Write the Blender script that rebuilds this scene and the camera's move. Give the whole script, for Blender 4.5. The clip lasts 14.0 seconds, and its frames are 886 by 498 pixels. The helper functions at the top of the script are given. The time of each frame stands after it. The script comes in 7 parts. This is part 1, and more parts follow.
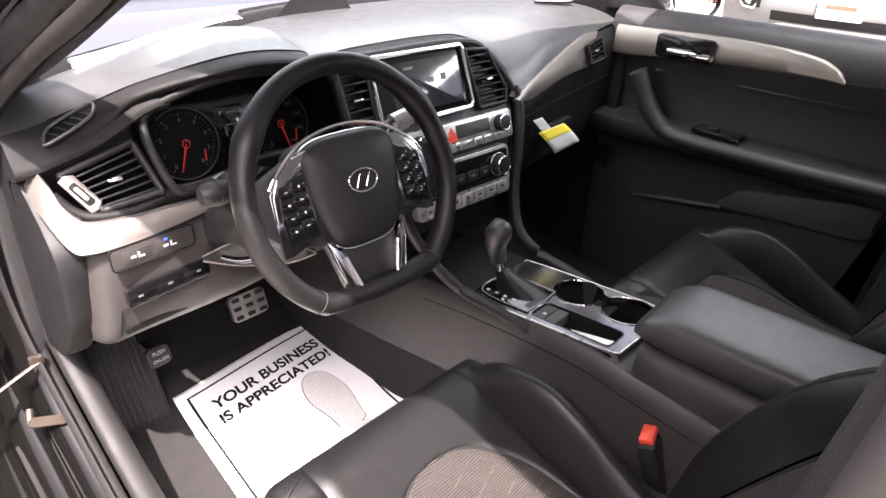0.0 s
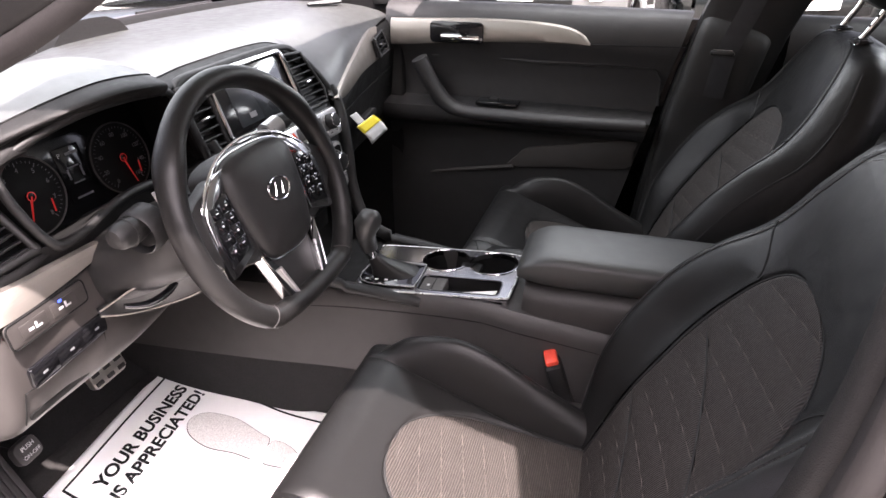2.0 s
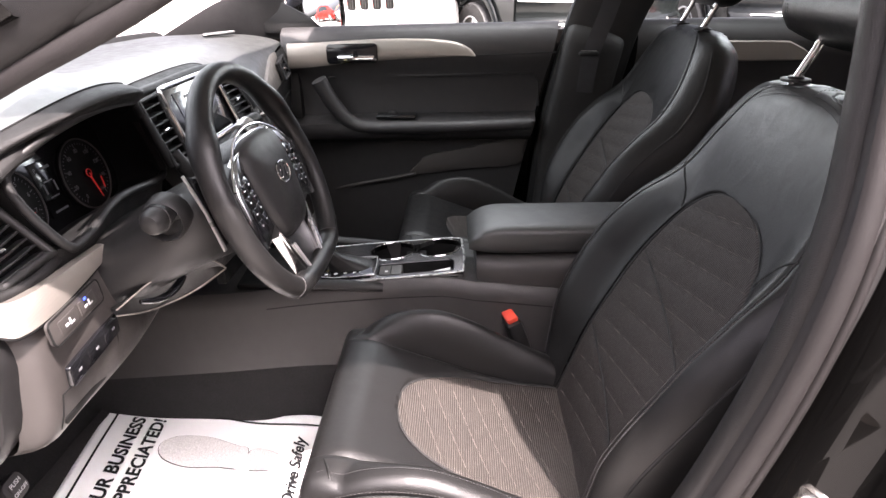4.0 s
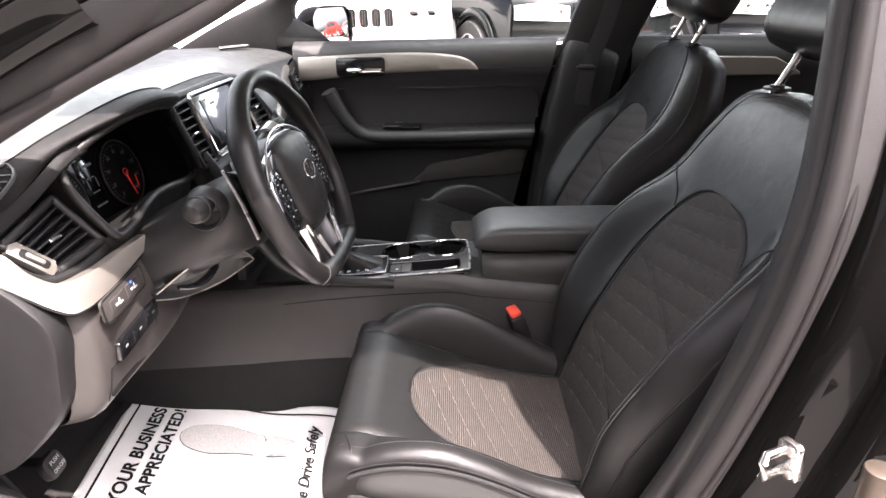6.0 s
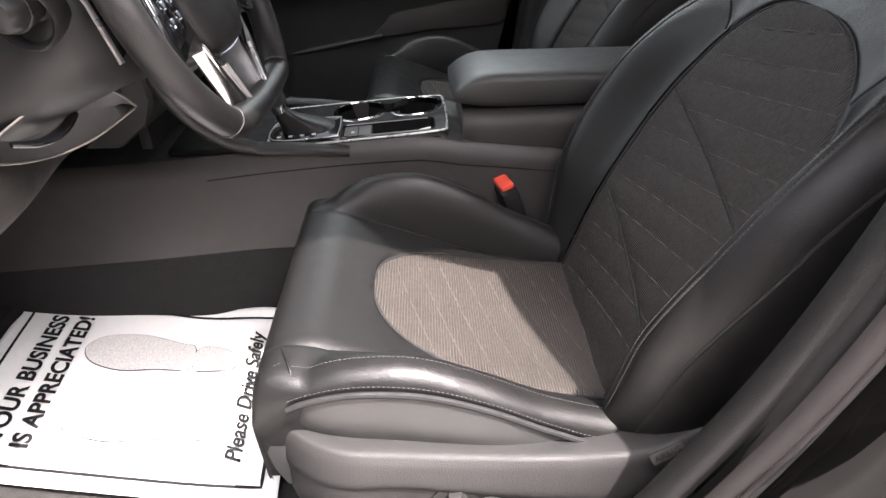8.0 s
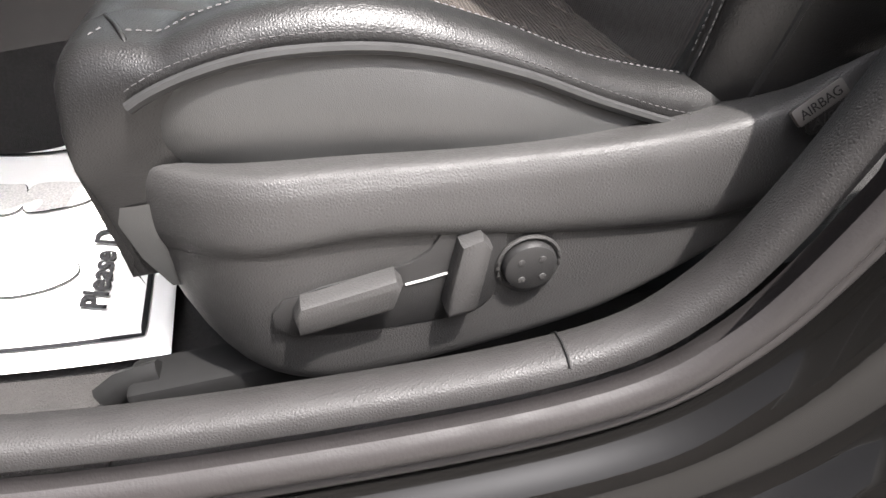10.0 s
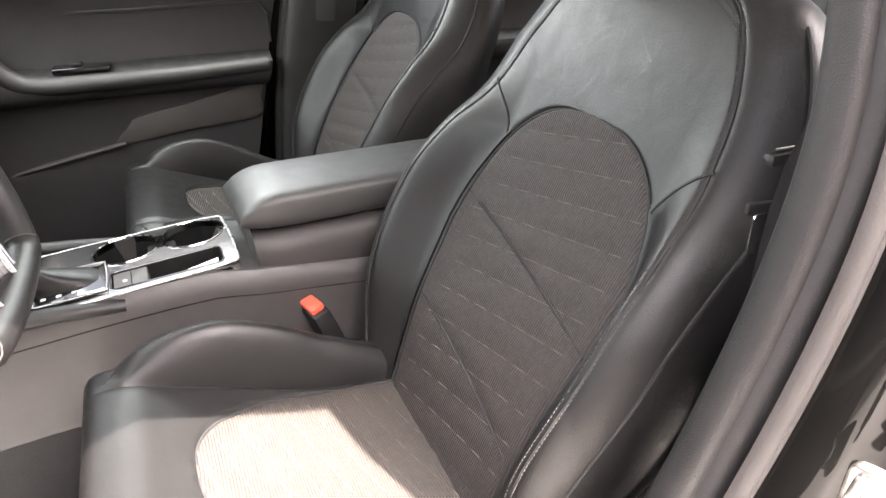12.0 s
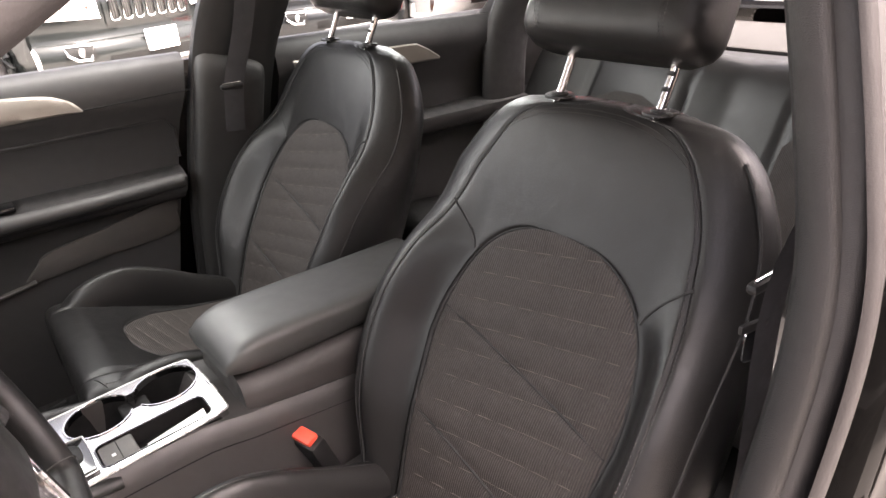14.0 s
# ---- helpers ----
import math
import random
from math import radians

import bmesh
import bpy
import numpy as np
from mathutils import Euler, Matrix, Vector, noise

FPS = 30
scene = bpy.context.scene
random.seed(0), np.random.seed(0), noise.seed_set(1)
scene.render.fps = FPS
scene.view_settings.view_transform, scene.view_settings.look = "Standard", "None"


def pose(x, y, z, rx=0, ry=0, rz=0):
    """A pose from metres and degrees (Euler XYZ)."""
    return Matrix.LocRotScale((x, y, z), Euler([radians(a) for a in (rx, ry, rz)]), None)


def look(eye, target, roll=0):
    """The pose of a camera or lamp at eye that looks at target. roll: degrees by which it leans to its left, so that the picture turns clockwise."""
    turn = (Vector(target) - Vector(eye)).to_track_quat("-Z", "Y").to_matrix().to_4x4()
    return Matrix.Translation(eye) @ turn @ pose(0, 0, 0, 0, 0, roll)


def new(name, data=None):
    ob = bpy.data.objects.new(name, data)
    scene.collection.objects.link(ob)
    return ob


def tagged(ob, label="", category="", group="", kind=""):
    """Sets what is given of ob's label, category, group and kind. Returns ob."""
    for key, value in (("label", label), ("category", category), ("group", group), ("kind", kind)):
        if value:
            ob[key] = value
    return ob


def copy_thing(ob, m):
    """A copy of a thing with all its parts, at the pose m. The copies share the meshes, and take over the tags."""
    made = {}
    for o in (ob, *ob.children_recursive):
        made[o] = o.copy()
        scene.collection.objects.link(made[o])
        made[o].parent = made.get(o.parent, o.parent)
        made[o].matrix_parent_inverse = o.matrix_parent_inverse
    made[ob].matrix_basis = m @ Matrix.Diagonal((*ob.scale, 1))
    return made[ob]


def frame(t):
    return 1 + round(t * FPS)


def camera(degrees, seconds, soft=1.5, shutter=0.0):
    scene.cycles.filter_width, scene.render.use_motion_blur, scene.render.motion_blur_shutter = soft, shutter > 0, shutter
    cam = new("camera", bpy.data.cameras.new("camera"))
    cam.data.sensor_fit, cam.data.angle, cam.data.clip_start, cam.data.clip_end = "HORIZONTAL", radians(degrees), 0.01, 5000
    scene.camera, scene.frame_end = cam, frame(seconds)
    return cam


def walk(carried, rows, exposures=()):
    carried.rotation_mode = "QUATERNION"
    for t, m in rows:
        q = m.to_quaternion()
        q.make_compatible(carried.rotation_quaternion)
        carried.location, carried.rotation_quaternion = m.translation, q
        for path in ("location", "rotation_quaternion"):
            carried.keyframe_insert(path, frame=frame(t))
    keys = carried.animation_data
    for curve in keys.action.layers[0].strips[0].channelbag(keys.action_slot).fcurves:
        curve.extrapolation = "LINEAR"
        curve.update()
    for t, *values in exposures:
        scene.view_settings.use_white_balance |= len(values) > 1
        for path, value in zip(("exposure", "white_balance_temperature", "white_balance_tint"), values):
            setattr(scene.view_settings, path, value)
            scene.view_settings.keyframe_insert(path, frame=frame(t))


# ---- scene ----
cam = camera(67.9, 14.0)
PATH = [
    (0, (-0.871, -0.225, 1.208), (0.387, 1.007, 0.261), 2.5),
    (0.5, (-0.88, -0.227, 1.213), (0.397, 0.983, 0.261), 2.6),
    (1, (-0.93, -0.192, 1.22), (0.438, 0.912, 0.267), 2.5),
    (1.5, (-1.035, -0.125, 1.208), (0.51, 0.742, 0.279), 1.6),
    (2, (-1.064, -0.056, 1.201), (0.613, 0.532, 0.282), 0.1),
    (2.5, (-1.054, 0.026, 1.187), (0.695, 0.417, 0.298), -1.4),
    (3, (-1.128, 0.085, 1.169), (0.663, 0.338, 0.316), -2.1),
    (3.5, (-1.201, 0.106, 1.147), (0.616, 0.273, 0.328), -1.7),
    (4, (-1.261, 0.119, 1.142), (0.566, 0.265, 0.341), -1.5),
    (6.5, (-1.356, 0.143, 1.14), (0.493, 0.272, 0.389), -1.1),
    (7, (-1.353, 0.145, 1.139), (0.48, 0.277, 0.35), -1.8),
    (7.5, (-1.255, 0.15, 1.084), (0.544, 0.249, 0.217), -1.9),
    (8, (-1.094, 0.161, 0.969), (0.608, 0.203, -0.08), -1.3),
    (8.5, (-0.979, 0.176, 0.806), (0.615, 0.105, -0.4), -4.5),
    (8.7, (-0.954, 0.196, 0.74), (0.627, 0.071, -0.479), -5.2),
    (10.8, (-0.942, 0.22, 0.598), (0.664, -0.028, -0.568), -4.6),
    (11, (-0.938, 0.216, 0.633), (0.675, -0.071, -0.514), -4.8),
    (11.5, (-0.936, 0.209, 0.834), (0.67, -0.247, -0.267), -6.0),
    (12, (-0.975, 0.209, 1.034), (0.672, -0.439, 0.104), -0.7),
    (12.5, (-0.941, 0.261, 1.145), (0.68, -0.586, 0.337), -1.4),
    (13, (-0.916, 0.315, 1.171), (0.624, -0.643, 0.326), -4.2),
    (13.5, (-0.905, 0.341, 1.175), (0.609, -0.67, 0.346), -4.1),
    (14, (-0.903, 0.346, 1.181), (0.596, -0.666, 0.328), -3.8),
]
walk(cam, [(t, look(eye, target, roll)) for t, eye, target, roll in PATH], exposures=[(0.0, 2.58, 6450, 24), (2.0, 2.66, 6450, 24), (2.75, 2.80, 6450, 24), (4.0, 2.73, 6450, 23), (8.0, 2.64, 6350, 17), (11.0, 2.4, 6150, 11), (11.5, 2.65, 6250, 14), (12.0, 4.2, 6650, 17), (12.5, 3.8, 6950, 21), (14.0, 3.65, 6950, 23)])

# ---- light ----
world = bpy.data.worlds.new("world")
scene.world = world
world.use_nodes = True
SUN_FROM = Vector((-0.365, -0.37, 1.0)).normalized()
wn = world.node_tree.nodes
sky = wn.new("ShaderNodeTexSky")
sky.sky_type = "NISHITA"
sky.sun_disc = False
sky.dust_density, sky.ozone_density, sky.air_density = 8.0, 0.0, 0.4
sky.sun_elevation = math.asin(SUN_FROM.z)
sky.sun_rotation = math.atan2(SUN_FROM.x, SUN_FROM.y)
wn["Background"].inputs["Strength"].default_value = 0.145
haze = wn.new("ShaderNodeHueSaturation")
haze.inputs["Saturation"].default_value = 0.45
world.node_tree.links.new(sky.outputs[0], haze.inputs["Color"])
world.node_tree.links.new(haze.outputs[0], wn["Background"].inputs["Color"])
sun = new("sun", bpy.data.lights.new("sun", "SUN"))
sun.data.energy, sun.data.angle, sun.data.color = 4.2, radians(0.6), (1.0, 0.93, 0.84)
sun.matrix_world = look(SUN_FROM * 20, (0, 0, 0))


def sky_panel(name, centre, to, w, h, watts):
    """Fill lamp added in the upper part of a window's opening, boosting its sky light."""
    d = bpy.data.lights.new(name, "AREA")
    d.shape, d.size, d.size_y, d.energy, d.color = "RECTANGLE", w, h, watts, (0.90, 1.0, 0.95)
    new(name, d).matrix_world = look(centre, to)


sky_panel("windscreen_fill", (0.05, 0.78, 1.165), (0.05, 0.10, 0.35), 1.05, 0.36, 0.65)
sky_panel("side_window_fill", (0.725, 0.25, 1.23), (0.0, 0.10, 0.70), 0.60, 0.15, 0.75)
sky_panel("rear_side_window_fill", (0.72, -0.68, 1.22), (0.0, -0.80, 0.60), 0.50, 0.15, 0.7)


# ---- materials ----
def mat(name, color, rough=0.5, metal=0.0, bump=None, vary=0.12, vary_scale=6.0, coat=0.0, spec=0.5, rough_vary=0.08, stripe=0.0, crease=0.0):
    """A surface with colour drift at one scale and grain relief at another. bump: (kind, cells per metre, depth in metres)."""
    m = bpy.data.materials.new(name)
    m.use_nodes = True
    n, l = m.node_tree.nodes, m.node_tree.links
    b = n["Principled BSDF"]
    b.inputs["Roughness"].default_value, b.inputs["Metallic"].default_value = rough, metal
    b.inputs["Coat Weight"].default_value = coat
    b.inputs["Coat Roughness"].default_value = 0.08
    b.inputs["Specular IOR Level"].default_value = spec
    tc = n.new("ShaderNodeTexCoord")
    nz = n.new("ShaderNodeTexNoise")
    nz.inputs["Scale"].default_value, nz.inputs["Detail"].default_value = vary_scale, 5
    l.new(tc.outputs["Object"], nz.inputs["Vector"])
    ramp = n.new("ShaderNodeMix")
    ramp.data_type = "RGBA"
    ramp.inputs["A"].default_value = (*[c * (1 - vary) for c in color], 1)
    ramp.inputs["B"].default_value = (*[min(1, c * (1 + vary)) for c in color], 1)
    l.new(nz.outputs["Fac"], ramp.inputs["Factor"])
    l.new(ramp.outputs["Result"], b.inputs["Base Color"])
    if rough_vary:
        mr = n.new("ShaderNodeMapRange")
        mr.inputs["From Min"].default_value, mr.inputs["From Max"].default_value = 0.3, 0.7
        mr.inputs["To Min"].default_value, mr.inputs["To Max"].default_value = max(0.02, rough - rough_vary), min(1, rough + rough_vary)
        nz2 = n.new("ShaderNodeTexNoise")
        nz2.inputs["Scale"].default_value, nz2.inputs["Detail"].default_value = vary_scale * 7, 4
        l.new(tc.outputs["Object"], nz2.inputs["Vector"])
        l.new(nz2.outputs["Fac"], mr.inputs["Value"])
        l.new(mr.outputs["Result"], b.inputs["Roughness"])
    if bump:
        kind, scale, depth = bump
        if kind == "cells":
            t = n.new("ShaderNodeTexVoronoi")
            t.feature = "DISTANCE_TO_EDGE"
            out = t.outputs["Distance"]
        elif kind in ("lines", "ribs"):
            t = n.new("ShaderNodeTexWave")
            t.bands_direction = "Y" if kind == "lines" else "X"
            out = t.outputs["Fac"]
        else:
            t = n.new("ShaderNodeTexNoise")
            t.inputs["Detail"].default_value = 3
            out = t.outputs["Fac"]
        t.inputs["Scale"].default_value = scale
        l.new(tc.outputs["Object"], t.inputs["Vector"])
        if stripe:
            t.inputs["Distortion"].default_value, t.inputs["Detail Scale"].default_value = 1.5, 0.4
            dk = n.new("ShaderNodeMix")
            dk.data_type = "RGBA"
            dk.blend_type = "MULTIPLY"
            dk.inputs["B"].default_value = (1 - stripe, 1 - stripe, 1 - stripe, 1)
            l.new(out, dk.inputs["Factor"])
            l.new(ramp.outputs["Result"], dk.inputs["A"])
            l.new(dk.outputs["Result"], b.inputs["Base Color"])
        bp = n.new("ShaderNodeBump")
        bp.inputs["Strength"].default_value, bp.inputs["Distance"].default_value = 0.6, depth
        l.new(out, bp.inputs["Height"])
        if crease:
            # soft creases of stretched hide, wider than its grain
            cr, cb = n.new("ShaderNodeTexNoise"), n.new("ShaderNodeBump")
            cr.inputs["Scale"].default_value, cr.inputs["Detail"].default_value, cr.inputs["Distortion"].default_value = 22, 4, 0.8
            cb.inputs["Strength"].default_value, cb.inputs["Distance"].default_value = 0.5, crease
            l.new(tc.outputs["Object"], cr.inputs["Vector"])
            l.new(cr.outputs["Fac"], cb.inputs["Height"])
            l.new(cb.outputs["Normal"], bp.inputs["Normal"])
        l.new(bp.outputs["Normal"], b.inputs["Normal"])
    return m


def glow(name, color, strength):
    m = mat(name, color, 0.3, rough_vary=0)
    b = m.node_tree.nodes["Principled BSDF"]
    b.inputs["Emission Color"].default_value, b.inputs["Emission Strength"].default_value = (*color, 1), strength
    return m


def glass(name, tint, rough=0.0):
    m = bpy.data.materials.new(name)
    m.use_nodes = True
    n, l = m.node_tree.nodes, m.node_tree.links
    n.remove(n["Principled BSDF"])
    tr, gl, mx, fr = n.new("ShaderNodeBsdfTransparent"), n.new("ShaderNodeBsdfGlossy"), n.new("ShaderNodeMixShader"), n.new("ShaderNodeFresnel")
    tr.inputs["Color"].default_value = (*tint, 1)
    gl.inputs["Roughness"].default_value = 0.02
    fr.inputs["IOR"].default_value = 1.45
    l.new(fr.outputs[0], mx.inputs["Fac"])
    l.new(tr.outputs[0], mx.inputs[1])
    l.new(gl.outputs[0], mx.inputs[2])
    l.new(mx.outputs[0], n["Material Output"].inputs["Surface"])
    return m


LEATHER = mat("leather_black", (0.0078, 0.0076, 0.0075), 0.40, bump=("cells", 560, 0.0005), vary=0.2, spec=0.32, rough_vary=0.05, crease=0.0016)
LEATHER_SMOOTH = mat("leather_smooth", (0.021, 0.0214, 0.021), 0.44, bump=("cells", 900, 0.0003), vary=0.2, spec=0.7, rough_vary=0.04, crease=0.001)
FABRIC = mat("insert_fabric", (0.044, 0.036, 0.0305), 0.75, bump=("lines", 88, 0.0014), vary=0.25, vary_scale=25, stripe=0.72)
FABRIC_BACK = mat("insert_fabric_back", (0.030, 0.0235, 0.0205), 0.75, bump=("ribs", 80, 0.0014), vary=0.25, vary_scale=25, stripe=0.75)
STITCH = mat("stitch_thread", (0.042, 0.040, 0.041), 0.7, vary=0.1)
THREAD = mat("quilt_thread", (0.060, 0.049, 0.043), 0.8, vary=0.3, vary_scale=60)
ARMREST = mat("armrest_leatherette", (0.034, 0.0350, 0.034), 0.46, bump=("cells", 900, 0.0003), vary=0.2, spec=0.7, rough_vary=0.04, crease=0.001)
PIPING = mat("piping_black", (0.006, 0.006, 0.006), 0.75)
PLASTIC = mat("plastic_black", (0.0120, 0.0118, 0.0118), 0.47, bump=("cells", 800, 0.0004), vary=0.15, spec=0.36)
PLASTIC_SKIRT = mat("plastic_skirt", (0.022, 0.0214, 0.021), 0.58, bump=("cells", 460, 0.0007), vary=0.15, spec=0.36)
PLASTIC_GREY = mat("plastic_grey", (0.047, 0.0435, 0.040), 0.52, bump=("cells", 900, 0.0003), vary=0.08)
PLASTIC_KNEE = mat("plastic_knee_panel", (0.030, 0.0265, 0.0247), 0.52, bump=("cells", 900, 0.0003), vary=0.08)
DASH = mat("dash_soft_grey", (0.041, 0.0428, 0.042), 0.36, bump=("cells", 700, 0.0004), vary=0.08, spec=0.9)
BROW = mat("brow_black", (0.009, 0.0088, 0.0088), 0.56, bump=("cells", 800, 0.0004), vary=0.15, spec=0.22)
DARK = mat("plastic_dark_void", (0.005, 0.005, 0.005), 0.75, spec=0.2)
GLOSS = mat("piano_black", (0.006, 0.006, 0.007), 0.12, coat=0.5, rough_vary=0.03)
TRIM = mat("trim_satin_silver", (0.27, 0.247, 0.222), 0.40, metal=0.72, bump=("lines", 160, 0.00015), vary=0.06)
SILVER = mat("silver_paint", (0.48, 0.475, 0.47), 0.28, metal=0.6, vary=0.02, rough_vary=0.015)
PLATE = mat("dark_chrome_plate", (0.44, 0.44, 0.445), 0.16, metal=1.0, vary=0.04, rough_vary=0.03)
CHROME = mat("chrome", (0.82, 0.82, 0.82), 0.09, metal=1.0, vary=0.03, rough_vary=0.03)
STEEL = mat("steel_pedal", (0.55, 0.53, 0.50), 0.35, metal=0.9, vary=0.1)
CARPET = mat("carpet_black", (0.010, 0.0095, 0.0095), 0.95, bump=("noise", 900, 0.003), vary=0.35, vary_scale=40)
CARPET_MAT = mat("floor_mat_grey", (0.016, 0.0148, 0.014), 0.95, bump=("noise", 700, 0.003), vary=0.35, vary_scale=40)
PAPER = mat("paper_white", (0.80, 0.80, 0.79), 0.6, bump=("noise", 60, 0.001), vary=0.03)
INK = mat("print_ink", (0.008, 0.008, 0.009), 0.8, spec=0.2)
INK_GREY = mat("print_grey", (0.56, 0.55, 0.53), 0.7, bump=("noise", 900, 0.001), vary=0.65, vary_scale=420)
RUBBER = mat("rubber_seal", (0.028, 0.026, 0.026), 0.55, bump=("noise", 400, 0.0004))
SEAL = mat("door_seal_grey", (0.0165, 0.0150, 0.0150), 0.58, bump=("noise", 400, 0.0004), spec=0.22)
SILL = mat("sill_trim_grey", (0.0170, 0.0162, 0.0160), 0.55, bump=("cells", 460, 0.0007), vary=0.15, spec=0.30)
PAINT = mat("paint_black", (0.004, 0.0038, 0.0036), 0.05, coat=0.0, spec=0.16, vary=0.1, rough_vary=0.03)
# black bonnet's base lifted to grey metal, to paint in bright reflected sky
BONNET_SKY_SHEEN = mat("bonnet_sky_sheen", (0.11, 0.11, 0.112), 0.12, metal=0.7, coat=1.0, spec=0.5, vary=0.1, rough_vary=0.03)
PILLAR = mat("pillar_grey", (0.016, 0.0148, 0.0150), 0.62, bump=("noise", 900, 0.0005), vary=0.06)
HEADLINER = mat("headliner_grey", (0.50, 0.485, 0.465), 0.9, bump=("noise", 700, 0.0006))
RED = mat("buckle_red", (0.80, 0.085, 0.05), 0.4, vary=0.06)
WHITE_MARK = mat("white_marking", (0.55, 0.55, 0.56), 0.5)
DIM_MARK = mat("dim_marking", (0.15, 0.15, 0.158), 0.5)
DOOR = mat("door_plastic", (0.031, 0.0300, 0.0302), 0.52, bump=("cells", 700, 0.0004), vary=0.15, spec=0.45)
CONSOLE = mat("console_plastic", (0.033, 0.0308, 0.0295), 0.50, bump=("cells", 900, 0.0003), vary=0.1)
END_CAP = mat("end_cap_plastic", (0.0085, 0.0082, 0.0084), 0.52, bump=("cells", 800, 0.0004), vary=0.15, spec=0.3)
CHARCOAL = mat("charcoal_plastic", (0.060, 0.054, 0.051), 0.50, bump=("cells", 900, 0.0003), vary=0.1)
VENT = mat("vent_black", (0.012, 0.012, 0.0125), 0.40)
RED_MARK = glow("needle_red", (0.60, 0.03, 0.025), 0.034)
BLUE_MARK = glow("blue_lamp", (0.05, 0.10, 0.85), 0.6)
YELLOW = mat("yellow_card", (0.85, 0.70, 0.05), 0.5)
SCREEN = mat("screen_glass", (0.030, 0.034, 0.038), 0.12, coat=0.8, vary=0.05)
WEBBING = mat("belt_webbing", (0.032, 0.031, 0.034), 0.7, bump=("lines", 180, 0.0006))
BROWN_STRAP = mat("stainless_plate", (0.6, 0.58, 0.55), 0.25, metal=1.0)
GLASS = glass("window_glass", (0.92, 0.96, 0.94))
GLASS_DARK = glass("privacy_glass", (0.75, 0.79, 0.78))
BRASS = mat("worn_hinge_metal", (0.11, 0.088, 0.070), 0.42, metal=0.7, vary=0.3, vary_scale=40)
MIRROR = mat("mirror", (0.85, 0.85, 0.85), 0.02, metal=1.0, vary=0.0, rough_vary=0)


# ---- mesh tools ----
def thing(name, label, category, group="", kind=""):
    return tagged(new(name), label, category, group, kind)


def link(name, bm, material, parent=None, smooth=40):
    me = bpy.data.meshes.new(name)
    bmesh.ops.recalc_face_normals(bm, faces=bm.faces)
    bm.to_mesh(me)
    bm.free()
    me.materials.append(material)
    if smooth:
        me.polygons.foreach_set("use_smooth", [True] * len(me.polygons))
        me.set_sharp_from_angle(angle=radians(smooth))
    ob = new(name, me)
    ob.parent = parent
    return ob


def part(name, bm, material, parent, label="", smooth=40):
    return tagged(link(name, bm, material, parent, smooth), label)


def structure(name, bm, material, label, category, smooth=40):
    return tagged(link(name, bm, material, None, smooth), label, category, "", "structure")


def mix(a, b, t):
    return a + (b - a) * t


def keyed(keys, x):
    """Smooth value at x of a curve through (x, value, ...) keys."""
    k = len(keys)
    if x <= keys[0][0]:
        return Vector(keys[0][1:]) if len(keys[0]) > 2 else keys[0][1]
    if x >= keys[-1][0]:
        return Vector(keys[-1][1:]) if len(keys[-1]) > 2 else keys[-1][1]
    i = max(j for j in range(k - 1) if keys[j][0] <= x)
    a, b = keys[i], keys[i + 1]
    t = (x - a[0]) / (b[0] - a[0])
    h = b[0] - a[0]

    def slope(j, c):
        if j == 0 or j == k - 1:
            return 0.0
        return (keys[j + 1][c] - keys[j - 1][c]) / (keys[j + 1][0] - keys[j - 1][0])

    out = []
    for c in range(1, len(a)):
        m0, m1 = slope(i, c) * h, slope(i + 1, c) * h
        out.append((2 * t**3 - 3 * t**2 + 1) * a[c] + (t**3 - 2 * t**2 + t) * m0 + (3 * t**2 - 2 * t**3) * b[c] + (t**3 - t**2) * m1)
    return Vector(out) if len(out) > 1 else out[0]


def curve(points, n=8, closed=False):
    """A smooth line through points, n steps a span."""
    pts = [Vector(p) for p in points]
    k = len(pts)
    out = []
    for i in range(k if closed else k - 1):
        if closed:
            p0, p1, p2, p3 = pts[i - 1], pts[i], pts[(i + 1) % k], pts[(i + 2) % k]
        else:
            p0, p1, p2, p3 = pts[max(i - 1, 0)], pts[i], pts[i + 1], pts[min(i + 2, k - 1)]
        for j in range(n):
            t = j / n
            out.append(0.5 * ((2 * p1) + (p2 - p0) * t + (2 * p0 - 5 * p1 + 4 * p2 - p3) * t * t + (3 * p1 - p0 - 3 * p2 + p3) * t**3))
    if not closed:
        out.append(pts[-1])
    return out


def loft(bm, rows, wrap=False, caps=False, ends=False):
    """Quads between rows of points. wrap: each row is a ring. ends: the last row joins the first."""
    vs = [[bm.verts.new(p) for p in r] for r in rows]
    k = len(rows[0])
    span = range(len(vs)) if ends else range(len(vs) - 1)
    for i in span:
        a, b = vs[i], vs[(i + 1) % len(vs)]
        for j in range(k if wrap else k - 1):
            q = (a[j], a[(j + 1) % k], b[(j + 1) % k], b[j])
            if len({tuple(v.co) for v in q}) == 4:
                bm.faces.new(q)
            else:
                u = []
                for v in q:
                    if all((v.co - w.co).length > 1e-7 for w in u):
                        u.append(v)
                if len(u) == 3:
                    bm.faces.new(u)
    if caps:
        bm.faces.new(vs[0])
        bm.faces.new(list(reversed(vs[-1])))
    return bm


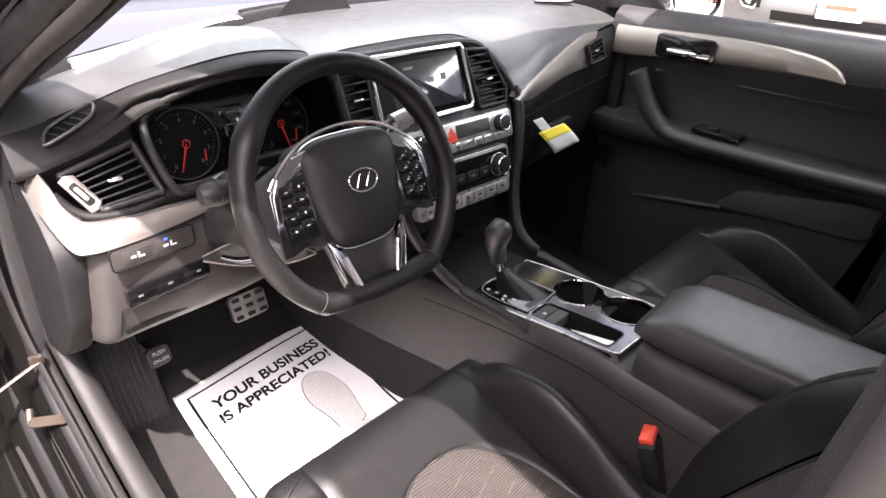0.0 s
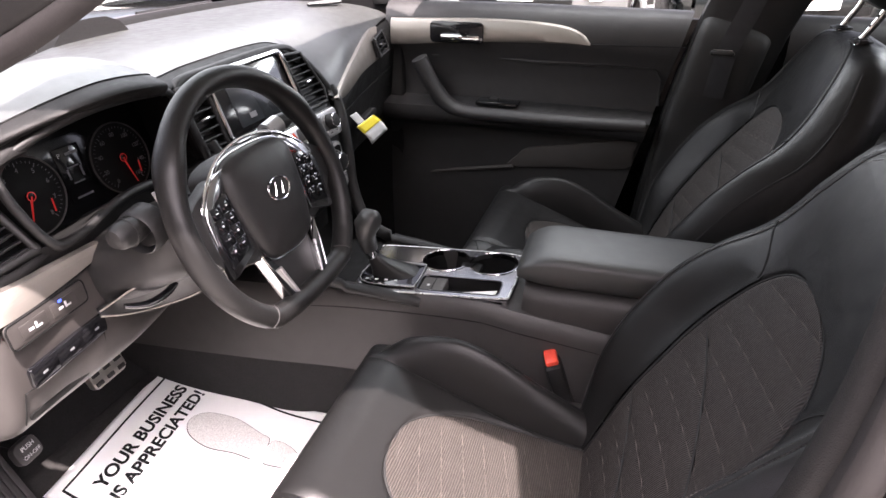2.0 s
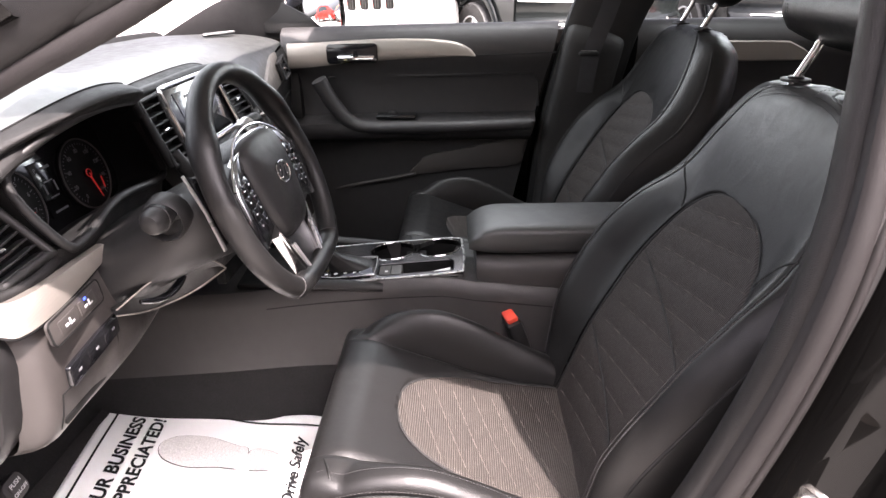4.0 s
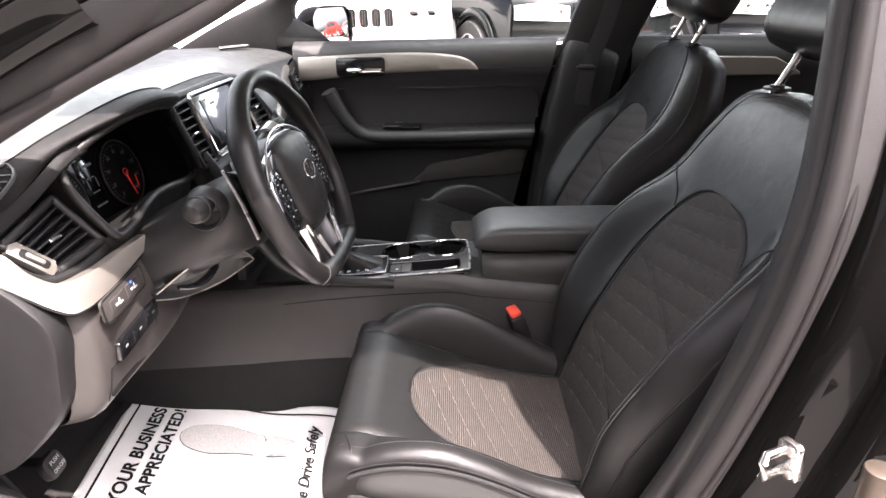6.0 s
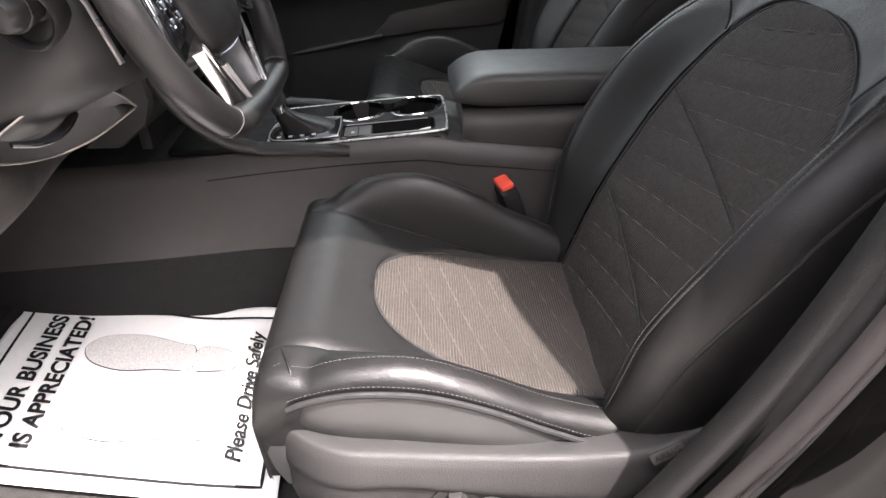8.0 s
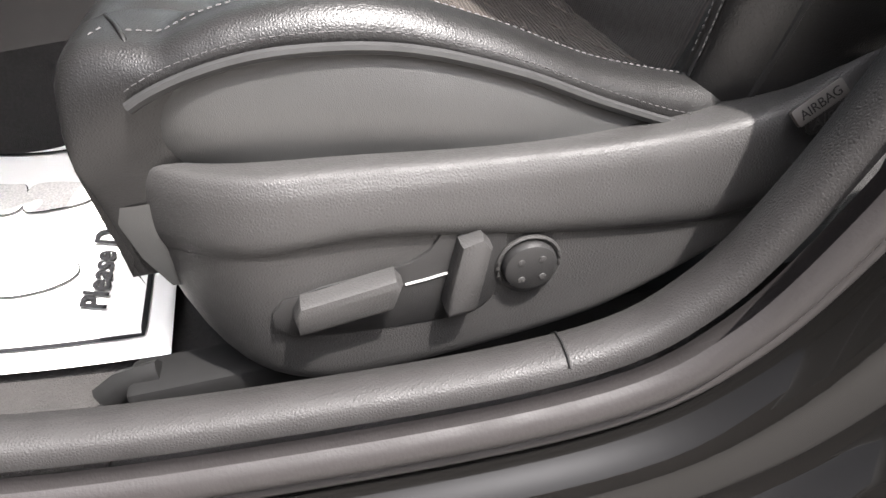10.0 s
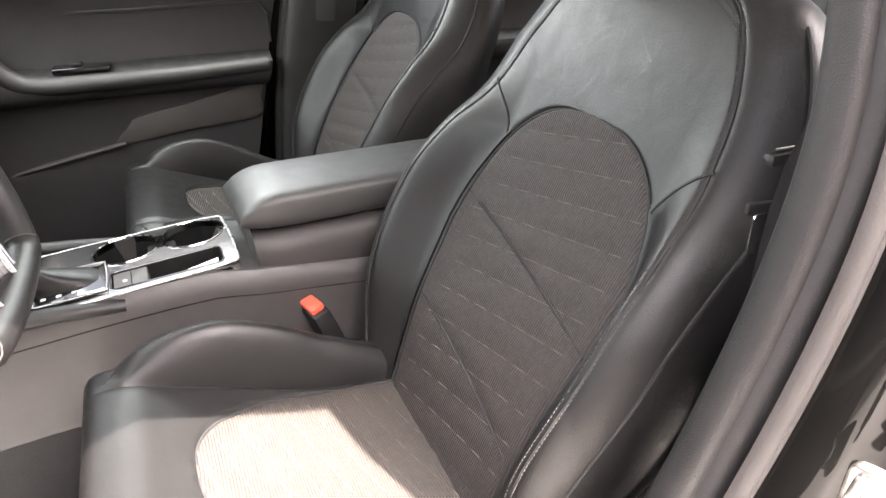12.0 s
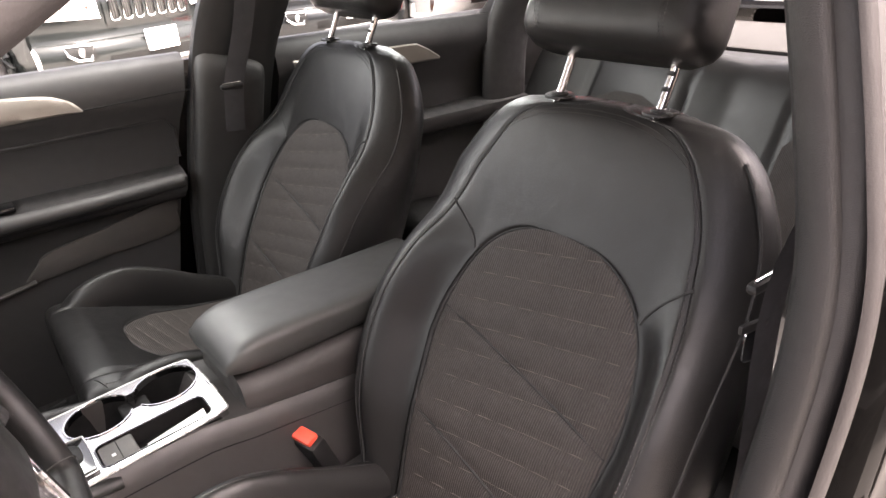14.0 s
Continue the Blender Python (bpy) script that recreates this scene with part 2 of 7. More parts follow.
def tube(bm, pts, r, seg=8, closed=False, flat=(1, 1), up=(0, 0, 1), caps=True):
    """A round or oval bar along pts. r: one radius or one a point."""
    pts = [Vector(p) for p in pts]
    k = len(pts)
    rows = []
    for i, p in enumerate(pts):
        a = pts[i - 1] if (i or closed) else p
        b = pts[(i + 1) % k] if (i < k - 1 or closed) else p
        t = (b - a).normalized()
        u = Vector(up)
        if abs(t.dot(u)) > 0.98:
            u = Vector((1, 0, 0))
        s = t.cross(u).normalized()
        w = s.cross(t)
        rr = r[i] if isinstance(r, (list, tuple)) else r
        rows.append([p + s * (rr * flat[0] * math.cos(6.28319 * j / seg)) + w * (rr * flat[1] * math.sin(6.28319 * j / seg)) for j in range(seg)])
    return loft(bm, rows, wrap=True, caps=caps and not closed, ends=closed)


def box(bm, c, s, bev=0.003, m=None, seg=2):
    made = bmesh.ops.create_cube(bm, size=1)["verts"]
    bmesh.ops.scale(bm, vec=s, verts=made)
    bmesh.ops.translate(bm, vec=c, verts=made)
    if bev:
        es = list({e for v in made for e in v.link_edges})
        r = bmesh.ops.bevel(bm, geom=es, offset=min(bev, min(s) * 0.45), segments=seg, affect="EDGES", profile=0.5)
        made = r["verts"]
    if m is not None:
        bmesh.ops.transform(bm, matrix=m, verts=made)
    return bm


def plate(bm, outline, z0, z1, bev=0.002, m=None):
    """A flat piece with that outline (x, y), from z0 to z1, its upper rim rounded."""
    lo = [bm.verts.new((p[0], p[1], z0)) for p in outline]
    cx, cy = sum(p[0] for p in outline) / len(outline), sum(p[1] for p in outline) / len(outline)

    def ring(inset, z):
        out = []
        k = len(outline)
        for i, p in enumerate(outline):
            a, b = Vector(outline[i - 1][:2]), Vector(outline[(i + 1) % k][:2])
            t = (b - a).normalized()
            n = Vector((-t.y, t.x))
            if n.dot(Vector((cx, cy)) - Vector(p[:2])) < 0:
                n = -n
            out.append(bm.verts.new((p[0] + n.x * inset, p[1] + n.y * inset, z)))
        return out

    sgn = 1 if z1 > z0 else -1
    rings = [lo, ring(0, z1 - sgn * bev), ring(bev * 0.3, z1 - sgn * bev * 0.3), ring(bev, z1)] if bev else [lo, ring(0, z1)]
    for a, b in zip(rings, rings[1:]):
        for i in range(len(a)):
            bm.faces.new((a[i], a[(i + 1) % len(a)], b[(i + 1) % len(a)], b[i]))
    bm.faces.new(rings[-1])
    bm.faces.new(list(reversed(lo)))
    if m is not None:
        bmesh.ops.transform(bm, matrix=m, verts=[v for r in rings for v in r])
    return bm


def pierced(bm, outer, holes, z0, z1, m):
    """A flat piece with holes through it: its upper face and all its walls."""
    edges = []
    for k, loop in enumerate([outer] + holes):
        top = [bm.verts.new(m @ Vector((p[0], p[1], z1))) for p in loop]
        low = [bm.verts.new(m @ Vector((p[0], p[1], z0))) for p in loop]
        for i in range(len(loop)):
            j = (i + 1) % len(loop)
            edges.append(bm.edges.new((top[i], top[j])))
            bm.faces.new((top[i], top[j], low[j], low[i]))
    bmesh.ops.triangle_fill(bm, use_beauty=True, edges=edges)
    return bm


def rounded(w, h, r, n=4, cx=0.0, cy=0.0):
    """Outline of a rectangle with round corners."""
    out = []
    for sx, sy, a0 in ((1, 1, 0), (-1, 1, 90), (-1, -1, 180), (1, -1, 270)):
        for j in range(n + 1):
            a = radians(a0 + 90 * j / n)
            out.append((cx + sx * (w / 2 - r) + r * math.cos(a), cy + sy * (h / 2 - r) + r * math.sin(a)))
    return out


def cyl(bm, c, r, h, axis="Z", seg=24, bev=0.0015, r2=None, m=None):
    r2 = r if r2 is None else r2
    rows = []
    for rr, z in ((r, 0), (r, h * 0.0 + bev), (r2, h - bev), (max(r2 - bev * 0.3, 1e-4), h - bev * 0.3), (max(r2 - bev, 1e-4), h)):
        ring = []
        for j in range(seg):
            a = 6.28319 * j / seg
            p = Vector((rr * math.cos(a), rr * math.sin(a), z))
            if axis == "X":
                p = Vector((p.z, p.x, p.y))
            elif axis == "Y":
                p = Vector((p.y, p.z, p.x))
            ring.append(Vector(c) + p)
        rows.append(ring)
    if m is not None:
        rows = [[m @ p for p in r] for r in rows]
    return loft(bm, rows, wrap=True, caps=True)


def stitches(bm, pts, pitch=0.0052, length=0.0034, width=0.0007, lift=0.0005, normal=(0, 0, 1)):
    """Thread dashes along a line."""
    pts = [Vector(p) for p in pts]
    gone = 0.0
    for a, b in zip(pts, pts[1:]):
        d = (b - a).length
        t = (b - a).normalized() if d > 1e-6 else Vector((1, 0, 0))
        s = t.cross(Vector(normal)).normalized() * width / 2
        n = s.cross(t).normalized()
        if n.dot(Vector(normal)) < 0:
            n = -n
        while gone < d:
            p, q = a + t * gone, a + t * (gone + length)
            v = [bm.verts.new(w) for w in (p - s, p + s, q + s, q - s)]
            w = [bm.verts.new(x + n * (lift + width * 0.4)) for x in (p + t * 0.0005, q - t * 0.0005)]
            bm.faces.new((v[0], v[1], w[0]))
            bm.faces.new((v[1], v[2], w[1], w[0]))
            bm.faces.new((v[2], v[3], w[1]))
            bm.faces.new((v[3], v[0], w[0], w[1]))
            gone += pitch
        gone -= d
    return bm


def basis(o, x, up):
    """A frame at o: its x along x, its y towards up, its z out of the panel."""
    x, up = Vector(x).normalized(), Vector(up)
    z = x.cross(up).normalized()
    y = z.cross(x)
    m = Matrix((x, y, z)).transposed().to_4x4()
    m.translation = o
    return m


def text(body, size, m, material, parent, name, bold=0.0, align="CENTER"):
    """Lettering as a thin mesh of its own."""
    cu = bpy.data.curves.new(name, "FONT")
    cu.body, cu.size, cu.align_x, cu.offset, cu.extrude = body, size, align, bold, 0.0002
    tmp = bpy.data.objects.new("tmp", cu)
    scene.collection.objects.link(tmp)
    me = bpy.data.meshes.new_from_object(tmp.evaluated_get(bpy.context.evaluated_depsgraph_get()))
    bpy.data.objects.remove(tmp)
    me.transform(m)
    me.materials.clear()
    me.materials.append(material)
    ob = new(name, me)
    ob.parent = parent
    return ob


def bars(bm, m, rows):
    """Marks too small to read: (x, y, width, height) each."""
    for x, y, w, h in rows:
        box(bm, (x, y, 0), (w, h, 0.0006), 0, m)
    return bm


# ---- seats ----
SEAT_X = -0.355


def cushion_profile(s):
    """Height line of the cushion's middle, from the back (0) over the front edge (1) and down."""
    return keyed(((0.0, -0.16, 0.405), (0.2, -0.04, 0.396), (0.4, 0.10, 0.416), (0.58, 0.21, 0.456), (0.72, 0.30, 0.488), (0.80, 0.338, 0.500), (0.87, 0.370, 0.498), (0.91, 0.386, 0.487), (0.95, 0.393, 0.458), (1.0, 0.387, 0.36)), s)


def at_y(y):
    """Where along the profile y lies."""
    lo, hi = 0.0, 0.9
    for _ in range(30):
        mid = (lo + hi) / 2
        lo, hi = (mid, hi) if cushion_profile(mid)[0] < y else (lo, mid)
    return lo


CREST = ((-0.16, 0.40), (-0.06, 0.402), (0.064, 0.436), (0.143, 0.474), (0.211, 0.500), (0.277, 0.504), (0.325, 0.494), (0.36, 0.47), (0.41, 0.40))
PIPE = ((-0.16, 0.375), (-0.06, 0.380), (0.014, 0.394), (0.075, 0.420), (0.134, 0.450), (0.20, 0.474), (0.263, 0.482), (0.31, 0.478), (0.352, 0.464), (0.40, 0.43))
TIP = 0.272


def insert_half(y):
    """Half the width of the cushion's fabric insert at y."""
    if y > TIP - 1e-5:
        return 0.0
    return 0.150 * max(0.0, 1 - (max(y, 0) / TIP) ** 2.5) ** 0.4


SEAM = 0.158


def cushion_z(x, y, z, roll):
    """Height at x across the cushion. roll: 1 on the flat part, 0 where the front edge turns down."""
    a = abs(x)
    dish = -0.016 * (1 - min(1, a / 0.17) ** 2) * roll * (1 if y < 0.22 else max(0, (0.32 - y) / 0.10))
    base = z + dish - 0.012 * max(0, (a - 0.15) / 0.06) ** 2 * roll
    if a > SEAM:
        t = min(1, (a - SEAM) / 0.034)
        top = max(base, keyed(CREST, y) + (0.036 * max(0.0, 1 - ((y - 0.17) / 0.24) ** 2) if x > 0 else 0.0)) if roll > 0.5 else base
        return mix(base, top, math.sin(t * 1.5708) ** 0.8)
    return base


def groove(d, depth=0.004, w=0.005):
    return -depth * math.exp(-((d / w) ** 2))


def quilt_cushion(x, y):
    """Sewn-in lines and a seam across the cushion insert."""
    return -0.0026 * (1 - abs(math.sin((y - 0.30 * x + 0.06) * math.pi / 0.036))) ** 3 + groove(y - 0.02 + 0.5 * x, 0.003, 0.004)


BACK_SEAMS = (0.236, 0.075)
SEAM_TILT = 0.20


def quilt_back(x, v):
    """Sewn-in lines and two seams across the backrest insert."""
    lines = -0.0030 * (1 - abs(math.sin((v - 0.037 + 0.20 * x) * math.pi / 0.041))) ** 3
    return lines + sum(groove(v - v0 - SEAM_TILT * x, 0.004, 0.004) for v0 in BACK_SEAMS)


def sewn(pts, normal, parent):
    part("stitching", stitches(bmesh.new(), pts, normal=normal), STITCH, parent, smooth=0)


def seat(label, powered):
    s = thing("front_seat", label, "car seat", "front seats")
    # cushion: insert, leather round it, two bolsters
    steps = sorted([i / 70 for i in range(71)] + [at_y(TIP - d) for d in (0.0, 0.0004, 0.0015, 0.0035, 0.006, 0.009, 0.013, 0.018)])
    prof = [cushion_profile(t) for t in steps]
    rolls = [max(0.0, min(1.0, (0.390 - p[0]) / 0.05)) if i < len(prof) * 0.9 else 0.0 for i, p in enumerate(prof)]
    for side, name in ((0, "cushion_insert"), (-1, "cushion_leather"), (1, "cushion_leather")):
        rows = []
        for p, r in zip(prof, rolls):
            y, z = p
            b = insert_half(y)
            row = []
            if side == 0:
                if b <= 0:
                    continue
                for j in range(49):
                    u = j / 24 - 1
                    x = u * b
                    quilt = quilt_cushion(x, y)
                    row.append((x, y, cushion_z(x, y, z, r) + quilt * (1 - u**6) + groove((1 - abs(u)) * b, 0.004)))
            else:
                for j in range(17):
                    x = side * mix(b, SEAM, j / 16)
                    g = groove(abs(x) - b, 0.004) if b > 0 else 0
                    row.append((x, y, cushion_z(x, y, z, r) + g + groove(SEAM - abs(x), 0.005) * r))
            rows.append(row)
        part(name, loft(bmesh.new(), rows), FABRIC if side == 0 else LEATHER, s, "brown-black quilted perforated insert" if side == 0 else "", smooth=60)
    line = [(insert_half(p[0]), p[0], cushion_z(insert_half(p[0]), p[0], p[1], 1) - 0.003) for p in prof if p[0] <= TIP]
    part("insert_seam", tube(bmesh.new(), line + [(-a, b, c) for a, b, c in reversed(line[:-1])], 0.0022, 6), PIPING, s)
    for k in range(9):
        pts, rad = [], []
        for j in range(73):
            x = mix(-0.150, 0.150, j / 72)
            y = -0.06 + k * 0.036 + 0.30 * x
            if abs(x) < insert_half(y) - 0.006:
                p = cushion_profile(at_y(y))
                pts.append((x, y, cushion_z(x, y, p[1], 1) + quilt_cushion(x, y) + 0.0012))
                rad.append(0.0006 + 0.0004 * abs(math.sin((x + 0.004 * (k % 3)) * math.pi / 0.05)))
        if len(pts) > 2:
            part("quilt_line", tube(bmesh.new(), pts, rad, 5), THREAD, s)
    for side in (-1, 1):
        rows, crest, lower = [], [], []
        for p, r in zip(prof, rolls):
            y, z = p
            row = []
            for j in range(13):
                x = mix(SEAM, 0.196, j / 12)
                row.append((side * x, y, cushion_z(side * x, y, z, r) + groove(x - SEAM, 0.005) * r))
            e = row[-1]
            drop = min(keyed(PIPE, y), e[2] - 0.006)
            for j in range(1, 6):
                t = j / 5
                row.append((side * mix(0.196, 0.2225, math.sin(t * 1.57)), y, mix(e[2], drop, 1 - math.cos(t * 1.57))))
            lower.append(Vector(row[-1]))
            for j in range(1, 5):
                row.append((side * (0.2225 - 0.012 * (j / 4) ** 0.5), y, mix(drop, min(drop - 0.02, 0.345), j / 4)))
            rows.append(row)
            crest.append(Vector(row[11]))
        part("cushion_bolster", loft(bmesh.new(), rows), LEATHER, s, smooth=60)
        k = [i for i, p in enumerate(prof[:-8]) if -0.03 < p[0] < 0.352]
        line = [lower[i] + Vector((side * 0.0045, 0, 0.001)) for i in k]
        part("piping", tube(bmesh.new(), line, 0.0036, 8), PIPING, s)
        if side < 0 or powered:
            sewn([crest[i] + Vector((0, 0, 0.0005)) for i in k], (0, 0, 1), s)
            sewn([lower[i] + Vector((side * 0.001, 0, 0.009)) for i in k], (side, 0, 0.3), s)
        # leather wall under the bolster
        rows = []
        for y in [mix(-0.10, 0.366, i / 30) for i in range(31)]:
            zt = keyed(PIPE, y) + 0.002
            zb = min(zt - 0.10 + 0.075 * max(0.0, min(1.0, (y - 0.28) / 0.09)), 0.415)
            bul = 0.014 * math.sin(max(0, min(1, (y + 0.1) / 0.5)) * 3.1416)
            x0 = 0.2225 - 0.02 * max(0, (y - 0.31) / 0.056) ** 2
            rows.append([(side * (x0 + bul * math.sin(j / 8 * 3.1416) - 0.006 * (j / 8)), y, mix(zt, zb, j / 8)) for j in range(9)])
        part("side_panel", loft(bmesh.new(), rows), LEATHER_SMOOTH, s)
    # front apron below the edge
    bm = bmesh.new()
    rows = []
    for j in range(33):
        a = mix(-1.0, 1.0, j / 32)
        x = 0.216 * math.sin(max(-1.0, min(1.0, a * 1.12)) * 1.5708) if abs(a) > 0.6 else 0.216 * math.sin(a * 1.12 * 1.5708)
        y = 0.388 - 0.085 * max(0.0, (abs(a) - 0.82) / 0.18) ** 1.5
        rows.append([(x, y, 0.40), (x, y - 0.002, 0.385), (x, y - 0.007, 0.36), (x, y - 0.018, 0.335), (x * 0.98, y - 0.06, 0.331)])
    loft(bm, rows)
    part("front_apron", bm, LEATHER_SMOOTH, s)
    # seam across the front edge
    for dx in (-0.19, 0.19):
        sewn([(dx, 0.360, 0.4985), (dx * 1.02, 0.383, 0.490), (dx * 1.04, 0.395, 0.458), (dx * 1.05, 0.389, 0.40)], (0, 0.7, 0.7), s)
        # welt across the corner, from the bolster's tip to the front edge
        part("corner_welt", tube(bmesh.new(), curve([(dx * 0.88, 0.362, 0.4985), (dx * 1.0, 0.352, 0.498), (dx * 1.08, 0.347, 0.490), (dx * 1.165, 0.348, 0.468)], 5), 0.0016, 6), LEATHER, s, smooth=70)
    # plastic skirt on both sides
    for side in (-1, 1):
        rows = []
        for i in range(49):
            y = mix(-0.20, 0.386, (i / 48) ** 0.8)
            top = keyed(((-0.20, 0.478), (-0.10, 0.442), (-0.03, 0.412), (0.05, 0.406), (0.16, 0.412), (0.27, 0.422), (0.33, 0.424), (0.386, 0.424)), y)
            bot = keyed(((-0.20, 0.43), (-0.10, 0.37), (-0.02, 0.32), (0.05, 0.285), (0.10, 0.270), (0.213, 0.258), (0.28, 0.259), (0.33, 0.270), (0.356, 0.294), (0.374, 0.335), (0.386, 0.395)), y)
            x0 = 0.260 - 0.072 * max(0, (y - 0.27) / 0.116) ** 2.2 - 0.03 * max(0, (-0.05 - y) / 0.15)
            ridge = top - 0.040 - 0.010 * max(0, (y - 0.25) / 0.1) - 0.020 * max(0.0, min(1.0, (0.22 - y) / 0.2))
            fade = max(0.0, min(1.0, (0.315 - y) / 0.05))
            crease = max(ridge, bot + 0.010)
            sec = [(x0 - 0.050, top - 0.006), (x0 - 0.014, top), (x0 - 0.004, top - 0.007), (x0 + 0.0005, mix(top, crease, 0.42)), (x0 + 0.0035, mix(top, crease, 0.82)), (x0 + 0.002 - 0.001 * fade, crease - 0.002), (x0 + 0.001 - 0.0035 * fade, crease - 0.008), (x0 + 0.001 - 0.0025 * fade, mix(crease - 0.008, bot, 0.5)), (x0 - 0.003, bot + 0.007), (x0 - 0.016, bot)]
            rows.append(curve([(side * a, y, b) for a, b in sec], 4))
        skirt = part("side_skirt", loft(bmesh.new(), rows), PLASTIC_SKIRT, s, "grained grey-black plastic skirt", smooth=70)
        if side < 0 and powered:
            m = basis((-0.258, 0, 0), (0, -1, 0), (0, 0, 1))
            rec = [(-0.296, 0.341), (-0.215, 0.352), (-0.192, 0.372), (-0.180, 0.386), (-0.152, 0.380), (-0.157, 0.330), (-0.168, 0.306), (-0.200, 0.300), (-0.296, 0.310)]
            part("switch_recess", plate(bmesh.new(), [tuple(p)[:2] for p in curve([(*q, 0) for q in rec], 3, True)], -0.002, 0.0016, 0.001, m), PLASTIC, skirt)
            part("slide_switch", plate(bmesh.new(), [(-0.290, 0.320), (-0.230, 0.327), (-0.222, 0.344), (-0.226, 0.351), (-0.286, 0.343), (-0.292, 0.334)], 0, 0.016, 0.005, m), PLASTIC_SKIRT, skirt)
            part("recline_switch", plate(bmesh.new(), [(-0.196, 0.310), (-0.176, 0.314), (-0.164, 0.360), (-0.170, 0.370), (-0.184, 0.366), (-0.198, 0.318)], 0, 0.016, 0.005, m), PLASTIC_SKIRT, skirt)
            part("lumbar_knob", cyl(bmesh.new(), (-0.138, 0.334, 0), 0.0185, 0.009, "Z", 32, 0.004, m=m), PLASTIC, skirt)
            for k in range(4):
                a = k * 1.5708 + 0.785
                part("knob_dimple", cyl(bmesh.new(), (-0.138 + 0.010 * math.cos(a), 0.334 + 0.010 * math.sin(a), 0.0085), 0.0026, 0.0012, "Z", 10, 0.0004, m=m), PLASTIC_SKIRT, skirt)
            part("switch_edge", tube(bmesh.new(), [m @ Vector((*q, 0.0018)) for q in ((-0.220, 0.336), (-0.206, 0.337), (-0.192, 0.339))], 0.0011, 5), SILVER, skirt)
            part("knob_ring", tube(bmesh.new(), [m @ Vector((-0.138 + 0.0212 * math.cos(a), 0.334 + 0.0212 * math.sin(a), 0.002)) for a in [j * 0.2618 for j in range(24)]], 0.0016, 6, True), PLASTIC_SKIRT, skirt)
            tag_m = basis((-0.2615, -0.062, 0.410), (0.07, -0.94, 0.34), (0, 0.34, 0.94))
            part("airbag_tag", plate(bmesh.new(), rounded(0.044, 0.015, 0.003), -0.002, 0.0012, 0.0005, tag_m), PLASTIC_SKIRT, skirt, "embossed plastic tag")
            text("AIRBAG", 0.0110, tag_m @ Matrix.Translation((0, -0.004, 0.0014)), RUBBER, skirt, "lettering")
    # rails
    for side in (-1, 1):
        bm = bmesh.new()
        box(bm, (side * 0.205, 0.13, 0.236), (0.040, 0.60, 0.034), 0.006)
        rail = part("seat_rail", bm, DARK, s)
        part("rail_cap", tube(bmesh.new(), [(side * 0.205, 0.405, 0.250), (side * 0.205, 0.435, 0.246), (side * 0.205, 0.45, 0.236)], 0.011, 10, False, (1.2, 0.8), (1, 0, 0)), DARK, rail)
    # backrest: leaning frame, u across, v up along it, w out of it
    lean = math.atan(0.52)
    o = Vector((0, -0.045, 0.42))
    up, out = Vector((0, -math.sin(lean), math.cos(lean))), Vector((0, math.cos(lean), math.sin(lean)))

    def at(u, v, w):
        if u > 0.17:
            u += 0.42 * (u - 0.17) * max(0.0, min(1.0, (0.60 - v) / 0.10))
        return o + Vector((u + 0.004 + 0.045 * v, 0, 0)) + up * v + out * w

    TOP = 0.632

    def half(v):
        """Half the width of the backrest's front, where its side turns back."""
        return keyed(((-0.06, 0.222), (0.06, 0.248), (0.2, 0.270), (0.33, 0.268), (0.43, 0.258), (0.50, 0.246), (0.56, 0.222), (0.60, 0.190), (0.62, 0.152), (0.632, 0.095)), v)

    def crest(v):
        """Where the bolster is highest and its twin seam runs."""
        return keyed(((-0.06, 0.196), (0.06, 0.214), (0.2, 0.232), (0.33, 0.226), (0.43, 0.202), (0.50, 0.186), (0.56, 0.158), (0.59, 0.130), (0.606, 0.095), (0.614, 0.04), (0.632, 0.02)), v)

    def ins(v):
        if v > 0.43499:
            return 0.0
        if v < 0.22:
            return mix(0.142, 0.176, (v + 0.06) / 0.28)
        return 0.176 * (1 - ((v - 0.22) / 0.215) ** 2.5) ** (1 / 2.5)

    def inner(v):
        """Foot of the bolster, beside the insert."""
        return min(ins(min(v, 0.37)) + 0.004, crest(v) - 0.01)

    def smooth01(t):
        t = max(0.0, min(1.0, t))
        return t * t * (3 - 2 * t)

    def depth(u, v):
        """How far the backrest's face stands out at u, v."""
        a, c, k, h = abs(u), crest(v), inner(v), half(v)
        puff = keyed(((-0.06, 0.018), (0.1, 0.026), (0.25, 0.012), (0.4, 0.0), (0.54, 0.006), (0.59, 0.005), (0.61, -0.002), (0.622, -0.012), (0.632, -0.034)), v)
        rise = keyed(((-0.06, 0.022), (0.1, 0.050), (0.25, 0.056), (0.34, 0.040), (0.41, 0.014), (0.47, 0.003), (0.55, 0.0)), v)
        hollow = -0.010 * max(0.0, 1 - (a / max(k, 0.01)) ** 2) * smooth01((0.45 - v) / 0.2)
        out_ = max(0.0, (a - c) / max(0.01, h - c))
        return puff + hollow + rise * smooth01((a - k) / max(0.02, c - k)) - 0.006 * out_ - keyed(((-0.06, 0.030), (0.3, 0.034), (0.5, 0.030), (0.632, 0.012)), v) * out_ ** 2.2

    def back_at(v):
        return keyed(((-0.06, -0.09), (0.2, -0.12), (0.5, -0.11), (0.6, -0.09), (0.632, -0.075)), v)

    vs = sorted([mix(-0.06, TOP, i / 84) for i in range(85)] + [0.435 - d for d in (0.0, 0.0004, 0.0014, 0.003, 0.005, 0.0075, 0.011, 0.015)] + [0.604, 0.612, 0.617, 0.629])
    rows = []
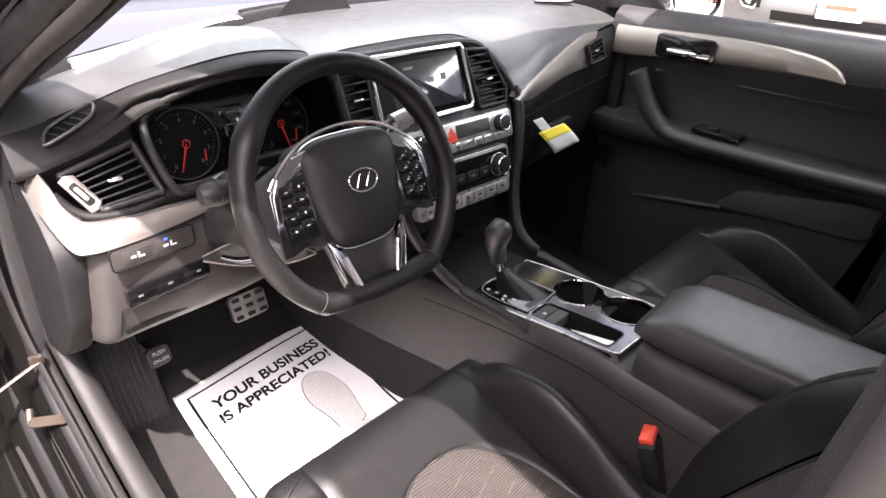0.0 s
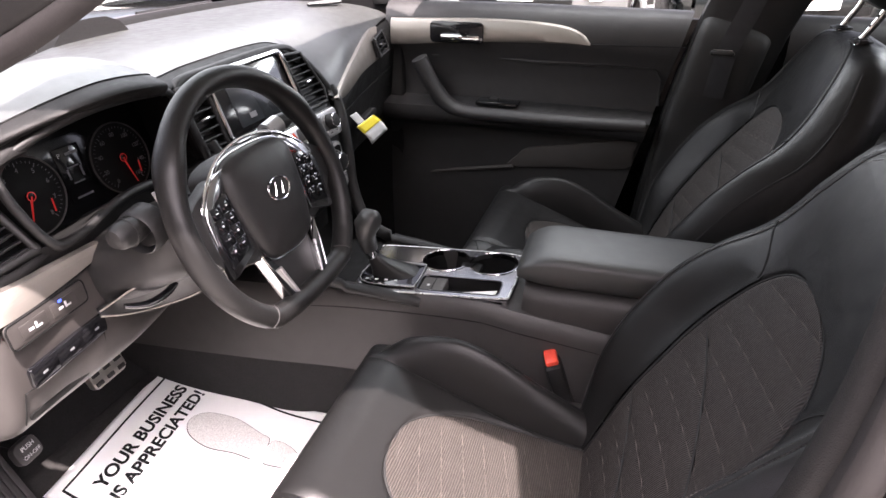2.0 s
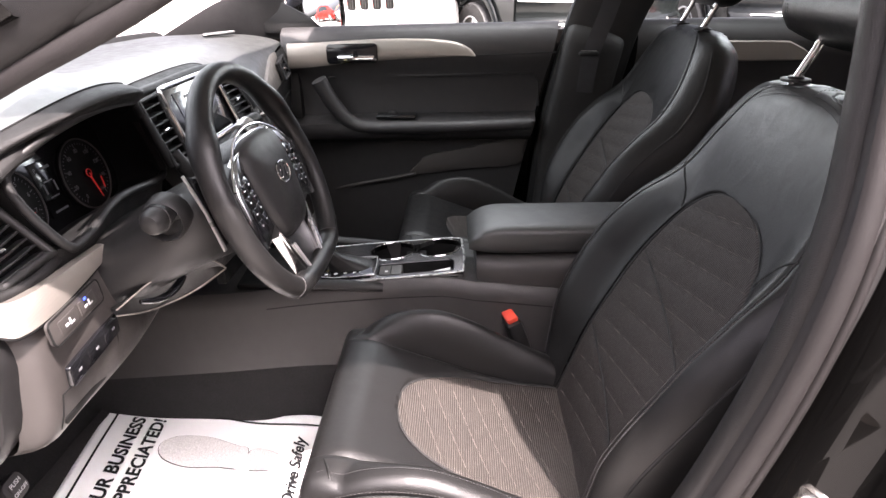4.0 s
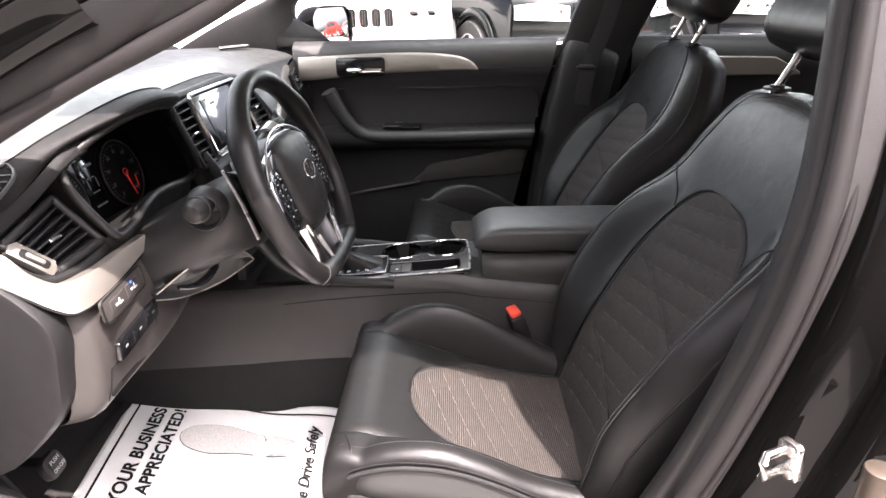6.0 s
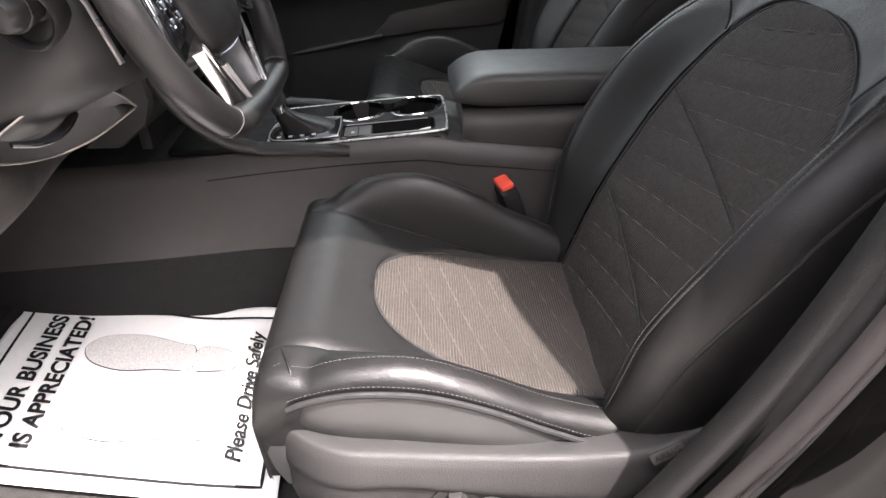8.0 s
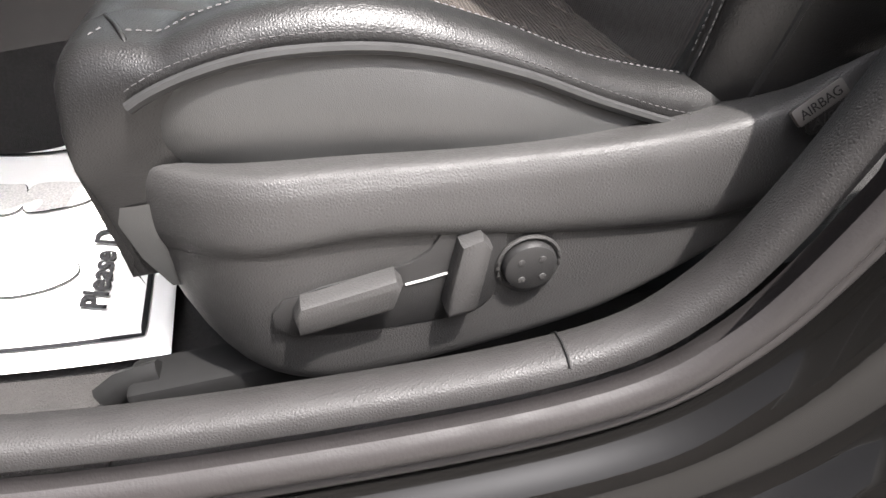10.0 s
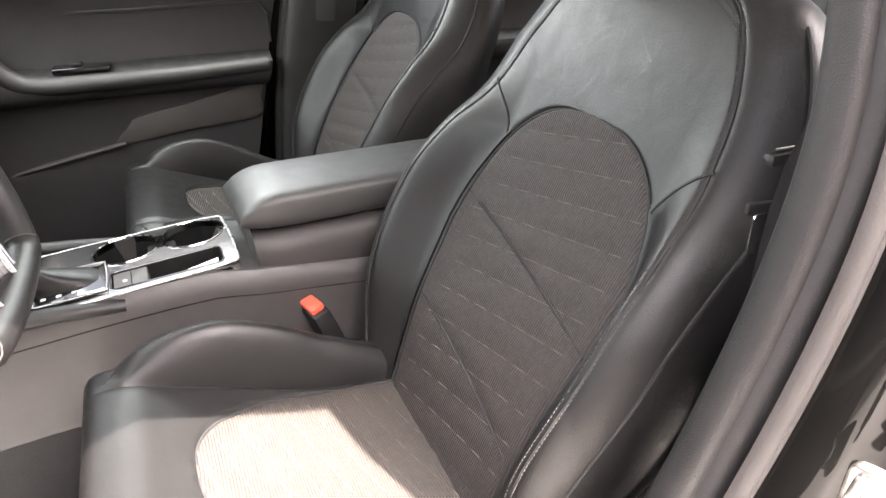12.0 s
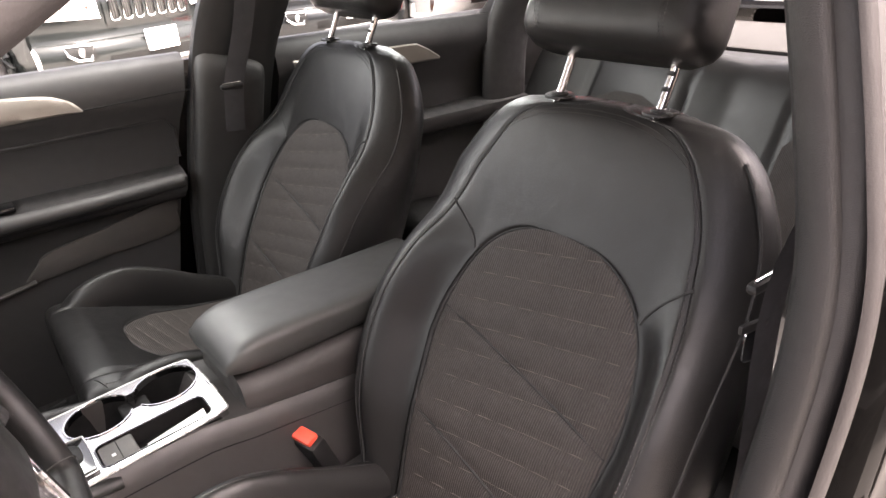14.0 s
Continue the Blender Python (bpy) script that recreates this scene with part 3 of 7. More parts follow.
    for v in vs:
        b = ins(v)
        if b <= 0:
            continue
        row = []
        for j in range(49):
            x = (j / 24 - 1) * b
            row.append(at(x, v, depth(x, v) + quilt_back(x, v) * (1 - (x / b) ** 6) + groove(b - abs(x), 0.005)))
        rows.append(row)
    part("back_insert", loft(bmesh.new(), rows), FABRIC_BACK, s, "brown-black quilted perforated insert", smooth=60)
    for k in range(-1, 11):
        pts, rad = [], []
        for j in range(73):
            x = mix(-0.175, 0.175, j / 72)
            v = 0.037 + k * 0.041 - 0.20 * x
            if -0.05 < v < 0.43 and abs(x) < ins(v) - 0.006:
                pts.append(at(x, v, depth(x, v) + quilt_back(x, v) + 0.0013))
                rad.append(0.0006 + 0.0004 * abs(math.sin((x + 0.004 * (k % 3)) * math.pi / 0.05)))
        if len(pts) > 2:
            part("quilt_line", tube(bmesh.new(), pts, rad, 5), THREAD, s)
    for v0 in BACK_SEAMS:
        line = []
        for j in range(25):
            x = mix(-0.17, 0.17, j / 24)
            v = v0 + SEAM_TILT * x
            if abs(x) < ins(v) - 0.003:
                line.append(at(x, v, depth(x, v) - 0.0026))
        part("cross_seam", tube(bmesh.new(), line, 0.0020, 5), PIPING, s)
    line = [at(ins(v), v, depth(ins(v), v) - 0.004) for v in vs if v < 0.4351]
    part("insert_seam", tube(bmesh.new(), line + [at(-ins(v), v, depth(ins(v), v) - 0.004) for v in reversed(vs) if v < 0.4349], 0.0022, 6), PIPING, s)
    for side in (-1, 1):
        rows = []
        for v in vs:
            b, c = ins(v), max(inner(v), ins(v))
            row = []
            for j in range(13):
                x = side * mix(b, c, j / 12)
                row.append(at(x, v, depth(x, v) + (groove(abs(x) - b, 0.005) if b > 0 else 0)))
            rows.append(row)
        part("back_leather", loft(bmesh.new(), rows), LEATHER, s, smooth=60)
        front, strip, seam1, seam2 = [], [], [], []
        for v in vs:
            c, k, h = max(inner(v), ins(v)), crest(v), half(v)
            k = max(k, c + 0.008)
            front.append([at(side * mix(c, k, j / 16), v, depth(mix(c, k, j / 16), v) + groove(mix(0, k - c, 1 - j / 16), 0.003, 0.003)) for j in range(17)])
            row = [at(side * mix(k, h, j / 10), v, depth(mix(k, h, j / 10), v) + groove(mix(0, h - k, j / 10), 0.003, 0.003) + groove(mix(h - k, 0, j / 10), 0.002, 0.003)) for j in range(11)]
            strip.append(row)
            w0, back = depth(h, v), back_at(v)
            seam1.append(at(side * k, v, depth(k, v)))
            seam2.append(at(side * (h - 0.002), v, depth(h, v)))
            for j in range(1, 9):
                t = j / 8
                row.append(at(side * (h + 0.014 * math.sin(t * 3.1416) - 0.03 * t * t), v, mix(w0, back, t)))
        part("back_bolster", loft(bmesh.new(), front), LEATHER, s, smooth=60)
        part("back_side", loft(bmesh.new(), strip), LEATHER, s, smooth=60)
        # seam from the insert up and out to the bolster's edge
        line = []
        for j in range(13):
            x = mix(0.152, 0.206, j / 12)
            v = 0.368 + 0.062 * (j / 12) ** 0.7
            line.append(at(side * x, v, depth(x, v) - 0.0004))
        part("panel_seam", tube(bmesh.new(), line, 0.0020, 5), PIPING, s)
        sewn([p + Vector((side * 0.0045, 0, 0)) + out * 0.0006 for p in seam1[6:-10]], out, s)
        sewn([p + Vector((side * -0.0045, 0, 0)) + out * 0.0006 for p in seam1[6:-10]], out, s)
        sewn([p + Vector((side * -0.006, 0, 0)) + out * 0.0012 for p in seam2[4:-12]], out, s)
        part("piping", tube(bmesh.new(), [p + out * 0.0008 for p in seam2[4:-10]], 0.0026, 6), PIPING, s)
        part("crest_seam", tube(bmesh.new(), [p - out * 0.002 for p in seam1[4:-6]], 0.0018, 5), PIPING, s)
    # back shell and top
    rows = []
    for v in vs:
        h = half(v) - 0.03
        rows.append([at(mix(-h, h, j / 12), v, back_at(v)) for j in range(13)])
    part("back_shell", loft(bmesh.new(), rows), PLASTIC, s)
    h = half(TOP)
    rows = []
    for j in range(9):
        t = j / 8
        hh = mix(h, h - 0.03, t)
        rows.append([at(mix(-hh, hh, k / 12), TOP + 0.004 * math.sin(t * 3.1416), mix(depth(h, TOP), back_at(TOP), t)) for k in range(13)])
    part("back_top", loft(bmesh.new(), rows), LEATHER, s, smooth=60)
    # twin seam over the top, in front of the posts
    for dv in (0.0, -0.007):
        arc_ = [(u, 0.608 + dv - 1.1 * u * u - 30.0 * u**4) for u in [mix(-0.150, 0.150, i / 30) for i in range(31)]]
        sewn([at(u, v, depth(u, v) + 0.001) for u, v in arc_], out, s)
    sewn([at(0.0, v, depth(0.0, v) + 0.001) for v in (0.608, 0.616, 0.622, 0.627)], out, s)
    # headrest on two posts
    for side in (-1, 1):
        base = at(side * 0.084 + 0.004, 0.620, -0.010)
        tip = base + up * 0.14 + out * 0.012
        post = part("headrest_post", tube(bmesh.new(), [base - up * 0.03, base + up * 0.05, tip], 0.0065, 14), CHROME, s, "notched chrome post")
        if side < 0:
            for d in (0.03, 0.05, 0.07):
                bm = bmesh.new()
                box(bm, base + up * d + out * 0.006, (0.010, 0.004, 0.006), 0.0015)
                part("notch", bm, PLASTIC, post)
        turn_ = (up * 0.9 + out * 0.45).to_track_quat("Z", "Y").to_matrix().to_4x4()
        guide = part("post_guide", cyl(bmesh.new(), (0, 0, 0), 0.0215, 0.004, "Z", 28, 0.0018, m=Matrix.Translation(base - out * 0.001) @ turn_), PLASTIC, s, "round black post guide")
        part("guide_collar", cyl(bmesh.new(), (0, 0, 0.0035), 0.0120, 0.004, "Z", 20, 0.002, m=Matrix.Translation(base - out * 0.001) @ turn_), PLASTIC, guide)
        if side < 0:
            bm = bmesh.new()
            box(bm, (-0.019, 0, 0.004), (0.012, 0.016, 0.005), 0.002, Matrix.Translation(base - out * 0.001) @ turn_)
            part("release_button", bm, PLASTIC, guide)
    c = at(0.016, 0.620, -0.004) + up * 0.156 + out * 0.010
    rows = []
    for i in range(17):
        a = mix(-1, 1, i / 16)
        hw = 0.150 * (1 - 0.10 * (a + 1) / 2) * (1 - abs(a) ** 8 * 0.16)
        dep = 0.062 * (1 - abs(a) ** 6 * 0.45)
        ring = []
        for j in range(36):
            th = 6.28319 * j / 36
            cx, sx = math.cos(th), math.sin(th)
            e = 0.36
            px = hw * math.copysign(abs(cx) ** e, cx)
            py = dep * math.copysign(abs(sx) ** 0.7, sx) - 0.012 * (1 - (px / hw) ** 2) * (1 if sx > 0 else 0)
            ring.append(c + Vector((px, 0, 0)) + up * (a * 0.094) + out * py)
        rows.append(ring)
    hr = part("headrest", loft(bmesh.new(), rows, wrap=True, caps=True), LEATHER, s, smooth=70)
    for u in (-0.104, -0.098, 0.098, 0.104):
        sewn([c + Vector((u, 0, 0)) + up * (a * 0.088) + out * (0.0605 * (1 - abs(a) ** 6 * 0.45) - 0.0035) for a in [mix(-0.9, 0.9, i / 12) for i in range(13)]], out, hr)
    return s


driver_seat = seat("black leather sport seat with brown quilted inserts and power switches", True)
driver_seat.matrix_world = pose(SEAT_X, 0, 0, 0, 0, 2.5)
passenger_seat = copy_thing(driver_seat, pose(0.435, -0.03, 0.015, 0, 0, 2.0))
# grey tag on the side of the driver seat
tag_m = driver_seat.matrix_world.inverted() @ basis((-0.6135, -0.059, 0.4168), (0.16, -0.88, 0.45), (0.45, 0.47, 0.76))
airbag_tag = part("side_tag", plate(bmesh.new(), rounded(0.037, 0.012, 0.002), -0.002, 0.0012, 0.0005, tag_m), PLASTIC_GREY, driver_seat, "small grey airbag tag")
text("AIRBAG", 0.0085, tag_m @ Matrix.Translation((0, -0.003, 0.0013)), DARK, airbag_tag, "lettering")
tagged(passenger_seat, "black leather passenger seat with brown quilted inserts, chrome headrest posts")


# ---- steering wheel ----
def steering_wheel():
    w = thing("steering_wheel", "black leather flat-bottomed steering wheel with satin silver spokes", "steering wheel")
    a = radians(21)
    m = basis((-0.372, 0.433, 0.852), (1, 0, 0), (0, math.sin(a), math.cos(a)))
    ring = []
    for i in range(96):
        th = 6.28319 * i / 96
        x, y = 0.003 + 0.1635 * math.cos(th), 0.005 + 0.1635 * math.sin(th)
        low = -0.131
        if y < low:
            y = low + (y - low) * 0.22
        ring.append(Vector((x, y, 0)))
    rad = []
    for p in ring:
        g = math.exp(-(((math.atan2(p.y, abs(p.x))) - 0.62) / 0.16) ** 2) * 0.003
        rad.append(0.0150 + g)
    part("rim", tube(bmesh.new(), [m @ p for p in ring], rad, 16, True, (0.98, 1.12), m.to_3x3() @ Vector((0, 0, 1))), LEATHER, w, "black perforated leather rim", smooth=80)
    for k in (10, 38, 62, 82):
        p, q = ring[k], ring[k + 1]
        t = (q - p).normalized()
        nrm = Vector((t.y, -t.x, 0))
        part("rim_seam", tube(bmesh.new(), [m @ (p + nrm * 0.0155 * math.cos(b) + Vector((0, 0, 0.0172 * math.sin(b)))) for b in [j * 0.3491 for j in range(18)]], 0.0008, 5, True), RUBBER, w)
    # hub pad
    h = m @ Matrix.Translation((0.0, 0.014, 0))
    hub = curve([(-0.068, 0.054, 0), (-0.035, 0.064, 0), (0.035, 0.064, 0), (0.068, 0.054, 0), (0.076, 0.034, 0), (0.070, -0.016, 0), (0.056, -0.064, 0), (0.038, -0.082, 0), (0, -0.086, 0), (-0.038, -0.082, 0), (-0.056, -0.064, 0), (-0.070, -0.016, 0), (-0.076, 0.034, 0)], 5, True)
    rows = []
    for f, z in ((1.02, -0.045), (1.02, -0.012), (1.0, 0.002), (0.95, 0.010), (0.8, 0.016), (0.5, 0.021), (0.2, 0.0225), (0.02, 0.023)):
        rows.append([h @ Vector((p.x * f, p.y * f, z)) for p in hub])
    part("hub_pad", loft(bmesh.new(), rows, wrap=True, caps=True), PLASTIC, w, "grained black hub pad", smooth=60)
    part("hub_line", tube(bmesh.new(), [h @ (p * 1.015 + Vector((0, 0, 0.0))) for p in hub], 0.0014, 6, True), CHROME, w, "thin bright line round the hub")
    # plain oval emblem
    oval = [h @ Vector((0.023 * math.cos(b), 0.0150 * math.sin(b), 0.0235)) for b in [j * 0.19635 for j in range(32)]]
    part("emblem", tube(tube(tube(bmesh.new(), oval, 0.0014, 6, True), [h @ Vector((-0.012, -0.008, 0.0237)), h @ Vector((-0.003, 0.009, 0.0237))], 0.0011, 6), [h @ Vector((0.003, -0.009, 0.0237)), h @ Vector((0.012, 0.008, 0.0237))], 0.0015, 6), CHROME, w, "chrome oval emblem")
    # side spokes with switch pads
    for s in (-1, 1):
        o = [(s * 0.055, 0.062), (s * 0.085, 0.062), (s * 0.125, 0.046), (s * 0.152, 0.030), (s * 0.154, -0.012), (s * 0.12, -0.045), (s * 0.058, -0.060)]
        part("spoke", plate(bmesh.new(), o, -0.02, 0.002, 0.004, m), PLASTIC, w)
        frame_ = [(s * 0.069, 0.050), (s * 0.104, 0.050), (s * 0.127, 0.026), (s * 0.129, -0.010), (s * 0.126, -0.056), (s * 0.114, -0.056), (s * 0.070, -0.041)]
        part("spoke_frame", plate(bmesh.new(), frame_, -0.006, 0.0045, 0.002, m), PLATE, w, "dark chrome spoke frame")
        o = [(s * 0.075, 0.041), (s * 0.104, 0.038), (s * 0.1195, 0.016), (s * 0.119, -0.044), (s * 0.075, -0.034)]
        pad = part("switch_pad", plate(bmesh.new(), o, 0.0, 0.0065, 0.001, m), GLOSS, w, "glossy black switch pad")
        for i in range(4):
            for j in range(2):
                q = (s * (0.0865 + j * 0.0195), 0.028 - i * 0.0168 - j * 0.0035)
                bm = bmesh.new()
                box(bm, (*q, 0.0066), (0.0184, 0.0156, 0.0022), 0.0008, m)
                bt = part("button", bm, GLOSS, pad)
                part("button_mark", bars(bmesh.new(), m @ Matrix.Translation((0, 0, 0.0079)), [(*q, 0.005 if (i + j) % 2 else 0.0028, 0.0011 if (i + j) % 2 else 0.0024)]), WHITE_MARK, bt, smooth=0)
        # lower spoke leg
        leg = [(s * 0.044, -0.078), (s * 0.066, -0.052), (s * 0.060, -0.080), (s * 0.042, -0.150), (s * 0.024, -0.150)]
        part("lower_spoke", plate(bmesh.new(), leg, -0.012, 0.006, 0.002, m), PLATE, w, "dark chrome lower spoke")
        part("spoke_edge", tube(bmesh.new(), [m @ Vector((s * 0.045, -0.080, 0.0065)), m @ Vector((s * 0.025, -0.146, 0.0065))], 0.0024, 6), SILVER, w)
        part("spoke_edge", tube(bmesh.new(), [m @ Vector((s * 0.066, -0.054, 0.004)), m @ Vector((s * 0.060, -0.082, 0.005)), m @ Vector((s * 0.042, -0.146, 0.005))], 0.0015, 6), CHROME, w)
        wing_ = [(s * 0.062, 0.069), (s * 0.090, 0.061), (s * 0.113, 0.044), (s * 0.125, 0.022), (s * 0.128, -0.010), (s * 0.1215, -0.010), (s * 0.117, 0.018), (s * 0.103, 0.038), (s * 0.076, 0.043)]
        part("spoke_wing", plate(bmesh.new(), wing_, -0.004, 0.0070, 0.002, m), PLATE, w, "dark chrome wing over the switch pad", smooth=50)
    part("lower_spoke", plate(bmesh.new(), [(-0.024, -0.124), (0.024, -0.124), (0.025, -0.146), (-0.025, -0.146)], -0.014, 0.003, 0.003, m), PLATE, w, "satin silver lower spoke")
    part("spoke_back", plate(bmesh.new(), [(-0.050, -0.07), (0.050, -0.07), (0.032, -0.14), (-0.032, -0.14)], -0.020, -0.003, 0.002, m), PLASTIC, w)
    band_ = curve([(-0.124, 0.030, 0.004), (-0.104, 0.053, 0.005), (-0.060, 0.080, 0.003), (0.0, 0.090, 0.002), (0.060, 0.080, 0.003), (0.104, 0.053, 0.005), (0.124, 0.030, 0.004)], 6)
    part("hub_band", tube(bmesh.new(), [m @ p for p in band_], [0.0016 + 0.0016 * abs(k / 18 - 1) for k in range(len(band_))], 10, False, (1.3, 0.6), m.to_3x3() @ Vector((0, 0, 1))), CHROME, w, "bright band over the hub", smooth=60)
    for s in (-1, 1):
        part("shift_paddle", plate(bmesh.new(), [(s * 0.075, 0.05), (s * 0.122, 0.070), (s * 0.119, 0.020), (s * 0.122, -0.030), (s * 0.075, -0.02)], -0.049, -0.043, 0.002, m), GLOSS, w, "black paddle with silver edge")
        part("paddle_edge", tube(bmesh.new(), [m @ Vector(p) for p in ((s * 0.128, 0.074, -0.046), (s * 0.124, 0.020, -0.045), (s * 0.127, -0.034, -0.046))], 0.0036, 8, False, (1.0, 0.6)), SILVER, w)
    return w


steering_wheel()


# ---- dashboard ----
SCREEN_BASE = ((-0.74, 0.800, 0.945), (-0.55, 0.888, 0.955), (-0.45, 0.942, 0.957), (-0.36, 0.982, 0.957), (-0.22, 1.042, 0.957), (-0.03, 1.128, 0.957), (0.18, 1.185, 0.956), (0.44, 1.188, 0.956), (0.70, 1.160, 0.955), (0.80, 1.140, 0.953))


def dash_top():
    far = SCREEN_BASE
    crest = ((-0.70, 0.785, 0.930), (-0.60, 0.795, 0.952), (-0.52, 0.79, 0.980), (-0.39, 0.79, 1.008), (-0.28, 0.79, 1.0), (-0.22, 0.83, 0.975), (-0.1, 0.84, 0.977), (0.12, 0.84, 0.975), (0.24, 0.84, 0.968), (0.74, 0.86, 0.957))
    lip = ((-0.70, 0.76, 0.90), (-0.60, 0.745, 0.922), (-0.53, 0.70, 0.956), (-0.40, 0.645, 0.988), (-0.29, 0.650, 0.978), (-0.235, 0.705, 0.953), (-0.13, 0.722, 0.956), (0.10, 0.722, 0.956), (0.18, 0.712, 0.93), (0.245, 0.70, 0.89), (0.40, 0.725, 0.925), (0.56, 0.755, 0.937), (0.74, 0.78, 0.945))
    edge = ((-0.70, 0.738, 0.872), (-0.60, 0.730, 0.896), (-0.53, 0.705, 0.940), (-0.40, 0.655, 0.968), (-0.29, 0.66, 0.955), (-0.235, 0.705, 0.935), (-0.13, 0.712, 0.945), (0.10, 0.712, 0.945), (0.18, 0.695, 0.90), (0.245, 0.662, 0.845), (0.40, 0.692, 0.878), (0.56, 0.722, 0.908), (0.74, 0.742, 0.93))
    rows, brow = [], []
    for i in range(145):
        x = mix(-0.70, 0.74, i / 144)
        f_, c_ = keyed(far, x), keyed(crest, x)
        line = curve([(x, *f_), (x, mix(f_[0], c_[0], 0.5), mix(f_[1], c_[1], 0.5) + 0.004), (x, *c_), (x, *keyed(lip, x)), (x, *keyed(edge, x))], 8)
        rows.append(line[:23])
        brow.append(line[22:])
    cut = 93
    structure("dashboard_brow", loft(bmesh.new(), brow[:cut + 1]), BROW, "black padded brow over the gauges and screen", "dashboard", smooth=50)
    structure("dashboard_lip", loft(bmesh.new(), brow[cut:]), DASH, "soft grey dashboard edge above the passenger trim", "dashboard", smooth=50)
    seam = [Vector(r[22]) + Vector((0, 0, 0.0004)) for r in rows[6:cut]]
    structure("brow_seam", tube(bmesh.new(), seam, 0.0014, 5), DARK, "seam between dashboard top and brow", "dashboard")
    return structure("dashboard_top", loft(bmesh.new(), rows), DASH, "soft grey dashboard top with a brow over the gauges", "dashboard", smooth=50)


dash_top()


def slat_vent(name, m, outline, slats, label, tab=True, lip=0.004):
    """Air vent: dark well, slats, frame and a bright tab. outline: corners in the vent's plane."""
    v = thing(name, label, "air vent")
    o = [Vector((*p, 0)) for p in outline]
    part("well", plate(bmesh.new(), outline, -0.035, -0.028, 0, m), DARK, v)
    ring = []
    for i, p in enumerate(o):
        a, b = o[i - 1], o[(i + 1) % len(o)]
        ring += [p + (a - p) * 0.12, p, p + (b - p) * 0.12]
    part("frame", loft(bmesh.new(), [[m @ (p * f + Vector((0, 0, z))) for p in curve(ring, 3, True)] for f, z in ((1.0, -0.03), (1.0, 0.0), (1.03, 0.003), (1.08, 0.001), (1.10, -0.006))], wrap=True), PLASTIC, v)
    part("surround", tube(bmesh.new(), [m @ (p * 1.06) for p in curve(ring, 3, True)], lip, 8, True), PLASTIC, v, smooth=70)
    lo, hi = min(p[1] for p in outline), max(p[1] for p in outline)
    for i in range(slats):
        t = (i + 0.6) / (slats + 0.2)
        y = mix(lo, hi, t)
        if len(o) == 4:
            a, b = o[3].lerp(o[0], t), o[2].lerp(o[1], t)
        else:
            xs = []
            for j in range(len(o)):
                p, q = o[j], o[(j + 1) % len(o)]
                if (p.y - y) * (q.y - y) < 0:
                    xs.append(p.x + (q.x - p.x) * (y - p.y) / (q.y - p.y))
            a, b = Vector((min(xs), y, 0)), Vector((max(xs), y, 0))
        c, d = (a + b) / 2, b - a
        bm = bmesh.new()
        box(bm, (0, 0, 0), (d.length, 0.0030, 0.022), 0.0009, m @ Matrix.Translation((c.x, c.y, -0.010)) @ Matrix.Rotation(math.atan2(d.y, d.x), 4, "Z") @ Matrix.Rotation(radians(12), 4, "X"))
        part("slat", bm, VENT, v)
    if tab:
        bm = bmesh.new()
        box(bm, (sum(p[0] for p in outline) / len(outline), sum(p[1] for p in outline) / len(outline), 0.0), (0.020, 0.006, 0.008), 0.002, m)
        part("tab", bm, CHROME, v, "bright metal tab")
    return v


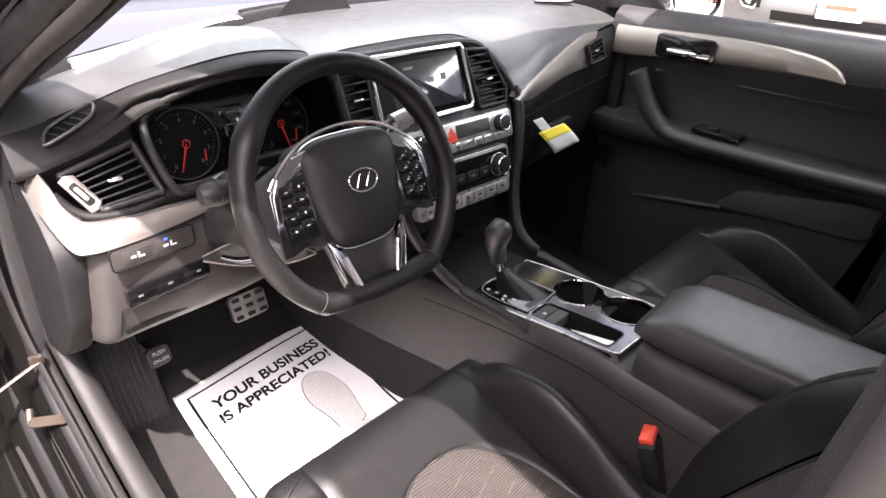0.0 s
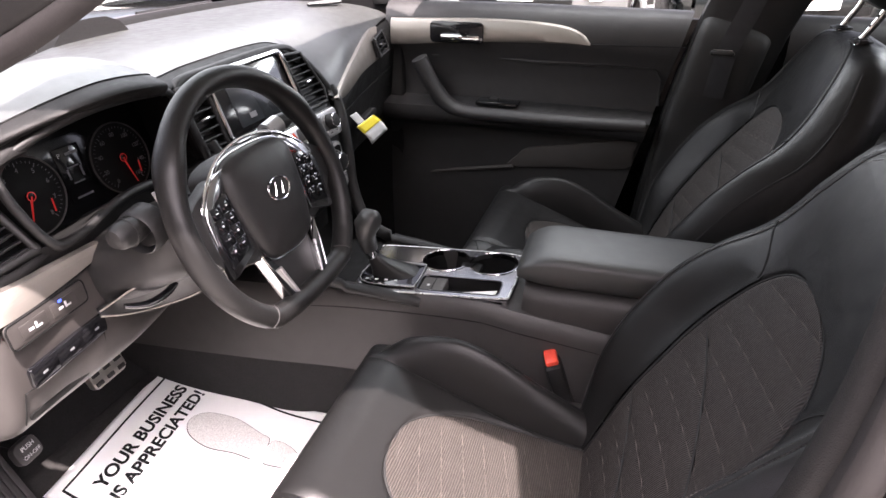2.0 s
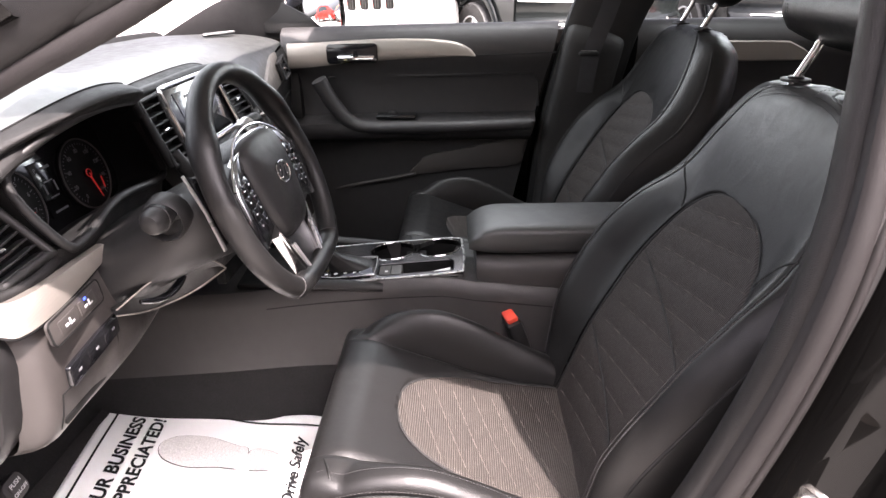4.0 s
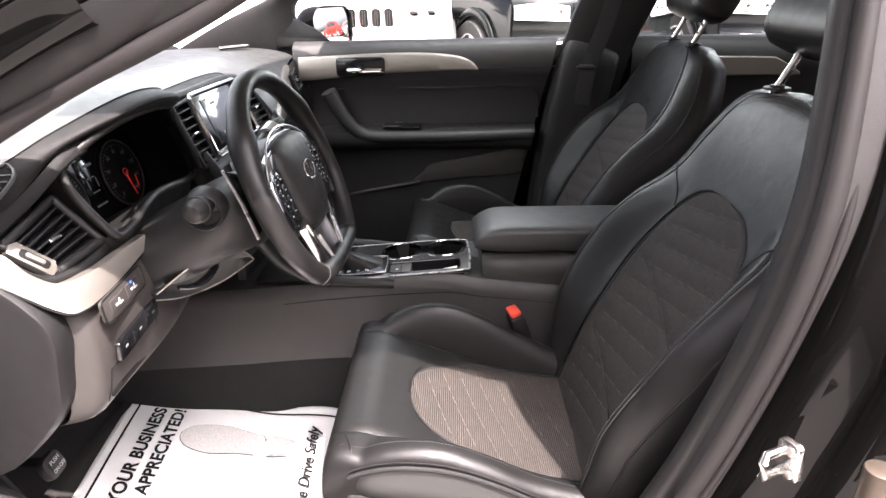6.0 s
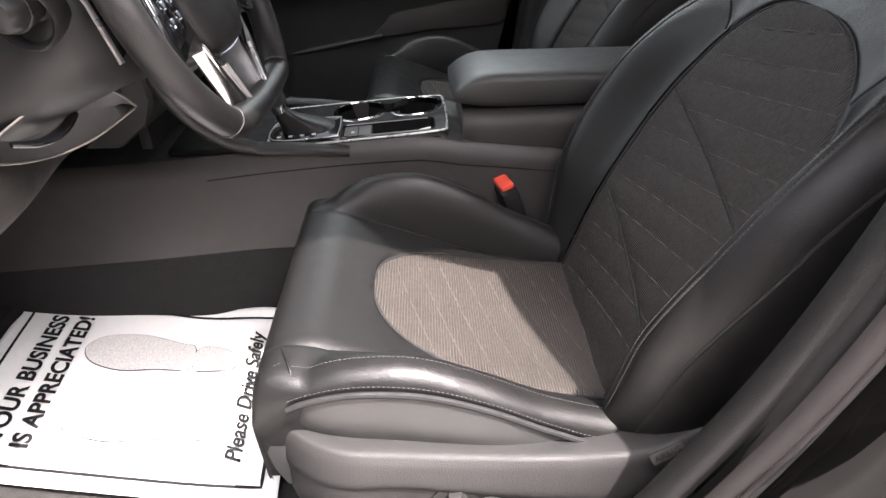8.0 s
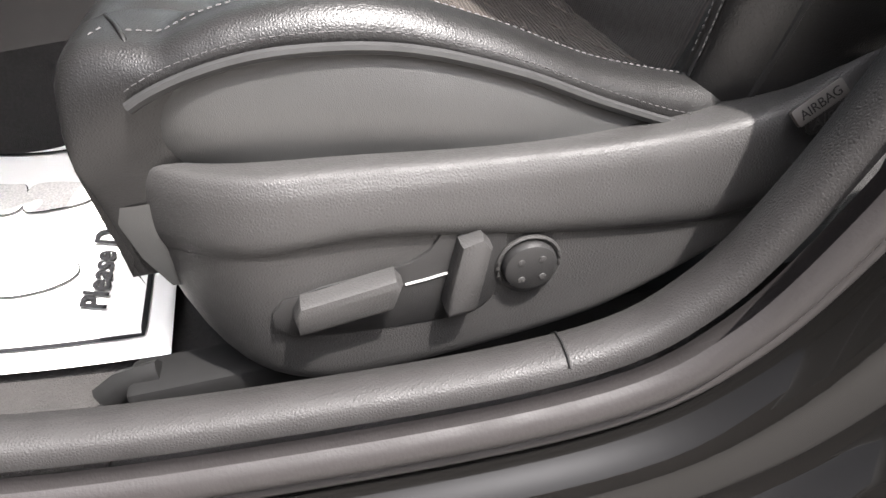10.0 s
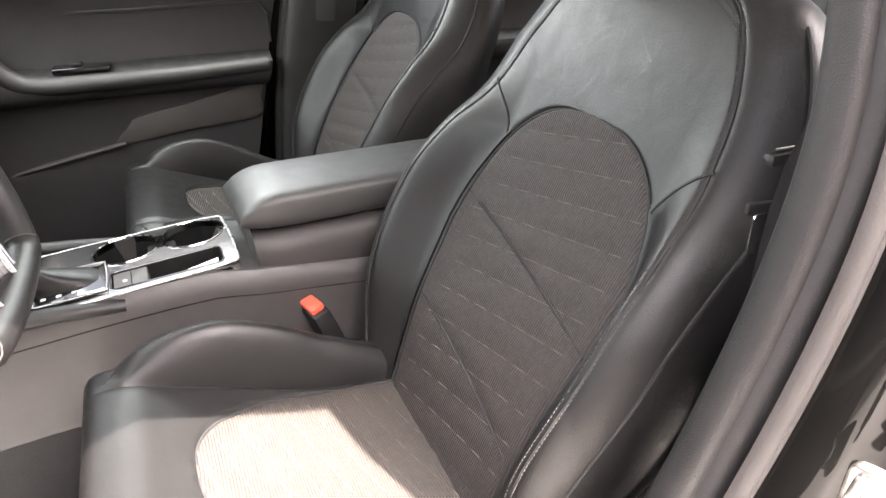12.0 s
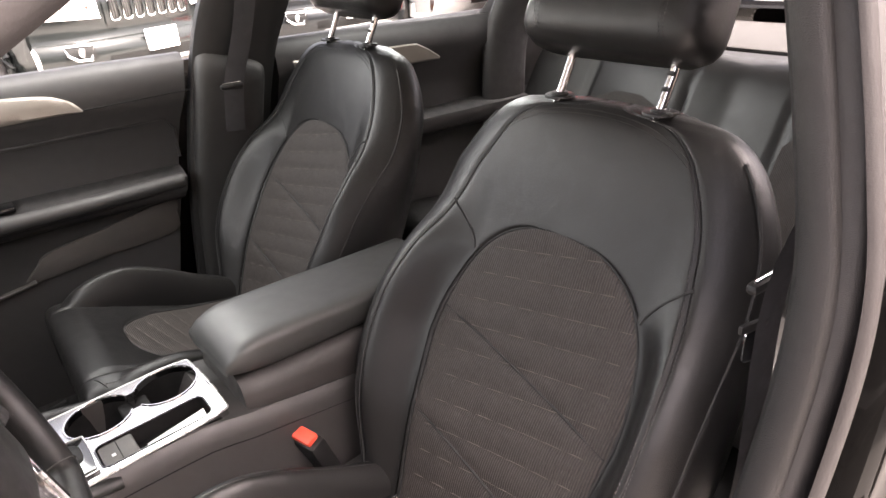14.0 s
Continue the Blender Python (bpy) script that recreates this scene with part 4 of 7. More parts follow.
# gauges
def gauges():
    g = thing("instrument_cluster", "black instrument cluster with two dials and red needles", "gauges")
    a = radians(14)
    m = basis((-0.365, 0.778, 0.84), (1, 0, 0), (0, math.sin(a), math.cos(a)))
    face = curve([(-0.165, 0.055, 0), (-0.12, 0.085, 0), (-0.03, 0.115, 0), (0.08, 0.115, 0), (0.15, 0.09, 0), (0.165, 0.03, 0), (0.15, -0.05, 0), (0.0, -0.055, 0), (-0.10, -0.06, 0), (-0.145, -0.045, 0)], 5, True)
    part("face", plate(bmesh.new(), [tuple(p)[:2] for p in face], -0.01, 0.0, 0.001, m), GLOSS, g)
    rim = curve([(-0.535, 0.708, 0.905), (-0.500, 0.690, 0.942), (-0.415, 0.664, 0.966), (-0.300, 0.668, 0.960), (-0.220, 0.698, 0.933), (-0.190, 0.697, 0.850), (-0.202, 0.690, 0.812), (-0.370, 0.672, 0.831), (-0.487, 0.660, 0.814), (-0.525, 0.664, 0.824)], 5, True)
    part("hood", loft(bmesh.new(), [[m @ p for p in face], [(m @ p).lerp(q, 0.55) for p, q in zip(face, rim)], rim], wrap=True), DARK, g)
    part("bezel", tube(bmesh.new(), rim, 0.0065, 10, True), PLASTIC, g, "black gauge surround", smooth=70)
    part("bezel_line", tube(bmesh.new(), [p + Vector((0, -0.005, 0)) for p in rim], 0.0011, 6, True), CHARCOAL, g)
    for cx, name, ang in ((-0.086, "tachometer", 250), (0.088, "speedometer", 285)):
        d = part(name, cyl(bmesh.new(), (cx, 0, 0), 0.058, 0.003, "Z", 48, 0.001, m=m), DARK, g, "round dial with white marks")
        part("ring", tube(bmesh.new(), [m @ Vector((cx + 0.057 * math.cos(t), 0.057 * math.sin(t), 0.004)) for t in [j * 0.13090 for j in range(48)]], 0.0014, 6, True), CHARCOAL, d)
        bm = bmesh.new()
        for j in range(41):
            t = radians(235 - 290 * j / 40)
            big = j % 5 == 0
            box(bm, (0.049 - (0.002 if big else 0), 0, 0.0036), (0.006 if big else 0.003, 0.0009 if big else 0.0005, 0.0006), 0, m @ Matrix.Translation((cx, 0, 0)) @ Matrix.Rotation(t, 4, "Z"))
        part("scale_marks", bm, DIM_MARK, d, smooth=0)
        for j in range(9):
            t = radians(235 - 290 * j / 8)
            word = str(j) if cx < 0 else str(j * 20)
            text(word, 0.0095, m @ Matrix.Translation((cx + 0.039 * math.cos(t), 0.039 * math.sin(t) - 0.0035, 0.0034)), DIM_MARK, d, "numeral")
        t = radians(ang)
        part("needle", tube(bmesh.new(), [m @ Vector((cx, 0, 0.008)), m @ Vector((cx + 0.046 * math.cos(t), 0.046 * math.sin(t), 0.006))], [0.0018, 0.0008], 6), RED_MARK, d, "red needle")
        part("needle_cap", cyl(bmesh.new(), (cx, 0, 0.003), 0.006, 0.006, "Z", 20, 0.001, m=m), GLOSS, d)
        part("cap_ring", tube(bmesh.new(), [m @ Vector((cx + 0.0062 * math.cos(q), 0.0062 * math.sin(q), 0.0085)) for q in [j * 0.3927 for j in range(16)]], 0.0008, 5, True), RED_MARK, d)
        bm = bmesh.new()
        tube(bm, [m @ Vector((cx + 0.030, -0.014, 0.0045)), m @ Vector((cx + 0.028, -0.033, 0.0045))], 0.0012, 5)
        part("small_needle", bm, RED_MARK, d)
    bm = bmesh.new()
    box(bm, (0, 0.005, 0.001), (0.048, 0.085, 0.003), 0.002, m)
    scr = part("trip_screen", bm, GLOSS, g, "dark trip screen")
    bm = bmesh.new()
    bars(bm, m @ Matrix.Translation((0, 0, 0.003)), [(0.006, 0.036, 0.022, 0.004), (0.0, -0.03, 0.03, 0.003), (-0.012, 0.006, 0.003, 0.016), (0.012, 0.006, 0.003, 0.016), (0, 0.016, 0.02, 0.002), (0, -0.008, 0.02, 0.002)])
    part("screen_marks", bm, DIM_MARK, scr, smooth=0)
    text("P", 0.010, m @ Matrix.Translation((-0.016, 0.033, 0.0028)), WHITE_MARK, scr, "gear_letter")


gauges()
slat_vent("driver_side_vent", basis((-0.592, 0.700, 0.832), (0.95, -0.25, 0.03), (0, 0.55, 0.83)), [(-0.058, 0.023), (0.034, 0.053), (0.057, -0.020), (-0.019, -0.031)], 6, "black slatted air vent with a bright tab in a silver surround", lip=0.006)


bm = bmesh.new()
rows = []
for i in range(13):
    x = mix(-0.70, -0.50, i / 12)
    t = keyed(((-0.70, 0.736, 0.874), (-0.60, 0.727, 0.898), (-0.53, 0.702, 0.942), (-0.50, 0.694, 0.950)), x)
    rows.append(curve([(x, *t), (x, t[0] - 0.008, t[1] - 0.015), (x, t[0] + 0.010, t[1] - 0.026), (x, t[0] + 0.045, t[1] - 0.034), (x, 0.790, 0.80)], 4))
tagged(link("vent_fascia", loft(bm, rows), BROW), "black fascia round the driver air vent", "dash panel")
bm = tube(bmesh.new(), curve([(-0.668, 0.712, 0.832), (-0.648, 0.696, 0.806), (-0.62, 0.682, 0.797), (-0.57, 0.672, 0.799), (-0.525, 0.676, 0.806)], 5), 0.0075, 8)
tagged(link("vent_lower_lip", bm, BROW, smooth=70), "black rounded lip under the driver air vent", "dash panel")
vt = thing("vent_end_piece", "silver end piece with thumb wheel beside the driver vent", "vent trim")
vm = basis((-0.592, 0.700, 0.832), (0.95, -0.25, 0.03), (0, 0.55, 0.83)) @ Matrix.Translation((-0.0415, -0.007, 0.005)) @ Matrix.Rotation(radians(-56), 4, "Z") @ Matrix.Scale(0.88, 4)
part("frame", plate(bmesh.new(), [(-0.036, -0.010), (0.030, -0.013), (0.034, 0.0), (0.026, 0.013), (-0.030, 0.014), (-0.038, 0.004)], -0.010, 0.003, 0.003, vm), TRIM, vt)
part("wheel_well", plate(bmesh.new(), rounded(0.044, 0.014, 0.005), 0.0, 0.0042, 0.001, vm), DARK, vt)
part("thumb_wheel", plate(bmesh.new(), rounded(0.028, 0.008, 0.0035), 0.0, 0.0075, 0.002, vm), TRIM, vt, "silver thumb wheel")

# ribbed strip that turns round the vent's outer end and runs to the column
ts = thing("driver_trim_strip", "ribbed satin silver trim strip under the driver vent", "dash trim")
low = curve([(-0.692, 0.752, 0.836), (-0.688, 0.700, 0.808), (-0.676, 0.654, 0.777), (-0.655, 0.641, 0.769), (-0.600, 0.640, 0.769), (-0.530, 0.642, 0.776), (-0.462, 0.646, 0.785)], 8)
top = curve([(-0.676, 0.742, 0.868), (-0.670, 0.712, 0.846), (-0.662, 0.690, 0.818), (-0.643, 0.668, 0.800), (-0.590, 0.654, 0.798), (-0.530, 0.651, 0.799), (-0.462, 0.650, 0.798)], 8)
rows = []
for a, b in zip(low, top):
    out = Vector((-0.25 if a.x < -0.66 else 0.0, -1.0, 0.15)).normalized()
    rows.append([a - out * 0.012, a, a + out * 0.003, a.lerp(b, 0.3) + out * 0.0045, a.lerp(b, 0.7) + out * 0.0045, b + out * 0.003, b, b - out * 0.014])
part("strip", loft(bmesh.new(), rows), TRIM, ts)
part("lower_groove", tube(bmesh.new(), [p + Vector((0, -0.001, -0.0022)) for p in low], 0.0016, 5), DARK, ts)


def lower_dash():
    p = thing("lower_dash_panel", "grey plastic knee panel with switches under the driver vent", "dash panel")
    rows = []
    for i in range(65):
        x = mix(-0.670, -0.12, i / 64)
        top = keyed(((-0.685, 0.66, 0.764), (-0.6, 0.647, 0.765), (-0.48, 0.650, 0.772), (-0.44, 0.66, 0.72), (-0.3, 0.68, 0.70), (-0.12, 0.68, 0.70)), x)
        low = keyed(((-0.685, 0.652, 0.612), (-0.6, 0.651, 0.617), (-0.45, 0.650, 0.624), (-0.3, 0.67, 0.63), (-0.12, 0.69, 0.61)), x)
        turn = 0.055 * (1 - math.sqrt(max(0.0, 1 - min(1.0, max(0.0, (-0.642 - x) / 0.030)) ** 2)))
        rows.append([q + Vector((0, turn, 0)) for q in curve([(x, top[0] + 0.03, top[1] + 0.02), (x, *top), (x, mix(top[0], low[0], 0.4) - 0.015, mix(top[1], low[1], 0.40)), (x, *low), (x, low[0] + 0.07, low[1] - 0.012)], 6)])
    part("panel", loft(bmesh.new(), rows), PLASTIC_KNEE, p)
    m = basis((-0.578, 0.632, 0.755), (1, 0.10, 0.0), (0, 0.12, 0.98))
    sp = part("switch_plate", plate(bmesh.new(), rounded(0.122, 0.030, 0.006), -0.004, 0.003, 0.002, m), PLASTIC_KNEE, p)
    part("plate_line", tube(bmesh.new(), [m @ Vector((*q, 0.0015)) for q in rounded(0.124, 0.032, 0.007)], 0.0014, 5, True), DARK, sp)
    for cx in (-0.026, 0.022):
        bm = bmesh.new()
        box(bm, (cx, 0, 0.003), (0.040, 0.018, 0.003), 0.001, m)
        part("heater_switch", bm, PLASTIC_KNEE, sp)
        for q in ((cx - 0.006, -0.001, 0.007, 0.003), (cx + 0.002, 0.0, 0.003, 0.008), (cx + 0.007, -0.003, 0.006, 0.002)):
            part("switch_mark", bars(bmesh.new(), m @ Matrix.Translation((0, 0, 0.005)), [q]), WHITE_MARK, sp, smooth=0)
    bm = bmesh.new()
    box(bm, (0.017, 0.0085, 0.0055), (0.005, 0.003, 0.001), 0, m)
    part("blue_light", bm, BLUE_MARK, sp)
    m = basis((-0.566, 0.6285, 0.695), (1, 0.07, 0.05), (0, -0.05, 0.99))
    sp = part("switch_plate", plate(bmesh.new(), rounded(0.128, 0.030, 0.005), -0.004, 0.002, 0.0015, m), GLOSS, p, "dark switch plate")
    for cx in (-0.042, 0, 0.042):
        bm = bmesh.new()
        box(bm, (cx, 0, 0.001), (0.040, 0.022, 0.003), 0.001, m)
        part("switch", bm, GLOSS, sp)
        part("switch_mark", bars(bmesh.new(), m @ Matrix.Translation((0, 0, 0.0028)), [(cx * 1.07, 0, 0.007, 0.003)]), DIM_MARK, sp, smooth=0)
    m = basis((-0.587, 0.6430, 0.634), (1, 0.0, 0.07), (0, -0.20, 0.98))
    part("slot", plate(bmesh.new(), rounded(0.096, 0.012, 0.005), -0.006, 0.0012, 0.0004, m), DARK, p, "dark slot in the panel")
    part("cover_seam", tube(bmesh.new(), [(-0.636, 0.6345, 0.672), (-0.640, 0.6385, 0.645), (-0.641, 0.646, 0.624)], 0.0010, 5), DARK, p)
    part("cover_seam", tube(bmesh.new(), [(-0.636, 0.6345, 0.672), (-0.575, 0.6325, 0.675), (-0.508, 0.6335, 0.682), (-0.508, 0.6385, 0.655), (-0.510, 0.645, 0.632)], 0.0010, 5), DARK, p)
    # end cap that closes the dashboard beside the open door
    out = [(0.750, 0.846), (0.694, 0.802), (0.660, 0.757), (0.662, 0.70), (0.686, 0.625), (0.80, 0.53), (0.95, 0.55), (0.95, 0.88), (0.80, 0.915)]
    part("end_cap", plate(bmesh.new(), [tuple(q)[:2] for q in curve([(*c, 0) for c in out], 4, True)], 0.028, -0.008, 0.010, basis((-0.69, 0, 0), (0, 1, 0), (0, 0, 1)) @ Matrix.Scale(1, 4)), END_CAP, p, "black end cap")


lower_dash()
bm = bmesh.new()
rows = []
for x in [mix(-0.535, -0.18, j / 24) for j in range(25)]:
    y, z = keyed(((-0.535, 0.664, 0.824), (-0.487, 0.660, 0.814), (-0.37, 0.672, 0.831), (-0.20, 0.690, 0.812), (-0.18, 0.695, 0.82)), x)
    rows.append([(x, y + 0.02, z - 0.004), (x, y + 0.002, z - 0.004), (x, y + 0.006, z - 0.02), (x, y + 0.016, 0.76), (x, 0.690, 0.70), (x, 0.705, 0.66)])
loft(bm, rows)
tagged(link("cluster_base", bm, PLASTIC), "black dashboard face below the instruments", "dash panel")


def column():
    c = thing("steering_column", "black steering column shroud with stalks", "steering column")
    a = radians(21)
    ax = Vector((0, -math.cos(a), math.sin(a)))
    o = Vector((-0.37, 0.433, 0.852)) - ax * 0.045
    rows = []
    for d, w, h, dz in ((0.0, 0.062, 0.052, -0.004), (0.018, 0.088, 0.062, -0.008), (0.045, 0.119, 0.062, -0.005), (0.09, 0.127, 0.062, -0.008), (0.13, 0.128, 0.064, -0.013), (0.20, 0.130, 0.070, -0.028), (0.28, 0.132, 0.072, -0.036)):
        rows.append([o - ax * d + Vector((w * math.copysign(abs(math.cos(t)) ** 0.7, math.cos(t)), 0, dz + h * math.copysign(abs(math.sin(t)) ** 0.8, math.sin(t)))) for t in [j * 0.19635 for j in range(32)]])
    part("shroud", loft(bmesh.new(), rows, wrap=True, caps=True), PLASTIC, c, smooth=60)
    hub = basis((-0.488, 0.540, 0.846), (0, 0.94, -0.34), (-0.12, 0.34, 0.93))
    part("stalk_hub", loft(bmesh.new(), [[hub @ Vector((r * math.cos(t), r * math.sin(t), z)) for t in [j * 0.2618 for j in range(24)]] for r, z in ((0.031, 0.012), (0.030, -0.012), (0.027, -0.016), (0.024, -0.012), (0.022, 0.004), (0.001, 0.004))], wrap=True), PLASTIC, c, "round hub of the stalk", smooth=50)
    stalk = part("turn_stalk", tube(bmesh.new(), [(-0.43, 0.538, 0.850), (-0.488, 0.538, 0.853), (-0.500, 0.537, 0.854), (-0.516, 0.536, 0.855), (-0.534, 0.535, 0.856), (-0.543, 0.535, 0.856)], [0.011, 0.012, 0.015, 0.0175, 0.0165, 0.011], 20), PLASTIC, c, "black turn signal stalk", smooth=60)
    part("stalk_ring", tube(bmesh.new(), [Vector((-0.520, 0.5365 + 0.0175 * math.cos(t), 0.855 + 0.0175 * math.sin(t))) for t in [j * 0.2618 for j in range(24)]], 0.0016, 6, True), PLASTIC, stalk)
    # edged opening under the shroud with the tilt lever
    upper = curve([(-0.515, 0.622, 0.722), (-0.480, 0.572, 0.757), (-0.446, 0.534, 0.765), (-0.415, 0.522, 0.750), (-0.384, 0.520, 0.724)], 5)
    lower = curve([(-0.513, 0.625, 0.712), (-0.470, 0.615, 0.694), (-0.425, 0.600, 0.684), (-0.400, 0.565, 0.695), (-0.384, 0.522, 0.722)], 5)
    part("under_cover", loft(bmesh.new(), [upper, [(a + b) / 2 + Vector((0.004, 0.012, 0.004)) for a, b in zip(upper, lower)], lower]), PLASTIC, c, "dark cover under the column", smooth=60)
    part("cover_edge", tube(bmesh.new(), upper, 0.0013, 6), TRIM, c)
    part("cover_edge", tube(bmesh.new(), lower, 0.0013, 6), TRIM, c)
    part("tilt_lever", tube(bmesh.new(), curve([(-0.498, 0.596, 0.726), (-0.475, 0.580, 0.719), (-0.452, 0.568, 0.724), (-0.434, 0.562, 0.735)], 4), [0.005 + 0.003 * math.sin(j * 0.25) for j in range(13)], 10, False, (1.0, 0.6)), GLOSS, c, "black tilt lever", smooth=60)
    part("wiper_stalk", tube(bmesh.new(), [(-0.31, 0.53, 0.865), (-0.25, 0.53, 0.885), (-0.19, 0.525, 0.90), (-0.165, 0.52, 0.905)], [0.010, 0.010, 0.014, 0.010], 14), PLASTIC, c, "wiper stalk with silver band", smooth=60)
    part("stalk_band", tube(bmesh.new(), [(-0.225, 0.529, 0.892), (-0.195, 0.526, 0.899)], 0.0155, 14), SILVER, c)


column()


# ---- centre stack ----
def centre_stack():
    cs = thing("centre_stack", "grey centre stack with screen, silver audio and climate panels", "dash console")
    rows = []
    prof = ((0.955, 0.728, 0.215), (0.90, 0.706, 0.222), (0.835, 0.680, 0.216), (0.80, 0.648, 0.190), (0.76, 0.634, 0.172), (0.70, 0.628, 0.156), (0.64, 0.628, 0.146), (0.60, 0.645, 0.142), (0.56, 0.70, 0.138))
    for z, y, w in prof:
        r = keyed(((0.835, 0.212), (0.90, 0.165), (0.955, 0.085)), z) if z > 0.84 else w
        rows.append([(0.028 - w, y + 0.06, z), (0.028 - w, y + 0.006, z), (0.028 - w + 0.006, y, z), (0.028 - w * 0.5, y - 0.002, z), (0.028 + r * 0.5, y - 0.002, z), (0.028 + r - 0.006, y, z), (0.028 + r, y + 0.006, z), (0.028 + r, y + 0.06, z)])
    part("body", loft(bmesh.new(), rows), PLASTIC, cs)
    for k in (-1, 1):
        line = curve([(0.028 + k * 0.212, 0.672, 0.848), (0.028 + k * 0.205, 0.645, 0.80), (0.030 + k * 0.175, 0.618, 0.72), (0.034 + k * 0.150, 0.600, 0.64), (0.036 + k * 0.125, 0.560, 0.575), (0.038 + k * 0.116, 0.50, 0.545), (0.040 + k * 0.110, 0.42, 0.538), (0.042 + k * 0.104, 0.34, 0.530)], 6)
        part("side_rail", tube(bmesh.new(), line, 0.013, 10, False, (0.8, 1.1), (0, 1, 0)), PLASTIC, cs, "dark side rail", smooth=70)
    part("hood_frame", tube(bmesh.new(), curve([(-0.20, 0.668, 0.83), (-0.207, 0.690, 0.90), (-0.195, 0.712, 0.944), (-0.10, 0.716, 0.950), (0.10, 0.716, 0.950), (0.175, 0.708, 0.928), (0.232, 0.672, 0.85), (0.222, 0.662, 0.828)], 6), 0.009, 8), PLASTIC, cs, "black rounded surround", smooth=70)
    # screen in a bright frame
    m = basis((-0.018, 0.690, 0.888), (1, 0.0, 0), (0, 0.36, 0.93))
    fr = [m @ Vector((*p, 0.012)) for p in rounded(0.236, 0.122, 0.010)]
    sc = part("screen_unit", plate(bmesh.new(), rounded(0.232, 0.118, 0.010), -0.02, 0.008, 0.003, m), GLOSS, cs, "dark glass screen in a bright frame")
    part("screen_frame", tube(bmesh.new(), fr, 0.0042, 8, True), CHROME, sc, "bright silver frame")
    part("screen", plate(bmesh.new(), rounded(0.170, 0.092, 0.003, cx=0.008), 0.006, 0.0095, 0.0005, m), SCREEN, sc, "grey switched-on screen")
    for mark in ((-0.03, 0.033, 0.022, 0.005), (0.02, 0.006, 0.016, 0.010), (0.055, 0.008, 0.012, 0.012), (-0.035, -0.03, 0.02, 0.01)):
        part("screen_mark", bars(bmesh.new(), m @ Matrix.Translation((0, 0, 0.0100)), [mark]), DIM_MARK, sc, smooth=0)
    # audio panel
    m = basis((0.035, 0.630, 0.793), (1, 0, 0), (0, 0.30, 0.95))
    au = part("audio_panel", plate(bmesh.new(), rounded(0.304, 0.058, 0.010), -0.01, 0.006, 0.003, m), SILVER, cs, "satin silver audio panel")
    part("audio_display", plate(bmesh.new(), rounded(0.095, 0.026, 0.003, cx=0.034, cy=0.008), 0.0, 0.0075, 0.001, m), PLASTIC_GREY, au)
    for i in range(8):
        bm = bmesh.new()
        box(bm, (-0.11 + i * 0.0305, -0.019, 0.006), (0.0285, 0.014, 0.004), 0.0015, m)
        part("audio_button", bm, SILVER, au)
        part("button_mark", bars(bmesh.new(), m @ Matrix.Translation((0, 0, 0.0084)), [(-0.11 + i * 0.0305, -0.019, 0.010, 0.0018)]), INK, au, smooth=0)
    for cx in (-0.112, 0.112):
        k = part("audio_knob", cyl(bmesh.new(), (cx, 0.004, 0.004), 0.0165, 0.020, "Z", 28, 0.002, m=m), PLASTIC, au)
        part("knob_rim", tube(bmesh.new(), [m @ Vector((cx + 0.0150 * math.cos(t), 0.004 + 0.0150 * math.sin(t), 0.0235)) for t in [j * 0.2618 for j in range(24)]], 0.0014, 6, True), CHROME, k)
    part("hazard_button", plate(bmesh.new(), [(-0.042, -0.008), (-0.012, -0.008), (-0.027, 0.019)], 0.004, 0.0095, 0.001, m), RED, au, "red hazard triangle button")
    # climate panel
    m = basis((0.035, 0.612, 0.702), (1, 0, 0), (0, 0.16, 0.98))
    cl = part("climate_panel", plate(bmesh.new(), rounded(0.268, 0.104, 0.014), -0.012, 0.006, 0.003, m), SILVER, cs, "silver climate panel with black face")
    part("climate_face", plate(bmesh.new(), rounded(0.254, 0.062, 0.010, cy=0.014), 0.0, 0.0075, 0.001, m), GLOSS, cl)
    for cx in (-0.0975, 0.0975):
        k = part("climate_knob", cyl(bmesh.new(), (cx, 0.014, 0.004), 0.0200, 0.022, "Z", 32, 0.002, m=m), PLASTIC, cl)
        part("knob_rim", tube(bmesh.new(), [m @ Vector((cx + 0.0185 * math.cos(t), 0.014 + 0.0185 * math.sin(t), 0.0255)) for t in [j * 0.2618 for j in range(24)]], 0.0018, 6, True), CHROME, k)
        part("knob_ring", tube(bmesh.new(), [m @ Vector((cx + 0.0235 * math.cos(t), 0.014 + 0.0235 * math.sin(t), 0.008)) for t in [j * 0.2618 for j in range(24)]], 0.0012, 6, True), SILVER, k)
    for i in range(4):
        bm = bmesh.new()
        box(bm, (-0.054 + i * 0.036, 0.008, 0.0085), (0.032, 0.022, 0.003), 0.001, m)
        part("climate_key", bm, PLASTIC, cl)
        part("key_mark", bars(bmesh.new(), m @ Matrix.Translation((0, 0, 0.0103)), [(-0.054 + i * 0.036, 0.009, 0.010, 0.005)]), DIM_MARK, cl, smooth=0)
    for i in range(7):
        bm = bmesh.new()
        box(bm, (-0.105 + i * 0.035, -0.034, 0.007), (0.033, 0.020, 0.005), 0.002, m)
        part("climate_button", bm, SILVER, cl)
        part("button_mark", bars(bmesh.new(), m @ Matrix.Translation((0, 0, 0.0098)), [(-0.105 + i * 0.035, -0.034, 0.009, 0.003)]), INK, cl, smooth=0)
    # cubby with sockets under the panels
    bm = bmesh.new()
    box(bm, (0.022, 0.66, 0.60), (0.26, 0.02, 0.09), 0.004)
    part("cubby_back", bm, DARK, cs)
